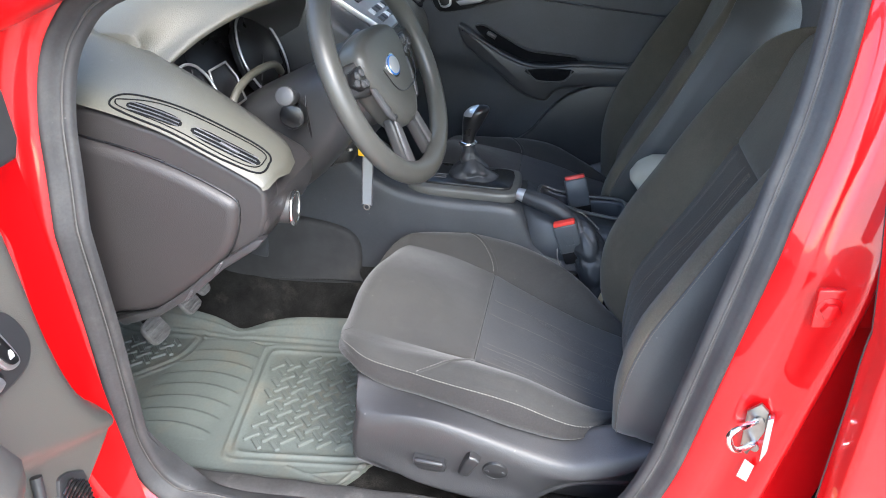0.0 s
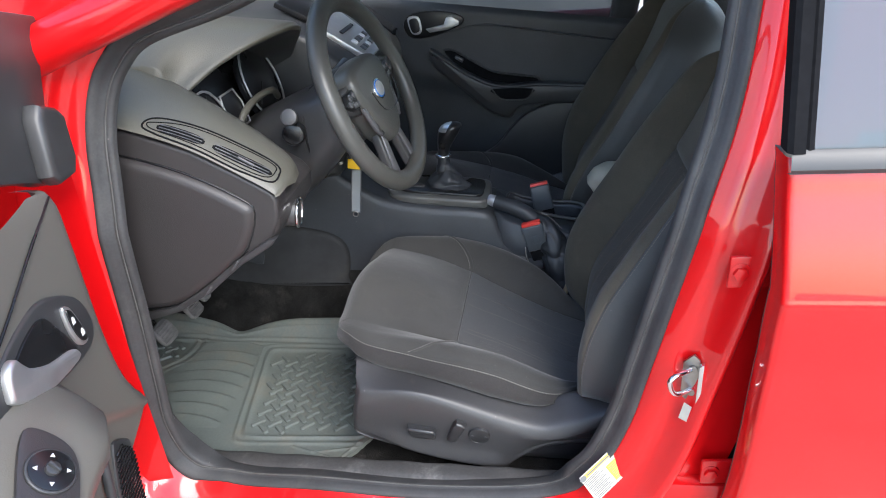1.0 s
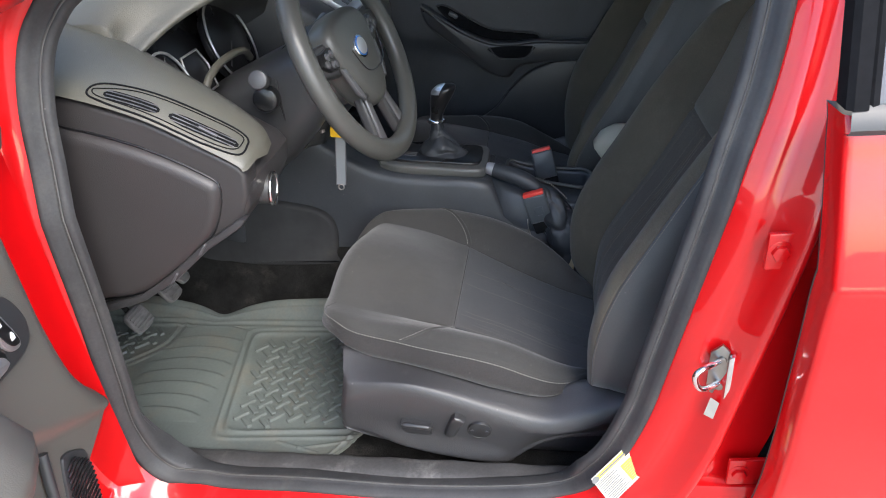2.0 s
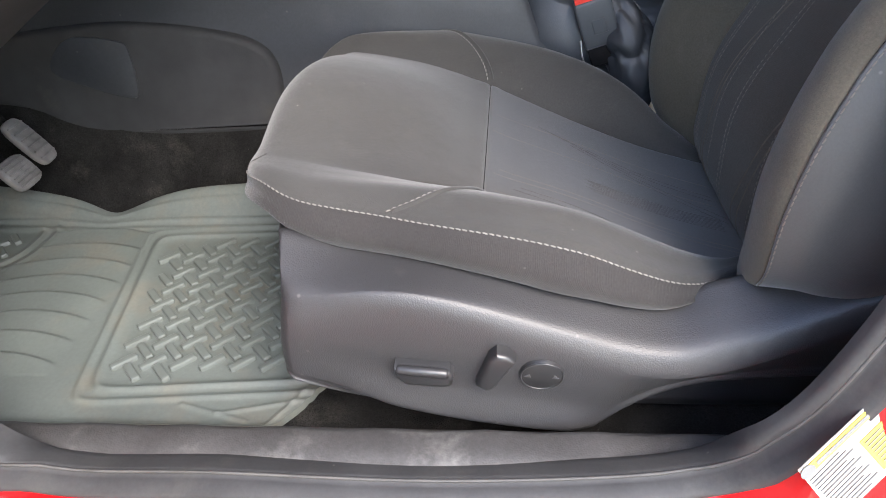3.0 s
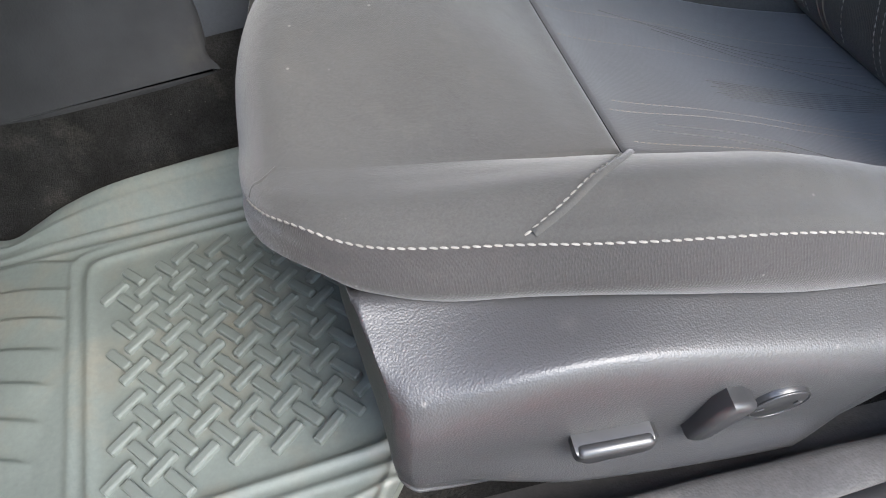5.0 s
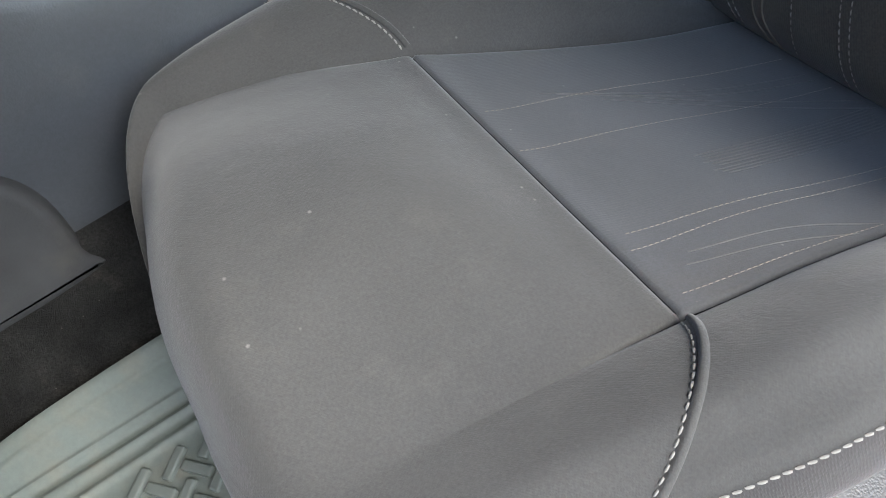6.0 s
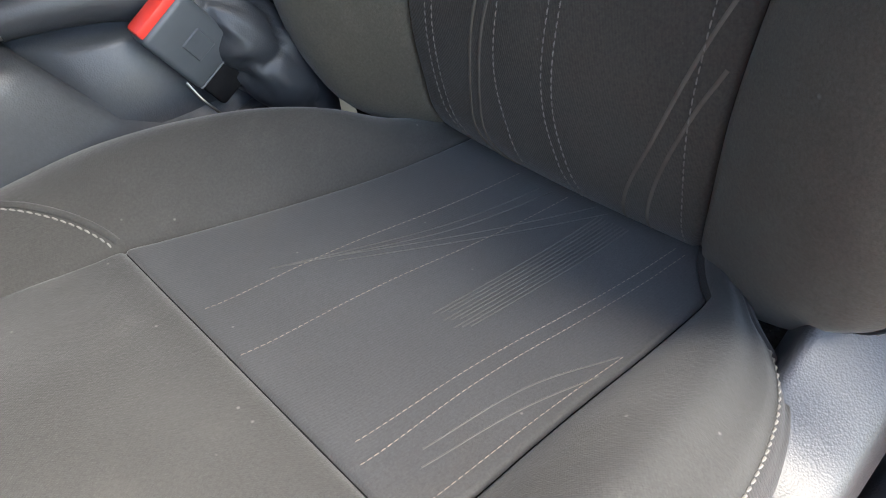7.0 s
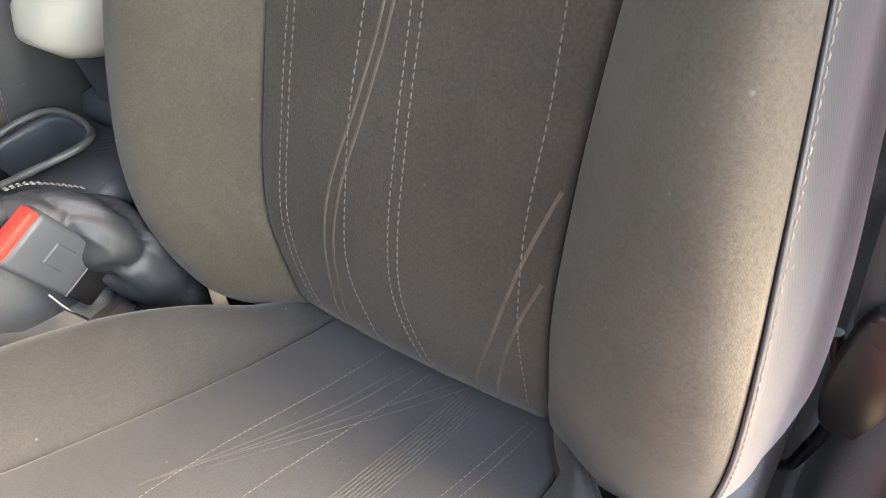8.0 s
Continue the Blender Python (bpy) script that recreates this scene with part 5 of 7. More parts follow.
knob = dpart("mirror_knob", disc(0.036, 0.014, 36, 0.003, mm @ Matrix.Translation((0, 0, 0.006))), BLACK, armrest, "round black mirror control")
dpart("knob_rim", tube("knob_rim", [mm @ Vector((0.0365 * math.cos(a), 0.0365 * math.sin(a), 0.008)) for a in (2 * math.pi * i / 36 for i in range(36))], 0.0022, 6, True), PLASTIC, knob)
dpart("knob_centre", disc(0.012, 0.012, 24, 0.003, mm @ Matrix.Translation((0, 0, 0.014))), PLASTIC, knob)
dpart("knob_grip", rbox(0.022, 0.006, 0.012, 0.002, 2, mm @ Matrix.Translation((0, 0, 0.020)) @ Matrix.Rotation(radians(50), 4, "Z")), PLASTIC, knob)
for a in range(4):
    dpart("arrow_mark", prism([(0.022, -0.0038), (0.029, 0), (0.022, 0.0038)], 0.0006, mm @ Matrix.Translation((0, 0, 0.0135)) @ Matrix.Rotation(a * math.pi / 2, 4, "Z"), 0), WHITE, knob)
# speaker grille: fine slats on the lower panel
grille = dpart("speaker_grille", on_wall([(0.112, 0.615), (0.125, 0.640), (0.155, 0.662), (0.172, 0.655), (0.205, 0.580), (0.212, 0.520), (0.208, 0.45), (0.135, 0.45), (0.128, 0.52)], 0.008, 0.060, 0.003, 2, 3), PLASTIC)
for i in range(26):
    z = 0.458 + 0.0076 * i
    right = curve1(((0.45, 0.138), (0.54, 0.132), (0.62, 0.121), (0.64, 0.138), (0.66, 0.152)), z)
    left = curve1(((0.45, 0.204), (0.56, 0.206), (0.62, 0.184), (0.66, 0.166)), z)
    if left - right > 0.012:
        dpart("slat", tube("slat", [(right, 0.0655, z - 0.004), (0.5 * (left + right), 0.0690, z + 0.004), (left, 0.0655, z - 0.002)], 0.0018, 5), BLACK, grille)
dpart("pocket_lip", tube("pocket_lip", smooth_path([(0.250, 0.064, 0.44), (0.244, 0.070, 0.56), (0.226, 0.070, 0.65), (0.205, 0.068, 0.712)], 6), 0.007, 8), PLASTIC)

# far front door
pd = thing("passenger_door", "dark plastic inner panel of the shut far door", "car door", at=(0.0, 0.70, 0.42))
pi_ = Matrix.Translation((0, -0.70, -0.42))


def ppart(name, me, mat, parent=pd, label=""):
    me.transform(pi_)
    return part(name, me, mat, parent, label)


rows = []
for i in range(50):
    x = -0.52 + 1.0 * i / 49
    row = []
    for j in range(46):
        z = 0.36 + (0.645 - 0.13 * x) * j / 45
        y = 0.685 - 0.012 * (1 / (1 + math.exp(-(z - 0.72 - 0.18 * max(0, 0.0 - x)) / 0.01))) + 0.004 * math.sin(4 * x)
        y += 0.03 * max(0.0, (z - (0.985 - 0.13 * x)) / 0.03) ** 2
        row.append(Vector((x, y, z)))
    rows.append(row)
ppart("inner_panel", loft("inner_panel", rows, False), PANEL, label="dark plastic inner panel")
LIP = ((-0.192, 0.886), (-0.119, 0.836), (-0.061, 0.797), (0.013, 0.764), (0.087, 0.757), (0.169, 0.761), (0.30, 0.752), (0.40, 0.750))
REST = LIP + ((0.40, 0.690), (0.267, 0.689), (0.116, 0.686), (0.070, 0.648), (0.016, 0.661), (-0.022, 0.686), (-0.081, 0.741), (-0.140, 0.789), (-0.184, 0.832))
BROW = ((-0.150, 0.876), (-0.120, 0.876), (-0.062, 0.842), (0.012, 0.800), (0.087, 0.786), (0.154, 0.776), (0.172, 0.764))


def far_wall(points, depth, w, bevel, steps=3):
    """A slab on the far door, its outline smoothed."""
    return prism([(p.x, p.y) for p in smooth_path([(u, z, 0) for u, z in points], steps, True)], depth, Matrix.Translation((0, w, 0)) @ WALL, bevel, 3)


pa = ppart("armrest", far_wall(REST, 0.055, 0.655, 0.013), PLASTIC, label="dark moulded door armrest")
ppart("armrest_lip", tube("armrest_lip", smooth_path([(u, 0.632, z - 0.003) for u, z in LIP], 6), 0.006, 8), PLASTIC, pa)
# thin near-black slab paints the shade of the recess above the lip
ppart("trough_shade", far_wall(BROW + tuple(reversed(LIP[1:6])), 0.004, 0.670, 0.001), SHADE_AND_BLACK, pa)
ppart("trough_rim", tube("trough_rim", smooth_path([(u, 0.667, z) for u, z in BROW], 6), 0.0035, 8), PLASTIC, pa)
ppart("window_switch", rbox(0.030, 0.014, 0.012, 0.003, 2, pose(-0.098, 0.664, 0.846, 0, 32, 0)), SATIN, pa)
# flat near-black patch painted as the shaded hollow of the pull cup
ppart("pull_cup_shade", far_wall(((0.010, 0.748), (0.030, 0.726), (0.052, 0.714), (0.115, 0.712), (0.136, 0.724), (0.148, 0.746)), 0.003, 0.6272, 0.001), SHADE_AND_BLACK, pa)
ppart("cup_rim", tube("cup_rim", smooth_path([(u, 0.627, z) for u, z in ((0.010, 0.750), (0.030, 0.724), (0.052, 0.712), (0.115, 0.710), (0.138, 0.723), (0.150, 0.746))], 5), 0.0028, 8), PLASTIC, pa)
ppart("panel_fold", tube("panel_fold", smooth_path([(u, 0.674, z) for u, z in ((-0.192, 0.886), (-0.165, 0.914), (-0.096, 0.940), (-0.013, 0.952), (0.089, 0.939), (0.306, 0.902), (0.44, 0.88))], 6), 0.0035, 8), PANEL, pd)
ppart("map_pocket", prism([(p.x, p.y) for p in smooth_path([(0.44, 0.705, 0), (0.274, 0.700, 0), (0.14, 0.660, 0), (0.07, 0.600, 0), (0.02, 0.540, 0), (-0.08, 0.470, 0), (-0.10, 0.40, 0), (0.20, 0.385, 0), (0.44, 0.385, 0)], 4, True)], 0.030, Matrix.Translation((0, 0.672, 0)) @ WALL, 0.008, 3), PLASTIC, pd)
pb = ppart("handle_bezel", prism([(p.x, p.y) for p in smooth_path([(-0.275, 0.975, 0), (-0.24, 1.0, 0), (-0.15, 1.003, 0), (-0.085, 0.985, 0), (-0.08, 0.962, 0), (-0.12, 0.940, 0), (-0.19, 0.922, 0), (-0.25, 0.920, 0), (-0.275, 0.945, 0)], 4, True)], 0.012, Matrix.Translation((0, 0.664, 0)) @ WALL, 0.004), BLACK, pd)
ppart("release_lever", prism([(-0.203, 0.949), (-0.142, 0.961), (-0.133, 0.983), (-0.113, 0.987), (-0.090, 0.970), (-0.093, 0.958), (-0.13, 0.944), (-0.19, 0.937)], 0.014, Matrix.Translation((0, 0.655, 0)) @ WALL, 0.004), SILVER, pb, "silver door release lever")
ps = ppart("lock_switch", prism([(p.x, p.y) for p in smooth_path([(-0.262, 0.985, 0), (-0.225, 0.988, 0), (-0.218, 0.94, 0), (-0.25, 0.935, 0)], 4, True)], 0.006, Matrix.Translation((0, 0.657, 0)) @ WALL, 0.002), SILVER, pb, "silver-rimmed lock switch")
ppart("switch_face", prism([(p.x, p.y) for p in smooth_path([(-0.256, 0.979, 0), (-0.229, 0.982, 0), (-0.224, 0.945, 0), (-0.248, 0.941, 0)], 4, True)], 0.006, Matrix.Translation((0, 0.655, 0)) @ WALL, 0.001), BLACK, ps)
pw = ppart("window", grid_mesh("window", [[(x, lerp(0.755, 0.66, t), lerp(0.85, 1.35, t)) for t in (0, 0.5, 1)] for x in (-0.55, 0.0, 0.44)], False), TINT)
pw.visible_shadow = False
rd = thing("far_rear_door", "dark plastic inner panel of the far rear door", "car door", at=(0.9, 0.70, 0.42))
part("inner_panel", rbox(0.86, 0.04, 0.66, 0.015, 2, pose(0.03, 0.0, 0.27)), PANEL, rd)
rw = part("window", grid_mesh("window", [[(x, lerp(0.04, -0.05, t), lerp(0.6, 0.93, t)) for t in (0, 0.5, 1)] for x in (-0.4, 0.0, 0.44)], False), GLASS, rd)
rw.visible_shadow = False

# ---- dashboard ----
dash = thing("dashboard", "dark grey moulded dashboard with air vents", "dashboard", at=(-0.5, 0, 0.7))
di = Matrix.Translation((0.5, 0, -0.7))


def hpart(name, me, mat, parent=dash, label=""):
    me.transform(di)
    return part(name, me, mat, parent, label)


def sections(table, n=6):
    """Rings across the car: each entry is y and a run of (x, z)."""
    return [[Vector((p.x, y, p.y)) for p in smooth_path([(x, z, 0) for x, z in run], n)] for y, run in table]


PAD = sections((
    (-0.676, ((-0.98, 1.015), (-0.75, 1.055), (-0.60, 1.067), (-0.50, 1.047), (-0.40, 1.011), (-0.31, 0.959), (-0.272, 0.934), (-0.266, 0.925))),
    (-0.672, ((-0.98, 1.022), (-0.75, 1.062), (-0.60, 1.074), (-0.50, 1.054), (-0.40, 1.018), (-0.31, 0.966), (-0.268, 0.939), (-0.260, 0.926))),
    (-0.640, ((-0.98, 1.04), (-0.75, 1.079), (-0.60, 1.091), (-0.50, 1.071), (-0.40, 1.034), (-0.31, 0.980), (-0.264, 0.949), (-0.256, 0.930))),
    (-0.600, ((-0.98, 1.05), (-0.75, 1.095), (-0.60, 1.106), (-0.50, 1.088), (-0.40, 1.046), (-0.31, 0.986), (-0.264, 0.946), (-0.256, 0.920))),
    (-0.560, ((-0.98, 1.06), (-0.75, 1.110), (-0.61, 1.125), (-0.51, 1.107), (-0.41, 1.060), (-0.32, 0.994), (-0.272, 0.950), (-0.262, 0.922))),
    (-0.525, ((-0.98, 1.07), (-0.75, 1.120), (-0.63, 1.136), (-0.53, 1.115), (-0.435, 1.060), (-0.34, 0.992), (-0.290, 0.945), (-0.280, 0.918))),
    (-0.495, ((-0.98, 1.07), (-0.80, 1.060), (-0.66, 1.050), (-0.56, 1.040), (-0.46, 1.015), (-0.37, 0.965), (-0.325, 0.925), (-0.315, 0.905))),
))
hpart("upper_pad", loft("upper_pad", PAD, False), DASH_SOFT)
# hood over the instruments
HOOD = ((-0.545, -0.452, 1.066), (-0.52, -0.436, 1.082), (-0.48, -0.402, 1.107), (-0.43, -0.358, 1.128), (-0.36, -0.318, 1.139), (-0.29, -0.312, 1.132), (-0.23, -0.330, 1.112), (-0.185, -0.360, 1.080), (-0.165, -0.385, 1.045))
hood_rows, hood_in = [], []
for y, xe, ze in [tuple(p) for p in smooth_path(HOOD, 5)]:
    top = 1.175 - 2.2 * (y + 0.38) ** 2
    run = smooth_path([(-0.98, 1.07, 0), (-0.78, lerp(1.12, top, 0.4), 0), (-0.62, lerp(1.12, top, 0.8), 0), (-0.50, max(top, ze + 0.012), 0), (xe - 0.03, ze + 0.014, 0), (xe - 0.004, ze + 0.005, 0), (xe, ze, 0), (xe - 0.004, ze - 0.006, 0)], 5)
    hood_rows.append([Vector((p.x, y, p.y)) for p in run])
    hood_in.append([Vector((xe - 0.004, y, ze - 0.006)), Vector((xe - 0.05, lerp(y, -0.355, 0.04), ze - 0.018)), Vector((-0.52, lerp(y, -0.355, 0.10), ze - 0.05)), Vector((-0.56, lerp(y, -0.355, 0.12), ze - 0.16))])
hood_rows.insert(0, [p + Vector((-0.004, -0.010, -0.075)) for p in hood_rows[0]])
hpart("cluster_hood", loft("cluster_hood", hood_rows, False), DASH_SOFT)
hpart("hood_lining", loft("hood_lining", hood_in, False), PLASTIC)
hpart("instrument_panel", rbox(0.02, 0.36, 0.20, 0.006, 2, pose(-0.462, -0.36, 1.0, 0, -18, 0)), BLACK)
for gy, gz, r in ((-0.520, 1.010, 0.052), (-0.262, 1.014, 0.082)):
    g = along((-0.432, gy, gz), (0.95, 0, 0.32), (0, 1, 0))
    ringpath = [g @ Vector((r * math.cos(a) * (1.05 if abs(math.cos(a)) < 0.7 else 1), r * math.sin(a), 0.012)) for a in (2 * math.pi * i / 48 for i in range(48))]
    gauge = hpart("gauge", disc(r, 0.012, 40, 0.002, g), BLACK, dash, "black dial with a silver ring")
    hpart("ring", tube("ring", ringpath, 0.0024, 8, True), SILVER, gauge)
    hpart("needle", tube("needle", [g @ Vector((0, 0, 0.010)), g @ Vector((-0.6 * r, -0.45 * r, 0.010))], 0.0014, 6), SATIN, gauge)
    for i in range(9):
        a = radians(-40 + 32.5 * i)
        hpart("tick", rbox(0.008, 0.0016, 0.0008, 0.0003, 1, g @ Matrix.Rotation(a, 4, "Z") @ Matrix.Translation((r * 0.84, 0, 0.0066))), SATIN, gauge)
g = along((-0.424, -0.428, 0.998), (0.95, 0, 0.32), (0, 1, 0))
disp = hpart("display", prism([(-0.034, -0.030), (0.034, -0.030), (0.042, 0.010), (0.030, 0.040), (-0.030, 0.040), (-0.042, 0.010)], 0.010, g, 0.002), BLACK)
hpart("display_rim", tube("display_rim", [g @ Vector((x, y, 0.007)) for x, y in ((-0.034, -0.030), (0.034, -0.030), (0.042, 0.010), (0.030, 0.040), (-0.030, 0.040), (-0.042, 0.010))], 0.0022, 6, True), SILVER, disp)
# body of the dash on the driver's side, with its end cap
SIDE = [(-0.80, 1.0), (-0.60, 1.04), (-0.45, 1.008), (-0.345, 0.955), (-0.284, 0.915), (-0.270, 0.895), (-0.275, 0.862), (-0.290, 0.836), (-0.354, 0.796), (-0.420, 0.742), (-0.490, 0.700), (-0.565, 0.678), (-0.80, 0.67)]
XZ = Matrix(((1, 0, 0, 0), (0, 0, -1, 0), (0, 1, 0, 0), (0, 0, 0, 1)))
hpart("end_body", prism(SIDE, 0.20, Matrix.Translation((0, -0.565, 0)) @ XZ, 0.010, 3), KNEE)
BAND = [(-0.80, 1.0), (-0.60, 1.058), (-0.50, 1.040), (-0.40, 1.004), (-0.31, 0.952), (-0.276, 0.930), (-0.268, 0.916), (-0.272, 0.880), (-0.290, 0.840), (-0.354, 0.800), (-0.420, 0.746), (-0.490, 0.704), (-0.80, 0.68)]
hpart("end_band", prism(BAND, 0.05, Matrix.Translation((0, -0.643, 0)) @ XZ, 0.008, 3), KNEE, label="smooth dark plastic band below the vents")
CAP = [(p.x, p.y) for p in smooth_path([(-0.60, 1.008, 0), (-0.52, 0.999, 0), (-0.417, 0.966, 0), (-0.330, 0.920, 0), (-0.309, 0.893, 0), (-0.334, 0.828, 0), (-0.378, 0.786, 0), (-0.430, 0.748, 0), (-0.490, 0.712, 0), (-0.560, 0.700, 0), (-0.62, 0.70, 0), (-0.64, 0.85, 0)], 3, True)]
hpart("end_cap", prism(CAP, 0.040, Matrix.Translation((0, -0.662, 0)) @ XZ, 0.019, 4), KNEE, label="grained plastic end cap of the dashboard")
hpart("cap_gap", tube("cap_gap", [(x * 1.004 - 0.001, -0.669, (z - 0.85) * 1.012 + 0.85) for x, z in CAP], 0.0022, 6, True), BLACK)
strip = hpart("lower_strip", prism([(-0.278, 0.848), (-0.291, 0.833), (-0.356, 0.793), (-0.422, 0.739), (-0.492, 0.697), (-0.56, 0.676), (-0.57, 0.688), (-0.494, 0.709), (-0.428, 0.752), (-0.362, 0.803), (-0.292, 0.846)], 0.018, Matrix.Translation((0, -0.668, 0)) @ XZ, 0.003), GRAIN)
# pale satin slivers stand in for the bright reflections at the clip notches
for x, z in ((-0.362, 0.797), (-0.424, 0.744)):
    hpart("clip_glint", rbox(0.0035, 0.006, 0.024, 0.001, 1, pose(x, -0.678, z, 0, 38, 0)), SATIN, strip)
# air vents set along the driver's end, following the pad's surface
def pad_height(x, y):
    """The pad's height above (x, y), between its sections."""
    k = max(k for k in range(len(PAD) - 1) if k == 0 or PAD[k][0].y <= y)
    a, b = (curve1([(p.x, p.z) for p in sorted(r, key=lambda p: p.x)], x) for r in (PAD[k], PAD[k + 1]))
    return lerp(a, b, (y - PAD[k][0].y) / (PAD[k + 1][0].y - PAD[k][0].y))


def on_pad(x, y, lift=0.0):
    """The place on the pad above (x, y), lifted off it."""
    y, e = max(y, PAD[0][0].y), 0.001
    z = pad_height(x, y)
    n = Vector((z - pad_height(x + e, y), z - pad_height(x, y + e), e)).normalized()
    return Vector((x, y, z)) + n * lift


def pad_vent(x0, x1, y0, y1, half):
    """A flat near-black sheet that paints the slot's deep shade, with thin slats, from (x0, y0) to (x1, y1)."""
    rows = []
    for i in range(19):
        t = i / 18
        w = half * (1 - 0.75 * abs(2 * t - 1) ** 6)
        rows.append([on_pad(lerp(x0, x1, t), lerp(y0, y1, t) + w * (k / 3 - 1), 0.0008 if 0 < k < 6 else -0.0004) for k in range(7)])
    slot = hpart("air_vent", loft("air_vent", rows, False), SHADE_AND_BLACK, label="dark slotted air vent")
    for k in (-0.62, -0.05, 0.52):
        path = [on_pad(lerp(x0, x1, t), lerp(y0, y1, t) + half * k, 0.0012) for t in [0.05 + 0.9 * i / 16 for i in range(17)]]
        hpart("slat", tube("slat", path, 0.0010, 6), SATIN, slot)
    return slot


# dark tubes paint the shade of the outline grooves round the vents
for inset, r in ((0.0, 0.0016), (0.006, 0.0010)):
    loop = smooth_path([(-0.474 + inset, -0.664 + inset, 0), (-0.462 + inset, -0.646 - inset, 0), (-0.415, -0.634 - inset, 0), (-0.34, -0.622 - inset, 0), (-0.284 - inset, -0.616 - inset, 0), (-0.268 - inset, -0.630, 0), (-0.272 - inset, -0.662 + inset, 0), (-0.31, -0.672 + inset, 0), (-0.39, -0.673 + inset, 0), (-0.455, -0.672 + inset, 0)], 6, True)
    hpart("vent_groove_shade", tube("vent_groove_shade", [on_pad(p.x, p.y, 0.0002) for p in loop], r, 8, True), SHADE_AND_BLACK)
pad_vent(-0.452, -0.378, -0.659, -0.655, 0.0095)
wide = pad_vent(-0.366, -0.276, -0.655, -0.648, 0.0105)
hpart("vent_thumb", tube("vent_thumb", [on_pad(x, -0.652, 0.0022) for x in (-0.328, -0.320, -0.312, -0.304)], 0.0024, 8), SATIN, wide)
# light switch seen edge-on below the dash end
kn = hpart("light_switch", disc(0.026, 0.030, 28, 0.004, along((-0.284, -0.575, 0.852), (1, 0.12, -0.1))), PLASTIC)
hpart("switch_ring", tube("switch_ring", [along((-0.270, -0.573, 0.850), (1, 0.12, -0.1)) @ Vector((0.026 * math.cos(a), 0.026 * math.sin(a), 0)) for a in (2 * math.pi * i / 32 for i in range(32))], 0.0035, 8, True), CHROME, kn)
hpart("knee_panel", loft("knee_panel", sections((
    (-0.50, ((-0.32, 0.90), (-0.315, 0.85), (-0.34, 0.80), (-0.42, 0.755), (-0.60, 0.74))),
    (-0.36, ((-0.36, 0.92), (-0.355, 0.86), (-0.38, 0.80), (-0.45, 0.765), (-0.60, 0.75))),
    (-0.12, ((-0.36, 0.92), (-0.355, 0.86), (-0.38, 0.80), (-0.45, 0.765), (-0.60, 0.75))),
)), False), PANEL)
hpart("cluster_shelf", rbox(0.24, 0.36, 0.06, 0.02, 3, pose(-0.46, -0.345, 0.915, 0, 12, 0)), PLASTIC)
# centre stack and passenger side
stack = hpart("radio_console", prism([(-0.60, 1.13), (-0.42, 1.125), (-0.345, 1.09), (-0.262, 1.025), (-0.240, 0.97), (-0.262, 0.86), (-0.31, 0.76), (-0.60, 0.70)], 0.34, Matrix.Translation((0, 0.0, 0)) @ XZ, 0.016, 3), PLASTIC)
fm = along((-0.288, 0.02, 1.052), (0.60, 0, 0.80), (0.80, 0, -0.60))
face = hpart("radio_panel", prism([(-0.075, -0.105), (0.055, -0.085), (0.070, -0.05), (0.070, 0.05), (0.055, 0.085), (-0.075, 0.105)], 0.016, fm, 0.005), SILVER, stack, "silver radio panel with buttons")
hpart("disc_slot", rbox(0.010, 0.11, 0.004, 0.001, 1, fm @ Matrix.Translation((-0.02, 0, 0.009))), BLACK, face)
for i in range(5):
    for j in (0, 1):
        hpart("button", rbox(0.016, 0.018, 0.006, 0.002, 1, fm @ Matrix.Translation((0.018 + 0.024 * j, -0.05 + 0.025 * i, 0.009))), SATIN if (i + j) % 3 else WHITE, face)
hpart("screen", prism([(-0.05, -0.07), (0.05, -0.07), (0.05, 0.07), (-0.05, 0.07)], 0.014, along((-0.395, 0.0, 1.125), (0.45, 0, 0.9), (0.9, 0, -0.45)), 0.004), BLACK, stack)
hpart("passenger_pad", loft("passenger_pad", sections((
    (0.16, ((-0.98, 1.06), (-0.75, 1.11), (-0.58, 1.12), (-0.43, 1.10), (-0.33, 1.05), (-0.272, 0.98), (-0.262, 0.90), (-0.30, 0.80), (-0.36, 0.70), (-0.46, 0.64))),
    (0.35, ((-0.98, 1.05), (-0.75, 1.10), (-0.58, 1.11), (-0.43, 1.085), (-0.33, 1.03), (-0.270, 0.97), (-0.260, 0.89), (-0.30, 0.79), (-0.36, 0.69), (-0.46, 0.63))),
    (0.55, ((-0.98, 1.03), (-0.75, 1.07), (-0.58, 1.08), (-0.43, 1.05), (-0.34, 1.00), (-0.280, 0.945), (-0.272, 0.87), (-0.31, 0.78), (-0.37, 0.69), (-0.46, 0.63))),
    (0.665, ((-0.98, 1.02), (-0.75, 1.05), (-0.58, 1.06), (-0.45, 1.03), (-0.36, 0.98), (-0.31, 0.93), (-0.30, 0.86), (-0.34, 0.77), (-0.39, 0.69), (-0.47, 0.63))),
)), False), DASH_SOFT)
fv = along((-0.345, 0.545, 1.014), (0.62, -0.10, 0.78), (0.78, -0.02, -0.62))
# near-black slab in place of the far vent's shaded recess
far_vent = hpart("air_vent", prism([(p.x, p.y) for p in smooth_path([(-0.075, -0.027, 0), (-0.069, 0.030, 0), (0.065, 0.030, 0), (0.075, 0.018, 0), (0.075, -0.030, 0), (-0.055, -0.030, 0)], 3, True)], 0.008, fv, 0.0025), SHADE_AND_BLACK)
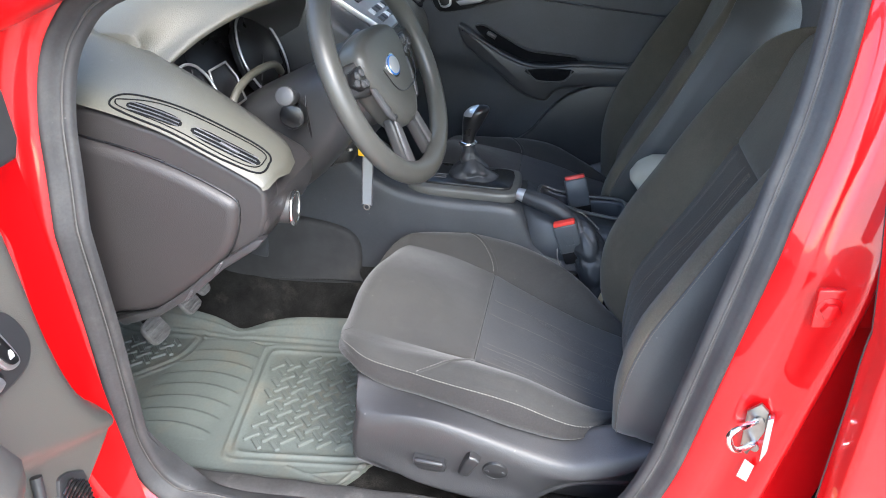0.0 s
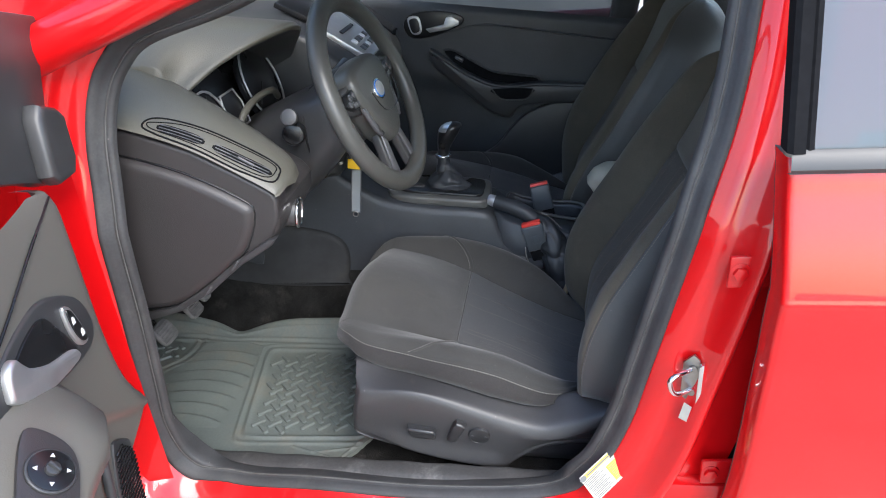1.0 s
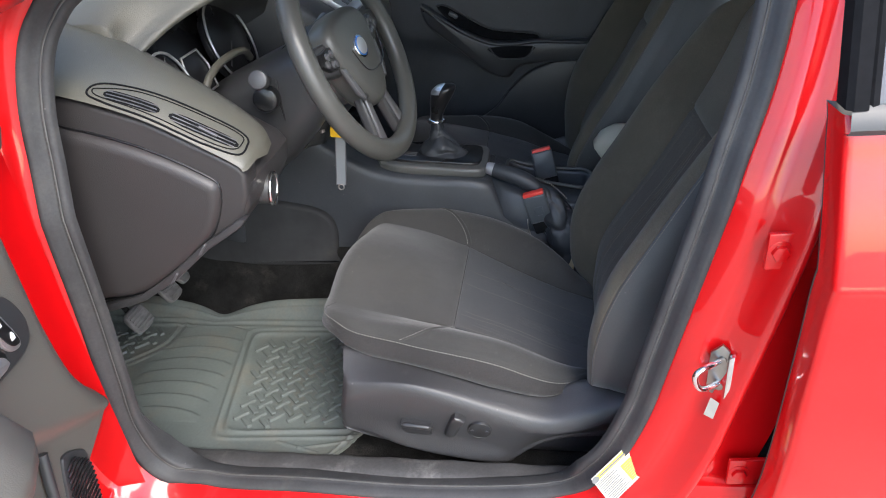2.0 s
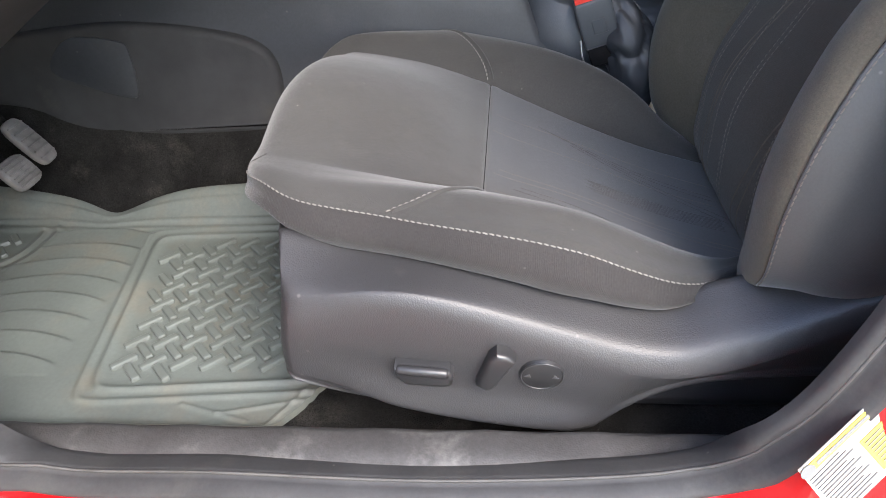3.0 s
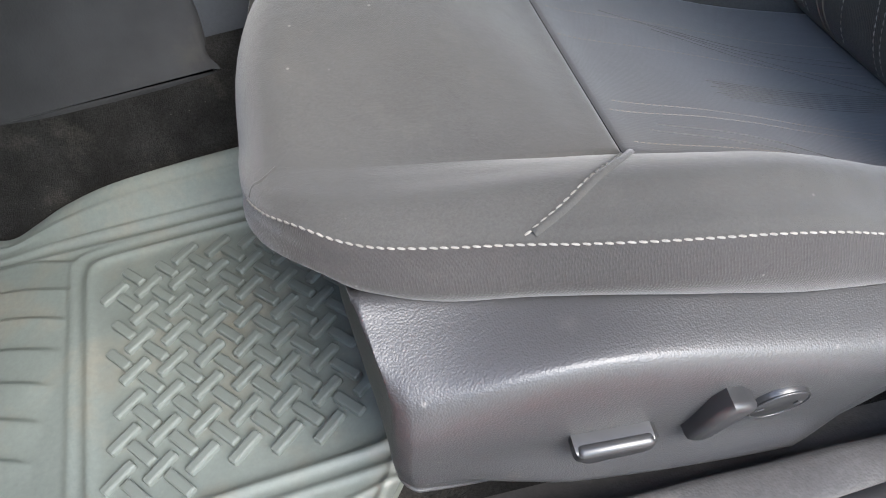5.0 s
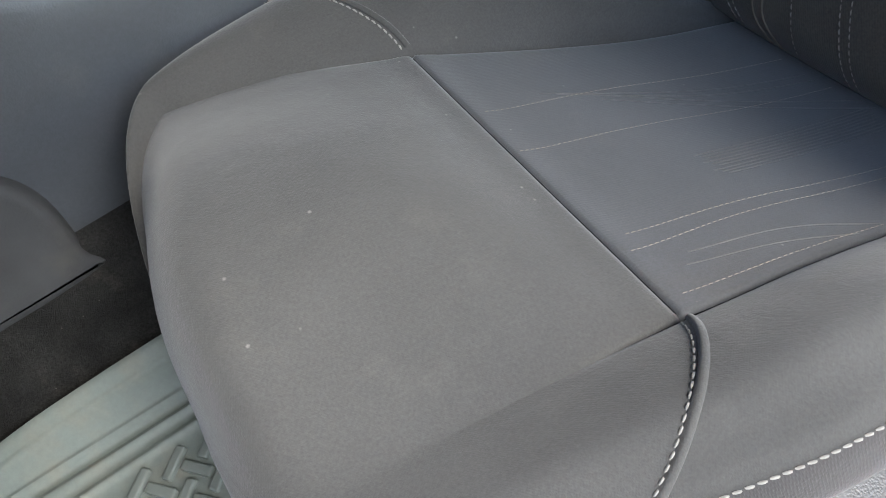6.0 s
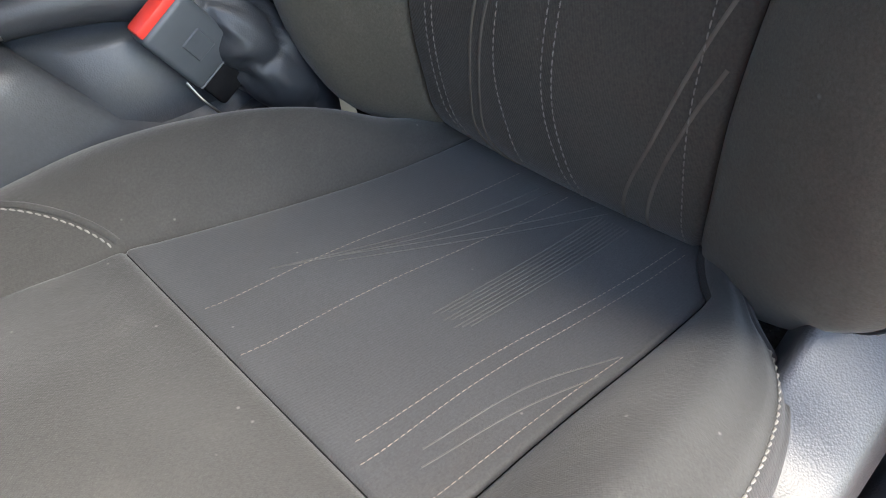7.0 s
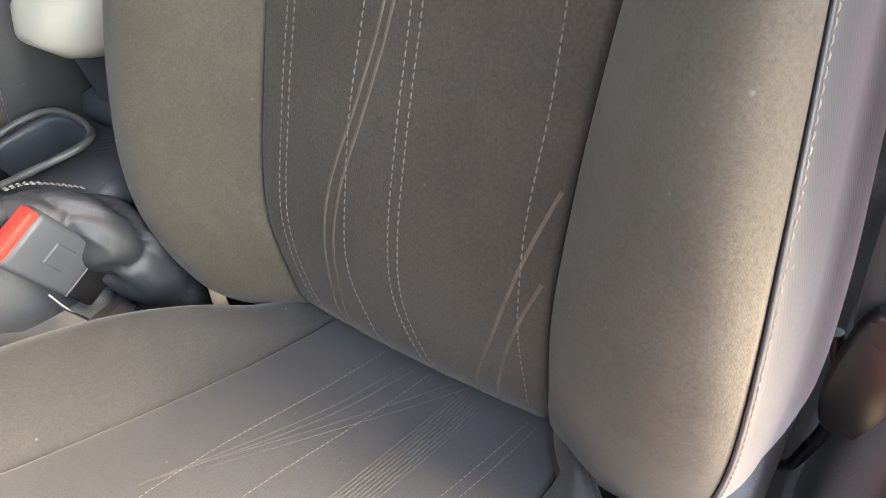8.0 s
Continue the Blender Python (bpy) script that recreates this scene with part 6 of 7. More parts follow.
for i in range(5):
    hpart("slat", rbox(0.138, 0.0035, 0.004, 0.001, 1, fv @ Matrix.Translation((0.002, -0.021 + 0.0105 * i, 0.0050)) @ Matrix.Rotation(radians(24), 4, "X")), PLASTIC, far_vent)

# steering column, stalks, wheel
WAX = Vector((math.cos(radians(21)) * math.cos(radians(-6)), math.sin(radians(-6)), math.sin(radians(21))))
HUB = Vector((-0.158, -0.360, 1.012))
col = thing("steering_column", "dark plastic steering column shroud", "steering column", at=tuple(HUB))


def col_part(name, me, mat, parent=col, label=""):
    me.transform(Matrix.Translation(-HUB))
    return part(name, me, mat, parent, label)


rings = []
for s, top, bot, hw in ((0.062, 0.050, 0.075, 0.068), (0.070, 0.056, 0.090, 0.076), (0.10, 0.060, 0.112, 0.082), (0.15, 0.062, 0.140, 0.086), (0.21, 0.060, 0.160, 0.088), (0.27, 0.058, 0.165, 0.088), (0.33, 0.05, 0.155, 0.085)):
    c = HUB - WAX * s
    ring = []
    for i in range(36):
        a = 2 * math.pi * i / 36
        ca, sa = math.cos(a), math.sin(a)
        ring.append(c + Vector((0.0, hw * math.copysign(abs(ca) ** 0.75, ca), (top if sa > 0 else bot) * math.copysign(abs(sa) ** 0.75, sa))))
    rings.append(ring)
shroud = col_part("lower_shroud", loft("lower_shroud", rings, True, (True, True), True, 50), PLASTIC)
col_part("column_gap", tube("column_gap", [HUB - WAX * 0.135 + Vector((0, 0.087 * math.cos(a), (0.061 if math.sin(a) > 0 else 0.133) * math.sin(a))) for a in (2 * math.pi * i / 40 for i in range(40))], 0.0022, 6, True), BLACK, shroud)
col_part("column_collar", tube("column_collar", smooth_path([(-0.400, -0.470, 0.955), (-0.398, -0.455, 0.990), (-0.392, -0.415, 1.010), (-0.385, -0.36, 1.016), (-0.385, -0.30, 1.008), (-0.392, -0.262, 0.985)], 6), 0.007, 8), DASH_SOFT)
stalk = col_part("indicator_stalk", tube("indicator_stalk", smooth_path([(-0.305, -0.420, 0.985), (-0.295, -0.455, 0.992), (-0.284, -0.490, 1.003), (-0.278, -0.515, 1.012)], 5), lambda t: 0.009 + 0.006 * t, 14), PLASTIC, label="black indicator stalk")
col_part("stalk_end", disc(0.0155, 0.014, 24, 0.004, along((-0.276, -0.523, 1.0145), (0.10, -0.93, 0.33))), PLASTIC, stalk)
col_part("stalk_root", disc(0.022, 0.030, 24, 0.006, along((-0.300, -0.448, 0.960), (0.1, -1, 0.1))), BLACK, stalk)
col_part("wiper_stalk", tube("wiper_stalk", smooth_path([(-0.295, -0.285, 1.0), (-0.275, -0.235, 1.015), (-0.262, -0.195, 1.025), (-0.256, -0.175, 1.03)], 5), lambda t: 0.008 + 0.006 * t, 14), PLASTIC)
for x, y, z in ((-0.262, -0.300, 0.842), (-0.300, -0.280, 0.828)):
    col_part("screw", disc(0.005, 0.006, 14, 0.001, along((x, y, z), (0.3, -0.3, -0.9))), STEEL, shroud)

wheel = thing("steering_wheel", "dark grey three-spoke steering wheel with silver trim", "steering wheel", at=tuple(HUB))
wm = along((0, 0, 0), WAX, (0, 1, 0))
rim = [wm @ Vector((0.183 * math.cos(a), 0.183 * math.sin(a), 0)) for a in (2 * math.pi * i / 72 for i in range(72))]
part("rim", tube("rim", rim, 0.0172, 18, True, 1.15), WHEEL_SKIN, wheel)
hubout = [(p.x, p.y) for p in smooth_path([(-0.090, 0.034, 0), (-0.068, 0.064, 0), (0, 0.073, 0), (0.068, 0.064, 0), (0.090, 0.034, 0), (0.078, -0.020, 0), (0.052, -0.072, 0), (0.026, -0.096, 0), (0, -0.100, 0), (-0.026, -0.096, 0), (-0.052, -0.072, 0), (-0.078, -0.020, 0)], 4, True)]
hub = part("airbag_cover", prism(hubout, 0.055, wm @ Matrix.Translation((0, 0, -0.014)), 0.018, 5), WHEEL_SKIN, wheel)
part("cover_seam", tube("cover_seam", [wm @ Vector(p) for p in smooth_path([(-0.066, 0.010, 0.0270), (-0.050, -0.026, 0.0275), (-0.022, -0.040, 0.0277), (0.022, -0.040, 0.0277), (0.050, -0.026, 0.0275), (0.066, 0.010, 0.0270)], 5)], 0.0013, 6), BLACK, hub)
part("badge_ring", disc(0.0205, 0.004, 36, 0.0015, wm @ Matrix.Diagonal((1.2, 1.0, 1, 1)) @ Matrix.Translation((0, 0.002, 0.0145))), CHROME, hub)
part("badge", disc(0.0175, 0.004, 36, 0.001, wm @ Matrix.Diagonal((1.2, 1.0, 1, 1)) @ Matrix.Translation((0, 0.002, 0.0158))), BADGE_BLUE, hub, "plain blue oval badge")
part("badge_centre", disc(0.0160, 0.003, 32, 0.001, wm @ Matrix.Diagonal((1.22, 0.94, 1, 1)) @ Matrix.Translation((0, 0.0025, 0.0172))), SILVER, hub, "pale silver badge centre")
for sx in (-1, 1):
    sp = part("spoke", prism([(sx * 0.060, 0.040), (sx * 0.120, 0.046), (sx * 0.176, 0.034), (sx * 0.177, 0.006), (sx * 0.125, -0.006), (sx * 0.066, -0.022)], 0.022, wm @ Matrix.Translation((0, 0, -0.014)), 0.006, 3), PLASTIC, wheel)
    pad = part("button_pad", prism([(sx * 0.085, 0.034), (sx * 0.128, 0.034), (sx * 0.140, 0.016), (sx * 0.118, 0.000), (sx * 0.086, -0.004)], 0.010, wm @ Matrix.Translation((0, 0, -0.001)), 0.003), BLACK, sp)
    for bx, by in ((0.098, 0.024), (0.116, 0.024), (0.126, 0.014), (0.108, 0.008), (0.096, 0.006)):
        part("button", disc(0.0062, 0.005, 14, 0.0015, wm @ Matrix.Translation((sx * bx, by, 0.005))), SATIN, sp)
    part("switch_strip", prism([(sx * 0.078, -0.010), (sx * 0.092, -0.006), (sx * 0.080, -0.056), (sx * 0.064, -0.074), (sx * 0.058, -0.070)], 0.008, wm @ Matrix.Translation((0, 0, 0.004)), 0.003), SATIN, sp, "satin silver switch strip")
    low = part("lower_spoke", prism([(sx * 0.022, -0.070), (sx * 0.050, -0.058), (sx * 0.072, -0.150), (sx * 0.058, -0.172), (sx * 0.034, -0.172)], 0.020, wm @ Matrix.Translation((0, 0, -0.016)), 0.006, 3), PLASTIC, wheel)
    part("spoke_trim", prism([(sx * 0.032, -0.082), (sx * 0.048, -0.076), (sx * 0.066, -0.150), (sx * 0.056, -0.164), (sx * 0.046, -0.164), (sx * 0.036, -0.110)], 0.012, wm @ Matrix.Translation((0, 0, -0.008)), 0.004, 3), SATIN, low, "satin silver spoke trim")
    for k in range(3):
        part("button", rbox(0.014, 0.010, 0.008, 0.002, 2, wm @ Matrix.Translation((sx * (0.062 - 0.004 * k), -0.034 - 0.018 * k, 0.002))), BLACK, low)
part("hub_back", disc(0.075, 0.07, 32, 0.015, wm @ Matrix.Translation((0, -0.005, -0.055))), PLASTIC, wheel)

# key with tag in the ignition
key = thing("ignition_key", "key with a yellow tag and clear plastic strip", "key", at=(-0.250, -0.265, 0.828))
part("key_blade", rbox(0.010, 0.030, 0.020, 0.003, 2, pose(0, -0.008, 0.008)), BLACK, key)
part("key_tag", rbox(0.028, 0.004, 0.034, 0.002, 2, pose(0.002, 0.004, -0.016, 0, 6, 0)), YELLOW, key, "yellow paper tag")
part("plastic_sleeve", rbox(0.022, 0.003, 0.120, 0.001, 1, pose(0.001, 0.007, -0.078, 0, 6, 0)), CLEAR, key, "clear plastic strip")
for sx in (-1, 1):
    part("sleeve_edge", rbox(0.0025, 0.0036, 0.120, 0.0008, 1, pose(0.001 + sx * 0.010, 0.007, -0.078, 0, 6, 0)), SATIN, key)
part("sleeve_ring", tube("sleeve_ring", [Vector((-0.006 + 0.006 * math.cos(a), 0.006, -0.142 + 0.006 * math.sin(a))) for a in (2 * math.pi * i / 16 for i in range(16))], 0.0016, 6, True), STEEL, key)

# ---- centre console ----
console = thing("centre_console", "dark plastic centre console between the seats", "console", at=(0, 0, 0.45))
ci = Matrix.Translation((0, 0, -0.45))


def cpart(name, me, mat, parent=console, label=""):
    me.transform(ci)
    return part(name, me, mat, parent, label)


TOP = ((-0.50, 0.86), (-0.42, 0.800), (-0.346, 0.735), (-0.289, 0.692), (-0.229, 0.660), (-0.122, 0.640), (0.026, 0.628), (0.10, 0.596), (0.165, 0.578), (0.228, 0.572), (0.45, 0.57), (0.62, 0.56))
rows = []
for i in range(60):
    x = -1.00 + 1.62 * i / 59
    zt = curve1(TOP, x) - 0.075 * max(0.0, min(1.0, (x - 0.055) / 0.02)) * max(0.0, min(1.0, (0.305 - x) / 0.02))
    low = curve1(((-1.0, 0.44), (-0.4, 0.45), (-0.2, 0.45), (0.0, 0.43), (0.62, 0.40)), x)
    w = curve1(((-1.0, 0.106), (-0.5, 0.106), (-0.3, 0.103), (0.0, 0.098), (0.3, 0.100), (0.62, 0.10)), x)
    half = [(w + 0.012, low), (w + 0.010, lerp(low, zt, 0.35)), (w + 0.004, lerp(low, zt, 0.75)), (w + 0.002, zt - 0.022), (w - 0.001, zt - 0.010), (w - 0.008, zt - 0.002), (w - 0.020, zt)]
    rows.append([Vector((x, -y, z)) for y, z in half] + [Vector((x, 0, zt + 0.001))] + [Vector((x, y, z)) for y, z in reversed(half)])
cpart("console_body", loft("console_body", rows, False), PANEL)
# gear lever surround
sur = [(p.x, p.y) for p in smooth_path([(-0.215, -0.070, 0), (-0.08, -0.082, 0), (0.015, -0.080, 0), (0.034, -0.050, 0), (0.036, 0.0, 0), (0.034, 0.050, 0), (0.015, 0.080, 0), (-0.08, 0.082, 0), (-0.215, 0.070, 0)], 4, True)]
sm_ = along((0, 0, 0.640), (0.07, 0, 1), (1, 0, 0))
trim = cpart("gear_surround", prism(sur, 0.024, sm_, 0.007, 3), SURROUND, label="smooth satin grey gear lever surround")
inn = [(x * 0.86 - 0.012, y * 0.74) for x, y in sur]
cpart("gaiter_plate", prism(inn, 0.010, sm_ @ Matrix.Translation((0, 0, 0.013)), 0.002), BLACK, trim)
for i in range(3):
    cpart("plate_line", rbox(0.06, 0.002, 0.002, 0.0006, 1, sm_ @ Matrix.Translation((-0.165, -0.035 + 0.010 * i, 0.019))), SATIN, trim)
cpart("socket_lid", disc(0.017, 0.016, 24, 0.003, along((-0.215, -0.050, 0.677), (0.3, 0, 0.95))), CHROME, trim)

lever = thing("gear_lever", "black gear lever with a chrome-topped knob and leather gaiter", "gear lever", at=(-0.085, 0, 0.65))
li = Matrix.Translation((0.085, 0, -0.65))


def lpart(name, me, mat, parent=lever, label=""):
    me.transform(li)
    return part(name, me, mat, parent, label)


rings = []
for k in range(40):
    t = k / 39
    z = lerp(0.652, 0.738, t)
    cx = lerp(-0.072, -0.086, t ** 0.7)
    rx = lerp(0.068, 0.0150, min(1, t * 1.25) ** 0.75)
    ry = lerp(0.052, 0.0150, min(1, t * 1.25) ** 0.75)
    ring = []
    for i in range(48):
        a = 2 * math.pi * i / 48
        crease = abs(math.sin(t * 7 + 1.5 * math.sin(a + 0.5) + 0.9 * math.sin(2 * a))) ** 0.7
        fold = 1 + (0.42 * (crease - 0.65) * min(1, 4 * t) + 0.16 * (abs(math.sin(2 * a + t * 5 + math.sin(a))) - 0.6) + 0.04 * math.sin(9 * a - t * 14)) * (1 - t) ** 0.5 * min(1, 5 * t)
        ring.append(Vector((cx + rx * fold * math.cos(a), ry * fold * math.sin(a), z)))
    rings.append(ring)
lpart("gaiter", loft("gaiter", rings, True, (False, True)), LEATHER, label="creased black leather gaiter")
lpart("collar", tube("collar", [Vector((-0.086 + 0.0165 * math.cos(a), 0.0165 * math.sin(a), 0.742)) for a in (2 * math.pi * i / 28 for i in range(28))], 0.005, 8, True), CHROME)
rings = []
for k in range(22):
    t = k / 21
    z = lerp(0.742, 0.829, t)
    r = curve1(((0, 0.0125), (0.2, 0.0140), (0.45, 0.0195), (0.75, 0.0245), (0.9, 0.0225), (0.97, 0.014), (1.0, 0.003)), t)
    c = lerp(-0.086, -0.058, t**1.4)
    rings.append([Vector((c + 1.12 * r * math.cos(a), r * math.sin(a), z + 0.10 * r * math.cos(a))) for a in (2 * math.pi * i / 28 for i in range(28))])
kn = lpart("knob", loft("knob", rings, True, (True, True)), BLACK)
lpart("knob_cap", loft("knob_cap", [[p + (p - Vector((-0.062, 0, 0.79))).normalized() * 0.0010 for p in r[8:21]] for r in rings[16:22]], False), SILVER, kn, "silver knob cap")

# tray, cup holders, armrest
edge_ = smooth_path([(0.080, 0.030, 0.604), (0.12, 0.016, 0.591), (0.167, 0.001, 0.582), (0.22, -0.017, 0.579), (0.254, -0.026, 0.578), (0.273, -0.012, 0.578), (0.281, 0.034, 0.578), (0.274, 0.074, 0.578), (0.246, 0.088, 0.579), (0.195, 0.092, 0.580), (0.12, 0.093, 0.591), (0.080, 0.088, 0.604)], 4, True)
tray = cpart("tray_rim", tube("tray_rim", [p + Vector((0, 0, 0.003)) for p in edge_], 0.0040, 8, True), SURROUND, label="satin tray rim")
mid_ = Vector((0.18, 0.036, 0.58))
walls = []
for p in list(edge_) + [edge_[0]]:
    d = p - mid_
    k = min((0.112 if d.x > 0 else 0.135) / max(1e-4, abs(d.x)), (0.060 if d.y > 0 else 0.132) / max(1e-4, abs(d.y)))
    o = mid_ + d * k
    zo = curve1(TOP, o.x)
    q = mid_ + d * 0.95
    walls.append([Vector((o.x, o.y, zo - 0.085)), Vector((o.x, o.y, zo - 0.006)), Vector((o.x, o.y, zo)).lerp(p, 0.08), p.copy(), Vector((q.x, q.y, p.z - 0.010)), Vector((q.x, q.y, p.z - 0.058))])
cpart("tray_wall", loft("tray_wall", walls, False), PANEL, tray)
cpart("tray_floor", rbox(0.20, 0.115, 0.006, 0.002, 1, pose(0.180, 0.036, 0.530, 0, 6, -4)), BLACK, tray)
for x in (0.125, 0.215):
    cpart("cup_holder", tube("cup_holder", [Vector((x + 0.036 * math.cos(a), 0.038 + 0.036 * math.sin(a), 0.552 - 0.10 * (x + 0.036 * math.cos(a) - 0.125))) for a in (2 * math.pi * i / 30 for i in range(30))], 0.003, 6, True), PLASTIC, tray)
rest = []
for i in range(20):
    t = i / 19
    x = 0.280 + 0.30 * t
    r = min(1, (t / 0.16)) ** 0.5 if t < 0.16 else 1
    hw, hh = 0.060 * (0.35 + 0.65 * r), 0.042 * (0.15 + 0.85 * r)
    rest.append([Vector((x, 0.012 + hw * math.copysign(abs(math.cos(a)) ** 0.7, math.cos(a)), 0.673 + hh * math.copysign(abs(math.sin(a)) ** 0.7, math.sin(a)))) for a in (2 * math.pi * k / 28 for k in range(28))])
ar = cpart("armrest", loft("armrest", rest, True, (True, True)), CREAM, label="cream vinyl armrest pad")
cpart("armrest_base", rbox(0.30, 0.10, 0.09, 0.012, 2, pose(0.47, 0.012, 0.595)), PLASTIC, ar)

brake = thing("handbrake", "black handbrake lever with a silver button and leather gaiter", "handbrake", at=(0.2, -0.05, 0.58))
bi = Matrix.Translation((-0.2, 0.05, -0.58))


def bpart(name, me, mat, parent=brake, label=""):
    me.transform(bi)
    return part(name, me, mat, parent, label)


bpart("grip", tube("grip", smooth_path([(0.050, -0.062, 0.642), (0.085, -0.070, 0.634), (0.120, -0.077, 0.621), (0.145, -0.082, 0.606), (0.160, -0.085, 0.596)], 6), lambda t: 0.0165 + 0.003 * math.sin(math.pi * t), 16), LEATHER)
bpart("button", tube("button", smooth_path([(0.034, -0.058, 0.645), (0.042, -0.060, 0.644), (0.054, -0.063, 0.641)], 4), lambda t: 0.0130 + 0.003 * t, 14), SILVER, label="silver release button")
rings = []
path = smooth_path([(0.138, -0.080, 0.608), (0.166, -0.092, 0.592), (0.190, -0.106, 0.562), (0.204, -0.116, 0.520), (0.214, -0.119, 0.470), (0.222, -0.117, 0.410)], 22)
for k, p in enumerate(path):
    d = (path[min(k + 1, len(path) - 1)] - path[max(k - 1, 0)]).normalized()
    s = d.cross(Vector((0, 1, 0))).normalized()
    e = s.cross(d).normalized()
    t = k / (len(path) - 1)
    r = lerp(0.015, 0.033, min(1, t * 2.0))
    ring = []
    for i in range(48):
        a = 2 * math.pi * i / 48
        warp = noise.noise(Vector((3 * math.cos(a), 3 * math.sin(a), 5 * t)))
        ridge = abs(math.sin(t * 13 + 1.5 * math.sin(a + 0.8) + 0.5 * math.sin(2 * a + 1.0) + 1.1 * warp))
        fold = 1 + (0.26 * (ridge ** 0.6 - 0.65) + 0.03 * abs(math.sin(31 * t + 2.2 * math.sin(a) + 2 * warp)) + 0.12 * warp) * min(1, t * 3)
        ring.append(p + s * r * fold * math.cos(a) + e * r * 0.85 * fold * math.sin(a))
    rings.append(ring)
bpart("gaiter", loft("gaiter", rings, True, (True, True)), LEATHER, label="creased black leather gaiter")
for off in (0.0, 0.004):
    hem = smooth_path([(0.166, -0.068 + off, 0.612), (0.182, -0.074 + off, 0.608), (0.200, -0.080 + off, 0.594), (0.218, -0.080 + off, 0.574)], 8)
    bpart("hem_stitching", stitches("hem_stitching", hem, [Vector((0.2, -0.5, 0.85))] * len(hem), 0.0036, 0.0016, 0.0010, 0.0008), THREAD, label="pale zigzag hem stitching")


def buckle(name, at, lean, mirror):
    th = thing(name, "black seat belt buckle with a red release button", "seat belt buckle", "seat belt buckles", at=at)
    m = pose(0, 0, 0, lean[0], lean[1], lean[2])
    body_ = part("casing", rbox(0.052, 0.024, 0.070, 0.005, 3, m @ Matrix.Translation((0, 0, -0.036))), CASING, th)
    part("casing_mark", rbox(0.020, 0.0262 if not mirror else 0.0235, 0.022, 0.001, 1, m @ Matrix.Translation((0.002, 0, -0.040))), CASING, body_)
    part("release_button", rbox(0.047, 0.017, 0.012, 0.003, 2, m @ Matrix.Translation((0, -0.001 if not mirror else 0.001, 0.0))), BUCKLE_RED, body_, "red release button")
    part("lower_sleeve", rbox(0.050, 0.0235, 0.030, 0.004, 2, m @ Matrix.Translation((0.001, 0, -0.085))), SHADE_AND_BLACK, th)
    part("sleeve_edge", rbox(0.050, 0.0252, 0.0014, 0.0005, 1, m @ Matrix.Translation((0, 0, -0.069))), SATIN, th)
    part("stalk", tube("stalk", [m @ Vector((0.004, 0, -0.10)), m @ Vector((0.02, 0.005 if not mirror else -0.005, -0.19))], 0.010, 10, False, 1.6), BLACK, th)
    return th


buckle("driver_buckle", (0.1405, -0.118, 0.606), (6, -17.5, -4), False)
buckle("passenger_buckle", (0.158, 0.086, 0.632), (-8, -12, 6), True)
tagged(part("seat_bracket", prism([(-0.009, -0.020), (0.006, -0.022), (0.010, 0.018), (0.000, 0.022)], 0.004, along((0.228, -0.176, 0.462), (-0.5, -0.75, 0.45), (0.6, -0.3, 0)), 0.0012), BRACKET), "brass-coloured metal bracket beside the seat", "bracket")
wire = tagged(part("buckle_wire", tube("buckle_wire", smooth_path([(0.128, -0.128, 0.548), (0.130, -0.135, 0.530), (0.135, -0.137, 0.515), (0.138, -0.135, 0.500)], 5), 0.0012, 6), STEEL), "thin steel wire below the buckle", "wire")

# belt beside the driver's seat, its tongue and the lead of the seat motor
belt_ = thing("seat_belt", "black woven seat belt down the pillar with its tongue", "seat belt", at=(0.345, -0.70, 0.30))
run = smooth_path([(0.085, 0.030, 0.78), (0.045, 0.024, 0.56), (0.006, 0.016, 0.31), (0.0, 0.008, 0.24), (-0.002, 0.001, 0.16), (0.0, -0.008, 0.08), (0.004, -0.012, 0.03)], 6)
strap = [[p + Vector((0.006 * (s - 0.5), 0.022 * (s - 0.5) * 2 * 0.55, 0.006 * (s - 0.5))) for s in (0, 0.25, 0.5, 0.75, 1.0)] for p in run]
part("strap", loft("strap", [r + [p + Vector((0.0022, 0, 0)) for p in reversed(r)] for r in strap], True, (True, True)), SIDE_CLOTH, belt_)
part("tongue", prism([(p.x, p.y) for p in smooth_path([(-0.016, -0.052, 0), (-0.021, 0.0, 0), (-0.017, 0.048, 0), (0.0, 0.056, 0), (0.017, 0.048, 0), (0.021, 0.0, 0), (0.013, -0.052, 0), (0.0, -0.058, 0)], 4, True)], 0.012, along((-0.007, 0.008, 0.245), (-1, 0.0, 0.05), (0, 1, 0)), 0.004, 3), BLACK, belt_)
part("anchor_plate", rbox(0.014, 0.036, 0.06, 0.004, 2, pose(0.006, -0.012, 0.04, 0, 6, 0)), BLACK, belt_)
lead = tagged(part("seat_lead", tube("seat_lead", smooth_path([(0.352, -0.668, 0.560), (0.346, -0.677, 0.530), (0.345, -0.683, 0.498), (0.345, -0.681, 0.465), (0.345, -0.677, 0.440), (0.346, -0.670, 0.405), (0.350, -0.660, 0.385)], 6), 0.0048, 8), BLACK), "black cable lead hanging behind the driver's seat", "cable")

# ---- footwell ----
panel = thing("footwell_panel", "dark felt panel on the console's footwell side", "trim panel", at=(-0.48, -0.13, 0.435))
outl = [(p.x, p.y) for p in smooth_path([(-0.42, 0.13, 0), (-0.25, 0.155, 0), (-0.08, 0.165, 0), (0.06, 0.148, 0), (0.13, 0.125, 0), (0.155, 0.085, 0), (0.150, 0.02, 0), (0.135, -0.012, 0), (-0.15, -0.012, 0), (-0.27, 0.035, 0), (-0.42, 0.06, 0)], 5, True)]
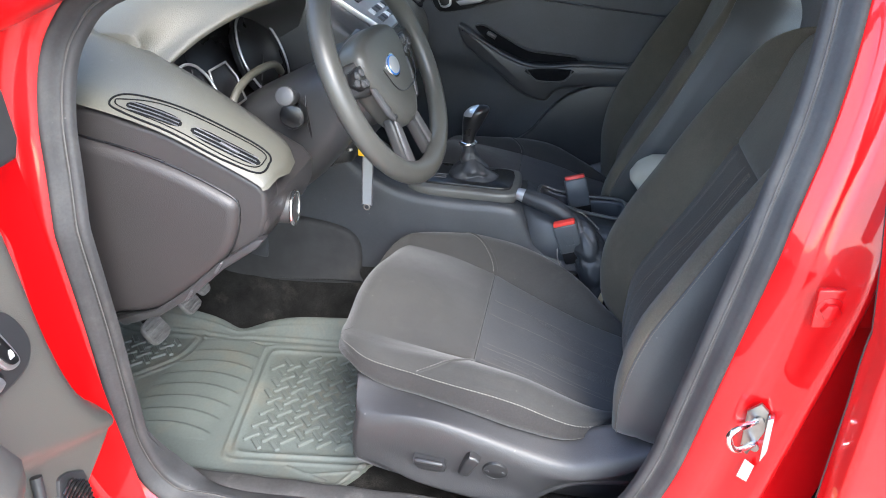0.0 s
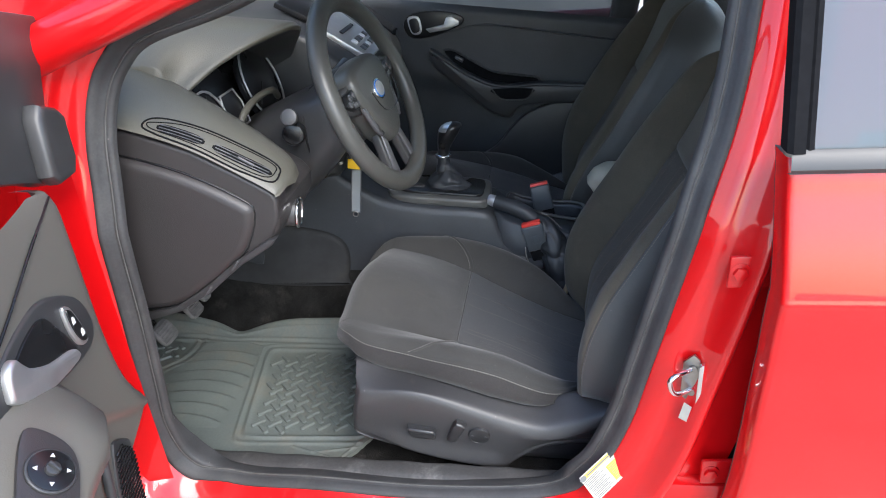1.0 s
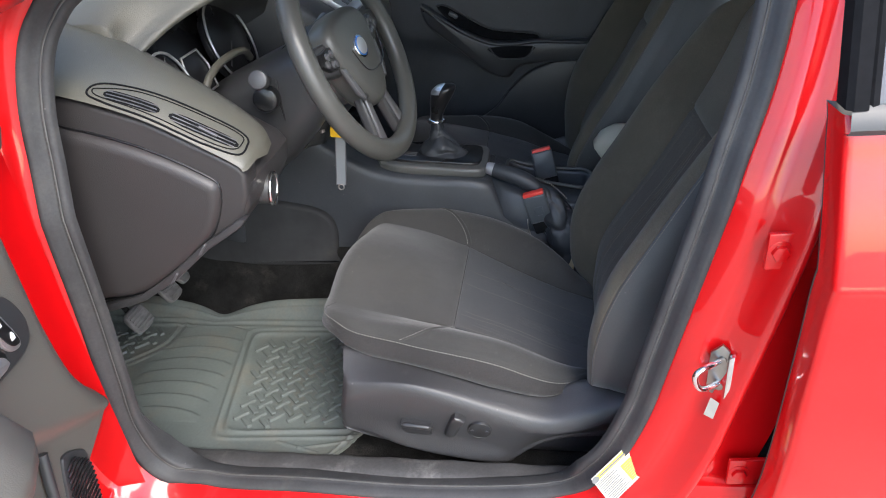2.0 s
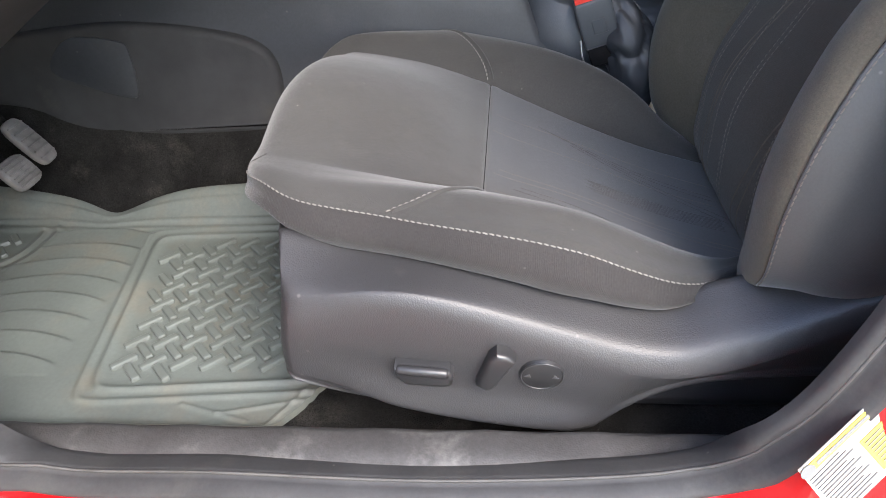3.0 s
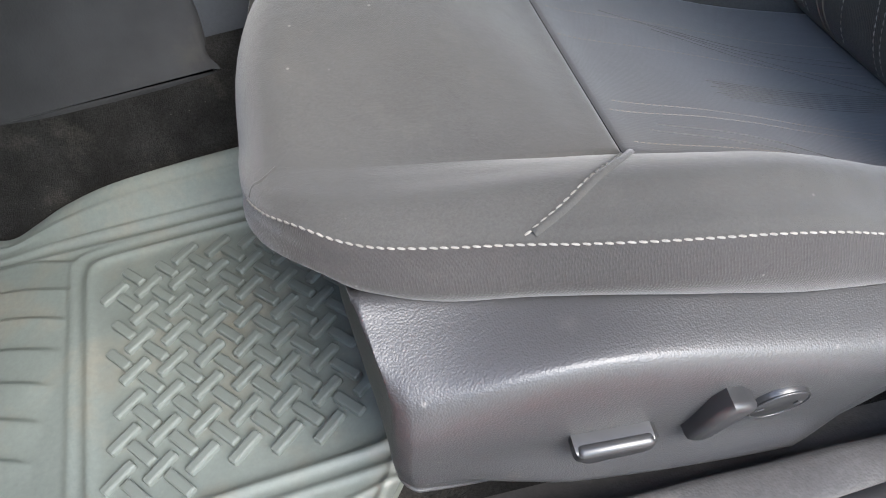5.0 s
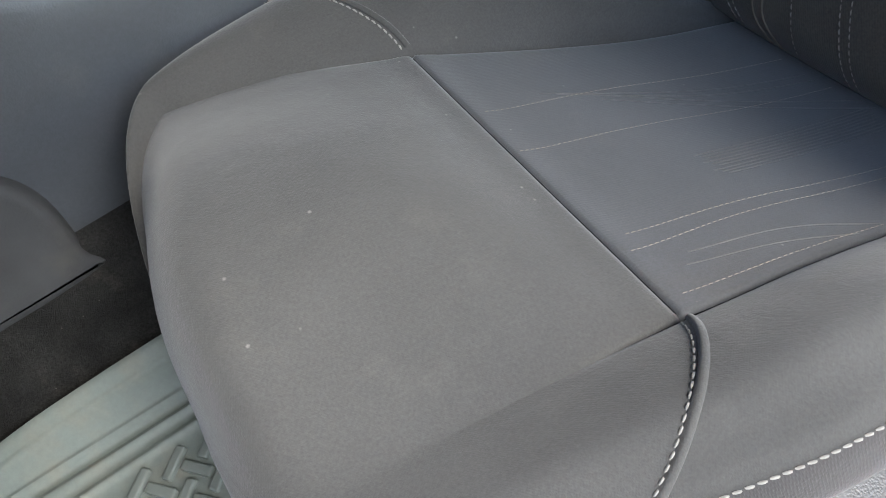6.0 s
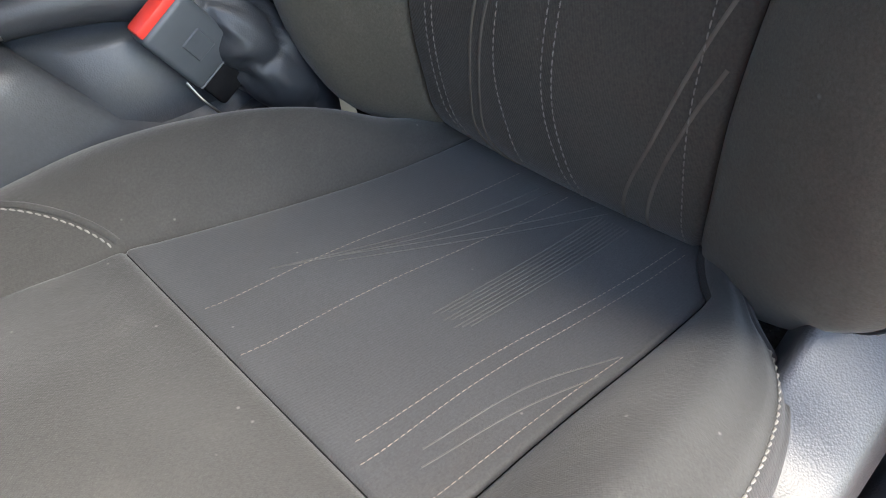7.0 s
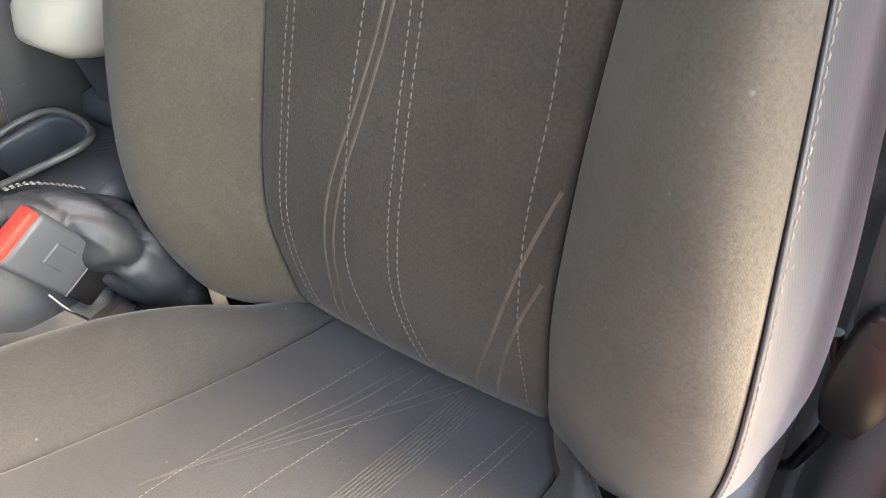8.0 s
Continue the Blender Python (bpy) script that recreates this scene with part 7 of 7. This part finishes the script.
part("felt", prism(outl, 0.030, Matrix.Translation((0, 0.012, 0)) @ XZ, 0.010, 3), FELT, panel)
part("cover_flap", prism([(p.x, p.y) for p in smooth_path([(-0.20, 0.110, 0), (-0.155, 0.148, 0), (-0.08, 0.140, 0), (-0.068, 0.120, 0), (-0.072, 0.064, 0), (-0.09, 0.052, 0), (-0.185, 0.085, 0)], 4, True)], 0.004, Matrix.Translation((0, -0.004, 0)) @ XZ, 0.001), PANEL, panel, "smooth dark cover flap")


def pedal(name, x, y, z, w, h, top):
    th = thing(name, "worn metal-ribbed foot pedal", "pedal", "pedals", at=(x, y, z))
    m = along((0, 0, 0), (0.80, 0, 0.60), (0, 1, 0))
    outline = [(w / 2 * math.copysign(abs(math.cos(a)) ** 0.55, math.cos(a)), h / 2 * math.copysign(abs(math.sin(a)) ** 0.55, math.sin(a))) for a in (2 * math.pi * i / 28 for i in range(28))]
    pad = part("pad", prism(outline, 0.012, m, 0.004), PEDAL, th)
    for i in range(6):
        part("rib", rbox(w * 0.80, 0.0035, 0.005, 0.0012, 1, m @ Matrix.Translation((0, h * (-0.35 + 0.14 * i), 0.0065))), PEDAL, pad)
    part("arm", tube("arm", smooth_path([(-0.008, 0, 0.0), (-0.05, 0.005, 0.06), (-0.09, 0.0, 0.16), (-0.08, 0, top)], 5), 0.006, 8), CARPET, th)


pedal("clutch_pedal", -0.716, -0.385, 0.428, 0.066, 0.056, 0.34)
pedal("brake_pedal", -0.712, -0.252, 0.418, 0.060, 0.052, 0.34)
pedal("throttle_pedal", -0.726, -0.188, 0.440, 0.045, 0.085, 0.28)

# floor mat: a moulded rubber tray with ridges, waves and raised treads
TREAD_A = ((-0.512, -0.262), (-0.215, -0.252), (-0.205, -0.555), (-0.455, -0.575))
TREAD_B = ((-0.93, -0.225), (-0.735, -0.232), (-0.735, -0.300), (-0.90, -0.480))


def inside(poly, x, y, grow=0.0):
    """Signed distance-like value, positive inside a convex polygon whose corners are rounded."""
    total = 0.0
    n = len(poly)
    cx, cy = sum(p[0] for p in poly) / n, sum(p[1] for p in poly) / n
    for k in range(n):
        (x0, y0), (x1, y1) = poly[k], poly[(k + 1) % n]
        ex, ey = x1 - x0, y1 - y0
        L = math.hypot(ex, ey)
        d = (ex * (y - y0) - ey * (x - x0)) / L
        if (ex * (cy - y0) - ey * (cx - x0)) < 0:
            d = -d
        total += math.exp(max(-60.0, min(60.0, -d * 95)))
    return -math.log(total) / 95 + grow


def mat_height(x, y):
    z = 0.300
    for poly in (TREAD_A, TREAD_B):
        d = inside(poly, x, y)
        z += 0.0042 * math.exp(-((d + 0.010) / 0.0045) ** 2) + 0.0030 * math.exp(-((d + 0.028) / 0.004) ** 2)
        z -= 0.0015 / (1 + math.exp(-d / 0.002))
    if -0.735 < x < -0.53 and -0.56 < y < -0.23 and inside(TREAD_B, x, y) < -0.03:
        s = (y + 0.56) / 0.042 + 2.2 * ((x + 0.63) / 0.1) ** 2 * 0.25
        z += (0.0048 + 0.0014 * math.sin(3.1 * math.floor(s))) * (s % 1.0) ** 1.3 * min(1, (1 - s % 1.0) / 0.12) * min(1, (x + 0.735) / 0.02) * min(1, (-0.53 - x) / 0.02)
    for (x0, y0), (x1, y1) in (((-0.238, -0.634), (-0.200, -0.570)), ((-0.300, -0.618), (-0.192, -0.592)), ((-0.345, -0.604), (-0.262, -0.628))):
        t = max(0.0, min(1.0, ((x - x0) * (x1 - x0) + (y - y0) * (y1 - y0)) / ((x1 - x0) ** 2 + (y1 - y0) ** 2)))
        z += 0.0022 * math.exp(-(math.hypot(x - lerp(x0, x1, t), y - lerp(y0, y1, t)) / 0.0028) ** 2)
    edge = -0.172 - y
    rim_height = curve1(((-1.0, 0.072), (-0.90, 0.062), (-0.80, 0.050), (-0.72, 0.034), (-0.665, 0.018), (-0.625, 0.011), (-0.59, 0.016), (-0.555, 0.028), (-0.50, 0.042), (-0.40, 0.051), (-0.17, 0.056)), x)
    s = min(1.0, max(0.0, 1 - edge / 0.046))
    z += rim_height * s * s * (3 - 2 * s) + 0.0042 * math.exp(-((edge - 0.018) / 0.0026) ** 2) + 0.0062 * math.exp(-((edge - 0.038) / 0.003) ** 2) + 0.004 * math.exp(-((edge - 0.055) / 0.004) ** 2)
    z += 0.012 * max(0.0, 1 - (y + 0.645) / 0.02) ** 2 if y < -0.625 else 0
    if x < -0.90:
        z += 2.5 * (x + 0.90) ** 2 + 0.08 * (-0.90 - x)
    return z


mat = thing("floor_mat", "grey-green moulded rubber floor mat with raised treads", "floor mat", at=(-0.5, -0.36, 0.295))
mi = Matrix.Translation((0.5, 0.36, -0.295))
rows = []
NX, NY = 220, 220
for i in range(NX + 1):
    row = []
    for j in range(NY + 1):
        v = j / NY
        far_edge = -0.172
        near_edge = -0.640
        y = lerp(near_edge, far_edge, v)
        rear = curve1(((-0.640, -0.235), (-0.60, -0.205), (-0.55, -0.180), (-0.50, -0.172), (-0.1, -0.172)), y)
        front_ = curve1(((-0.640, -0.56), (-0.60, -0.70), (-0.55, -0.83), (-0.45, -0.93), (-0.35, -0.96), (-0.1, -0.97)), y)
        x = lerp(front_, rear, i / NX)
        dip = 0.008 * math.exp(-((x + 0.635) / 0.035) ** 2) * max(0.0, 1 - (far_edge - y) / 0.06)
        row.append(Vector((x, y - dip, mat_height(x, y) - dip * 0.9)))
    rows.append(row)
me = grid_mesh("tray", rows, False)
me.transform(mi)
part("tray", me, MAT_RUBBER, mat)
skirt = [[r[0], r[0] + Vector((0, 0, -0.008))] for r in rows]
me = loft("tray_edge", skirt, False)
me.transform(mi)
part("tray_edge", me, MAT_RUBBER, mat)
me = loft("tray_edge", [[p, p + Vector((0.001, 0, -0.008))] for p in rows[-1]], False)
me.transform(mi)
part("tray_edge", me, MAT_RUBBER, mat)
tread_mesh = bpy.data.meshes.new("tread")
bm = rbox(0.0335, 0.0105, 0.0110, 0.0022, 2)
bm.to_mesh(tread_mesh)
bm.free()
tread_mesh.materials.append(TREAD)
# diamond plate: bars in two crossing ways
for poly in (TREAD_A, TREAD_B):
    for i in range(-15, 6):
        for j in range(-2, 9):
            for way in (0, 1):
                x, y = -0.390 + 0.0375 * (i + 0.5 * way), -0.555 + 0.0375 * (j + 0.5 * way)
                if inside(poly, x, y) > 0.014:
                    ob = new("tread", tread_mesh)
                    ob.parent = mat
                    ob.matrix_basis = mi @ Matrix.Translation((x, y, mat_height(x, y) + 0.0006)) @ Matrix.Rotation(radians(44 if way else -46), 4, "Z")


# ---- the shell and dash, set true to the seat and floor ----
def settle(names, pivot, turn, shift, scale):
    """Turn, shift and size the named top-level things about a pivot."""
    v = Vector([radians(a) for a in turn])
    p = Vector(pivot)
    m = Matrix.Translation(p + Vector(shift)) @ Matrix.Rotation(v.length, 4, v.normalized()) @ Matrix.Scale(scale, 4) @ Matrix.Translation(-p)
    for ob in bpy.data.objects:
        if ob.parent is None and ob.name.split(".")[0] in names:
            ob.matrix_basis = m @ ob.matrix_basis


settle(("dashboard",), (-0.423, -0.457, 0.90), (2.04, -1.24, 0.41), (-0.0015, -0.0004, -0.0304), 0.9859)
settle(("steering_wheel", "steering_column"), (-0.225, -0.363, 0.993), (2.0, -1.23, 0.40), (-0.0086, 0.0006, -0.0253), 0.9896)
settle(("body_side", "weatherstrip", "pillar_trim", "kick_panel", "door_striker", "paper_sticker", "tyre_label", "rear_door_hinge", "near_pillars", "ceiling", "car_roof", "bonnet", "front_wing", "windscreen"),
       (0.032, -0.773, 0.792), (2.05, -1.26, 0.38), (-0.0021, 0.0001, -0.0232), 0.9725)
settle(("rear_door",), (0.57, -0.887, 0.833), (2.09, -1.25, 0.42), (-0.0202, -0.0002, -0.0134), 0.9652)
settle(("driver_door",), (-0.51, -0.99, 0.74), (2.07, -1.22, 0.42), (0.0163, 0.0041, -0.0406), 0.9726)
settle(("passenger_door", "far_rear_door", "body_side_far"), (0.0, 0.66, 0.817), (0.92, -1.27, 0.31), (-0.0153, 0.0012, 0.0176), 0.9906)
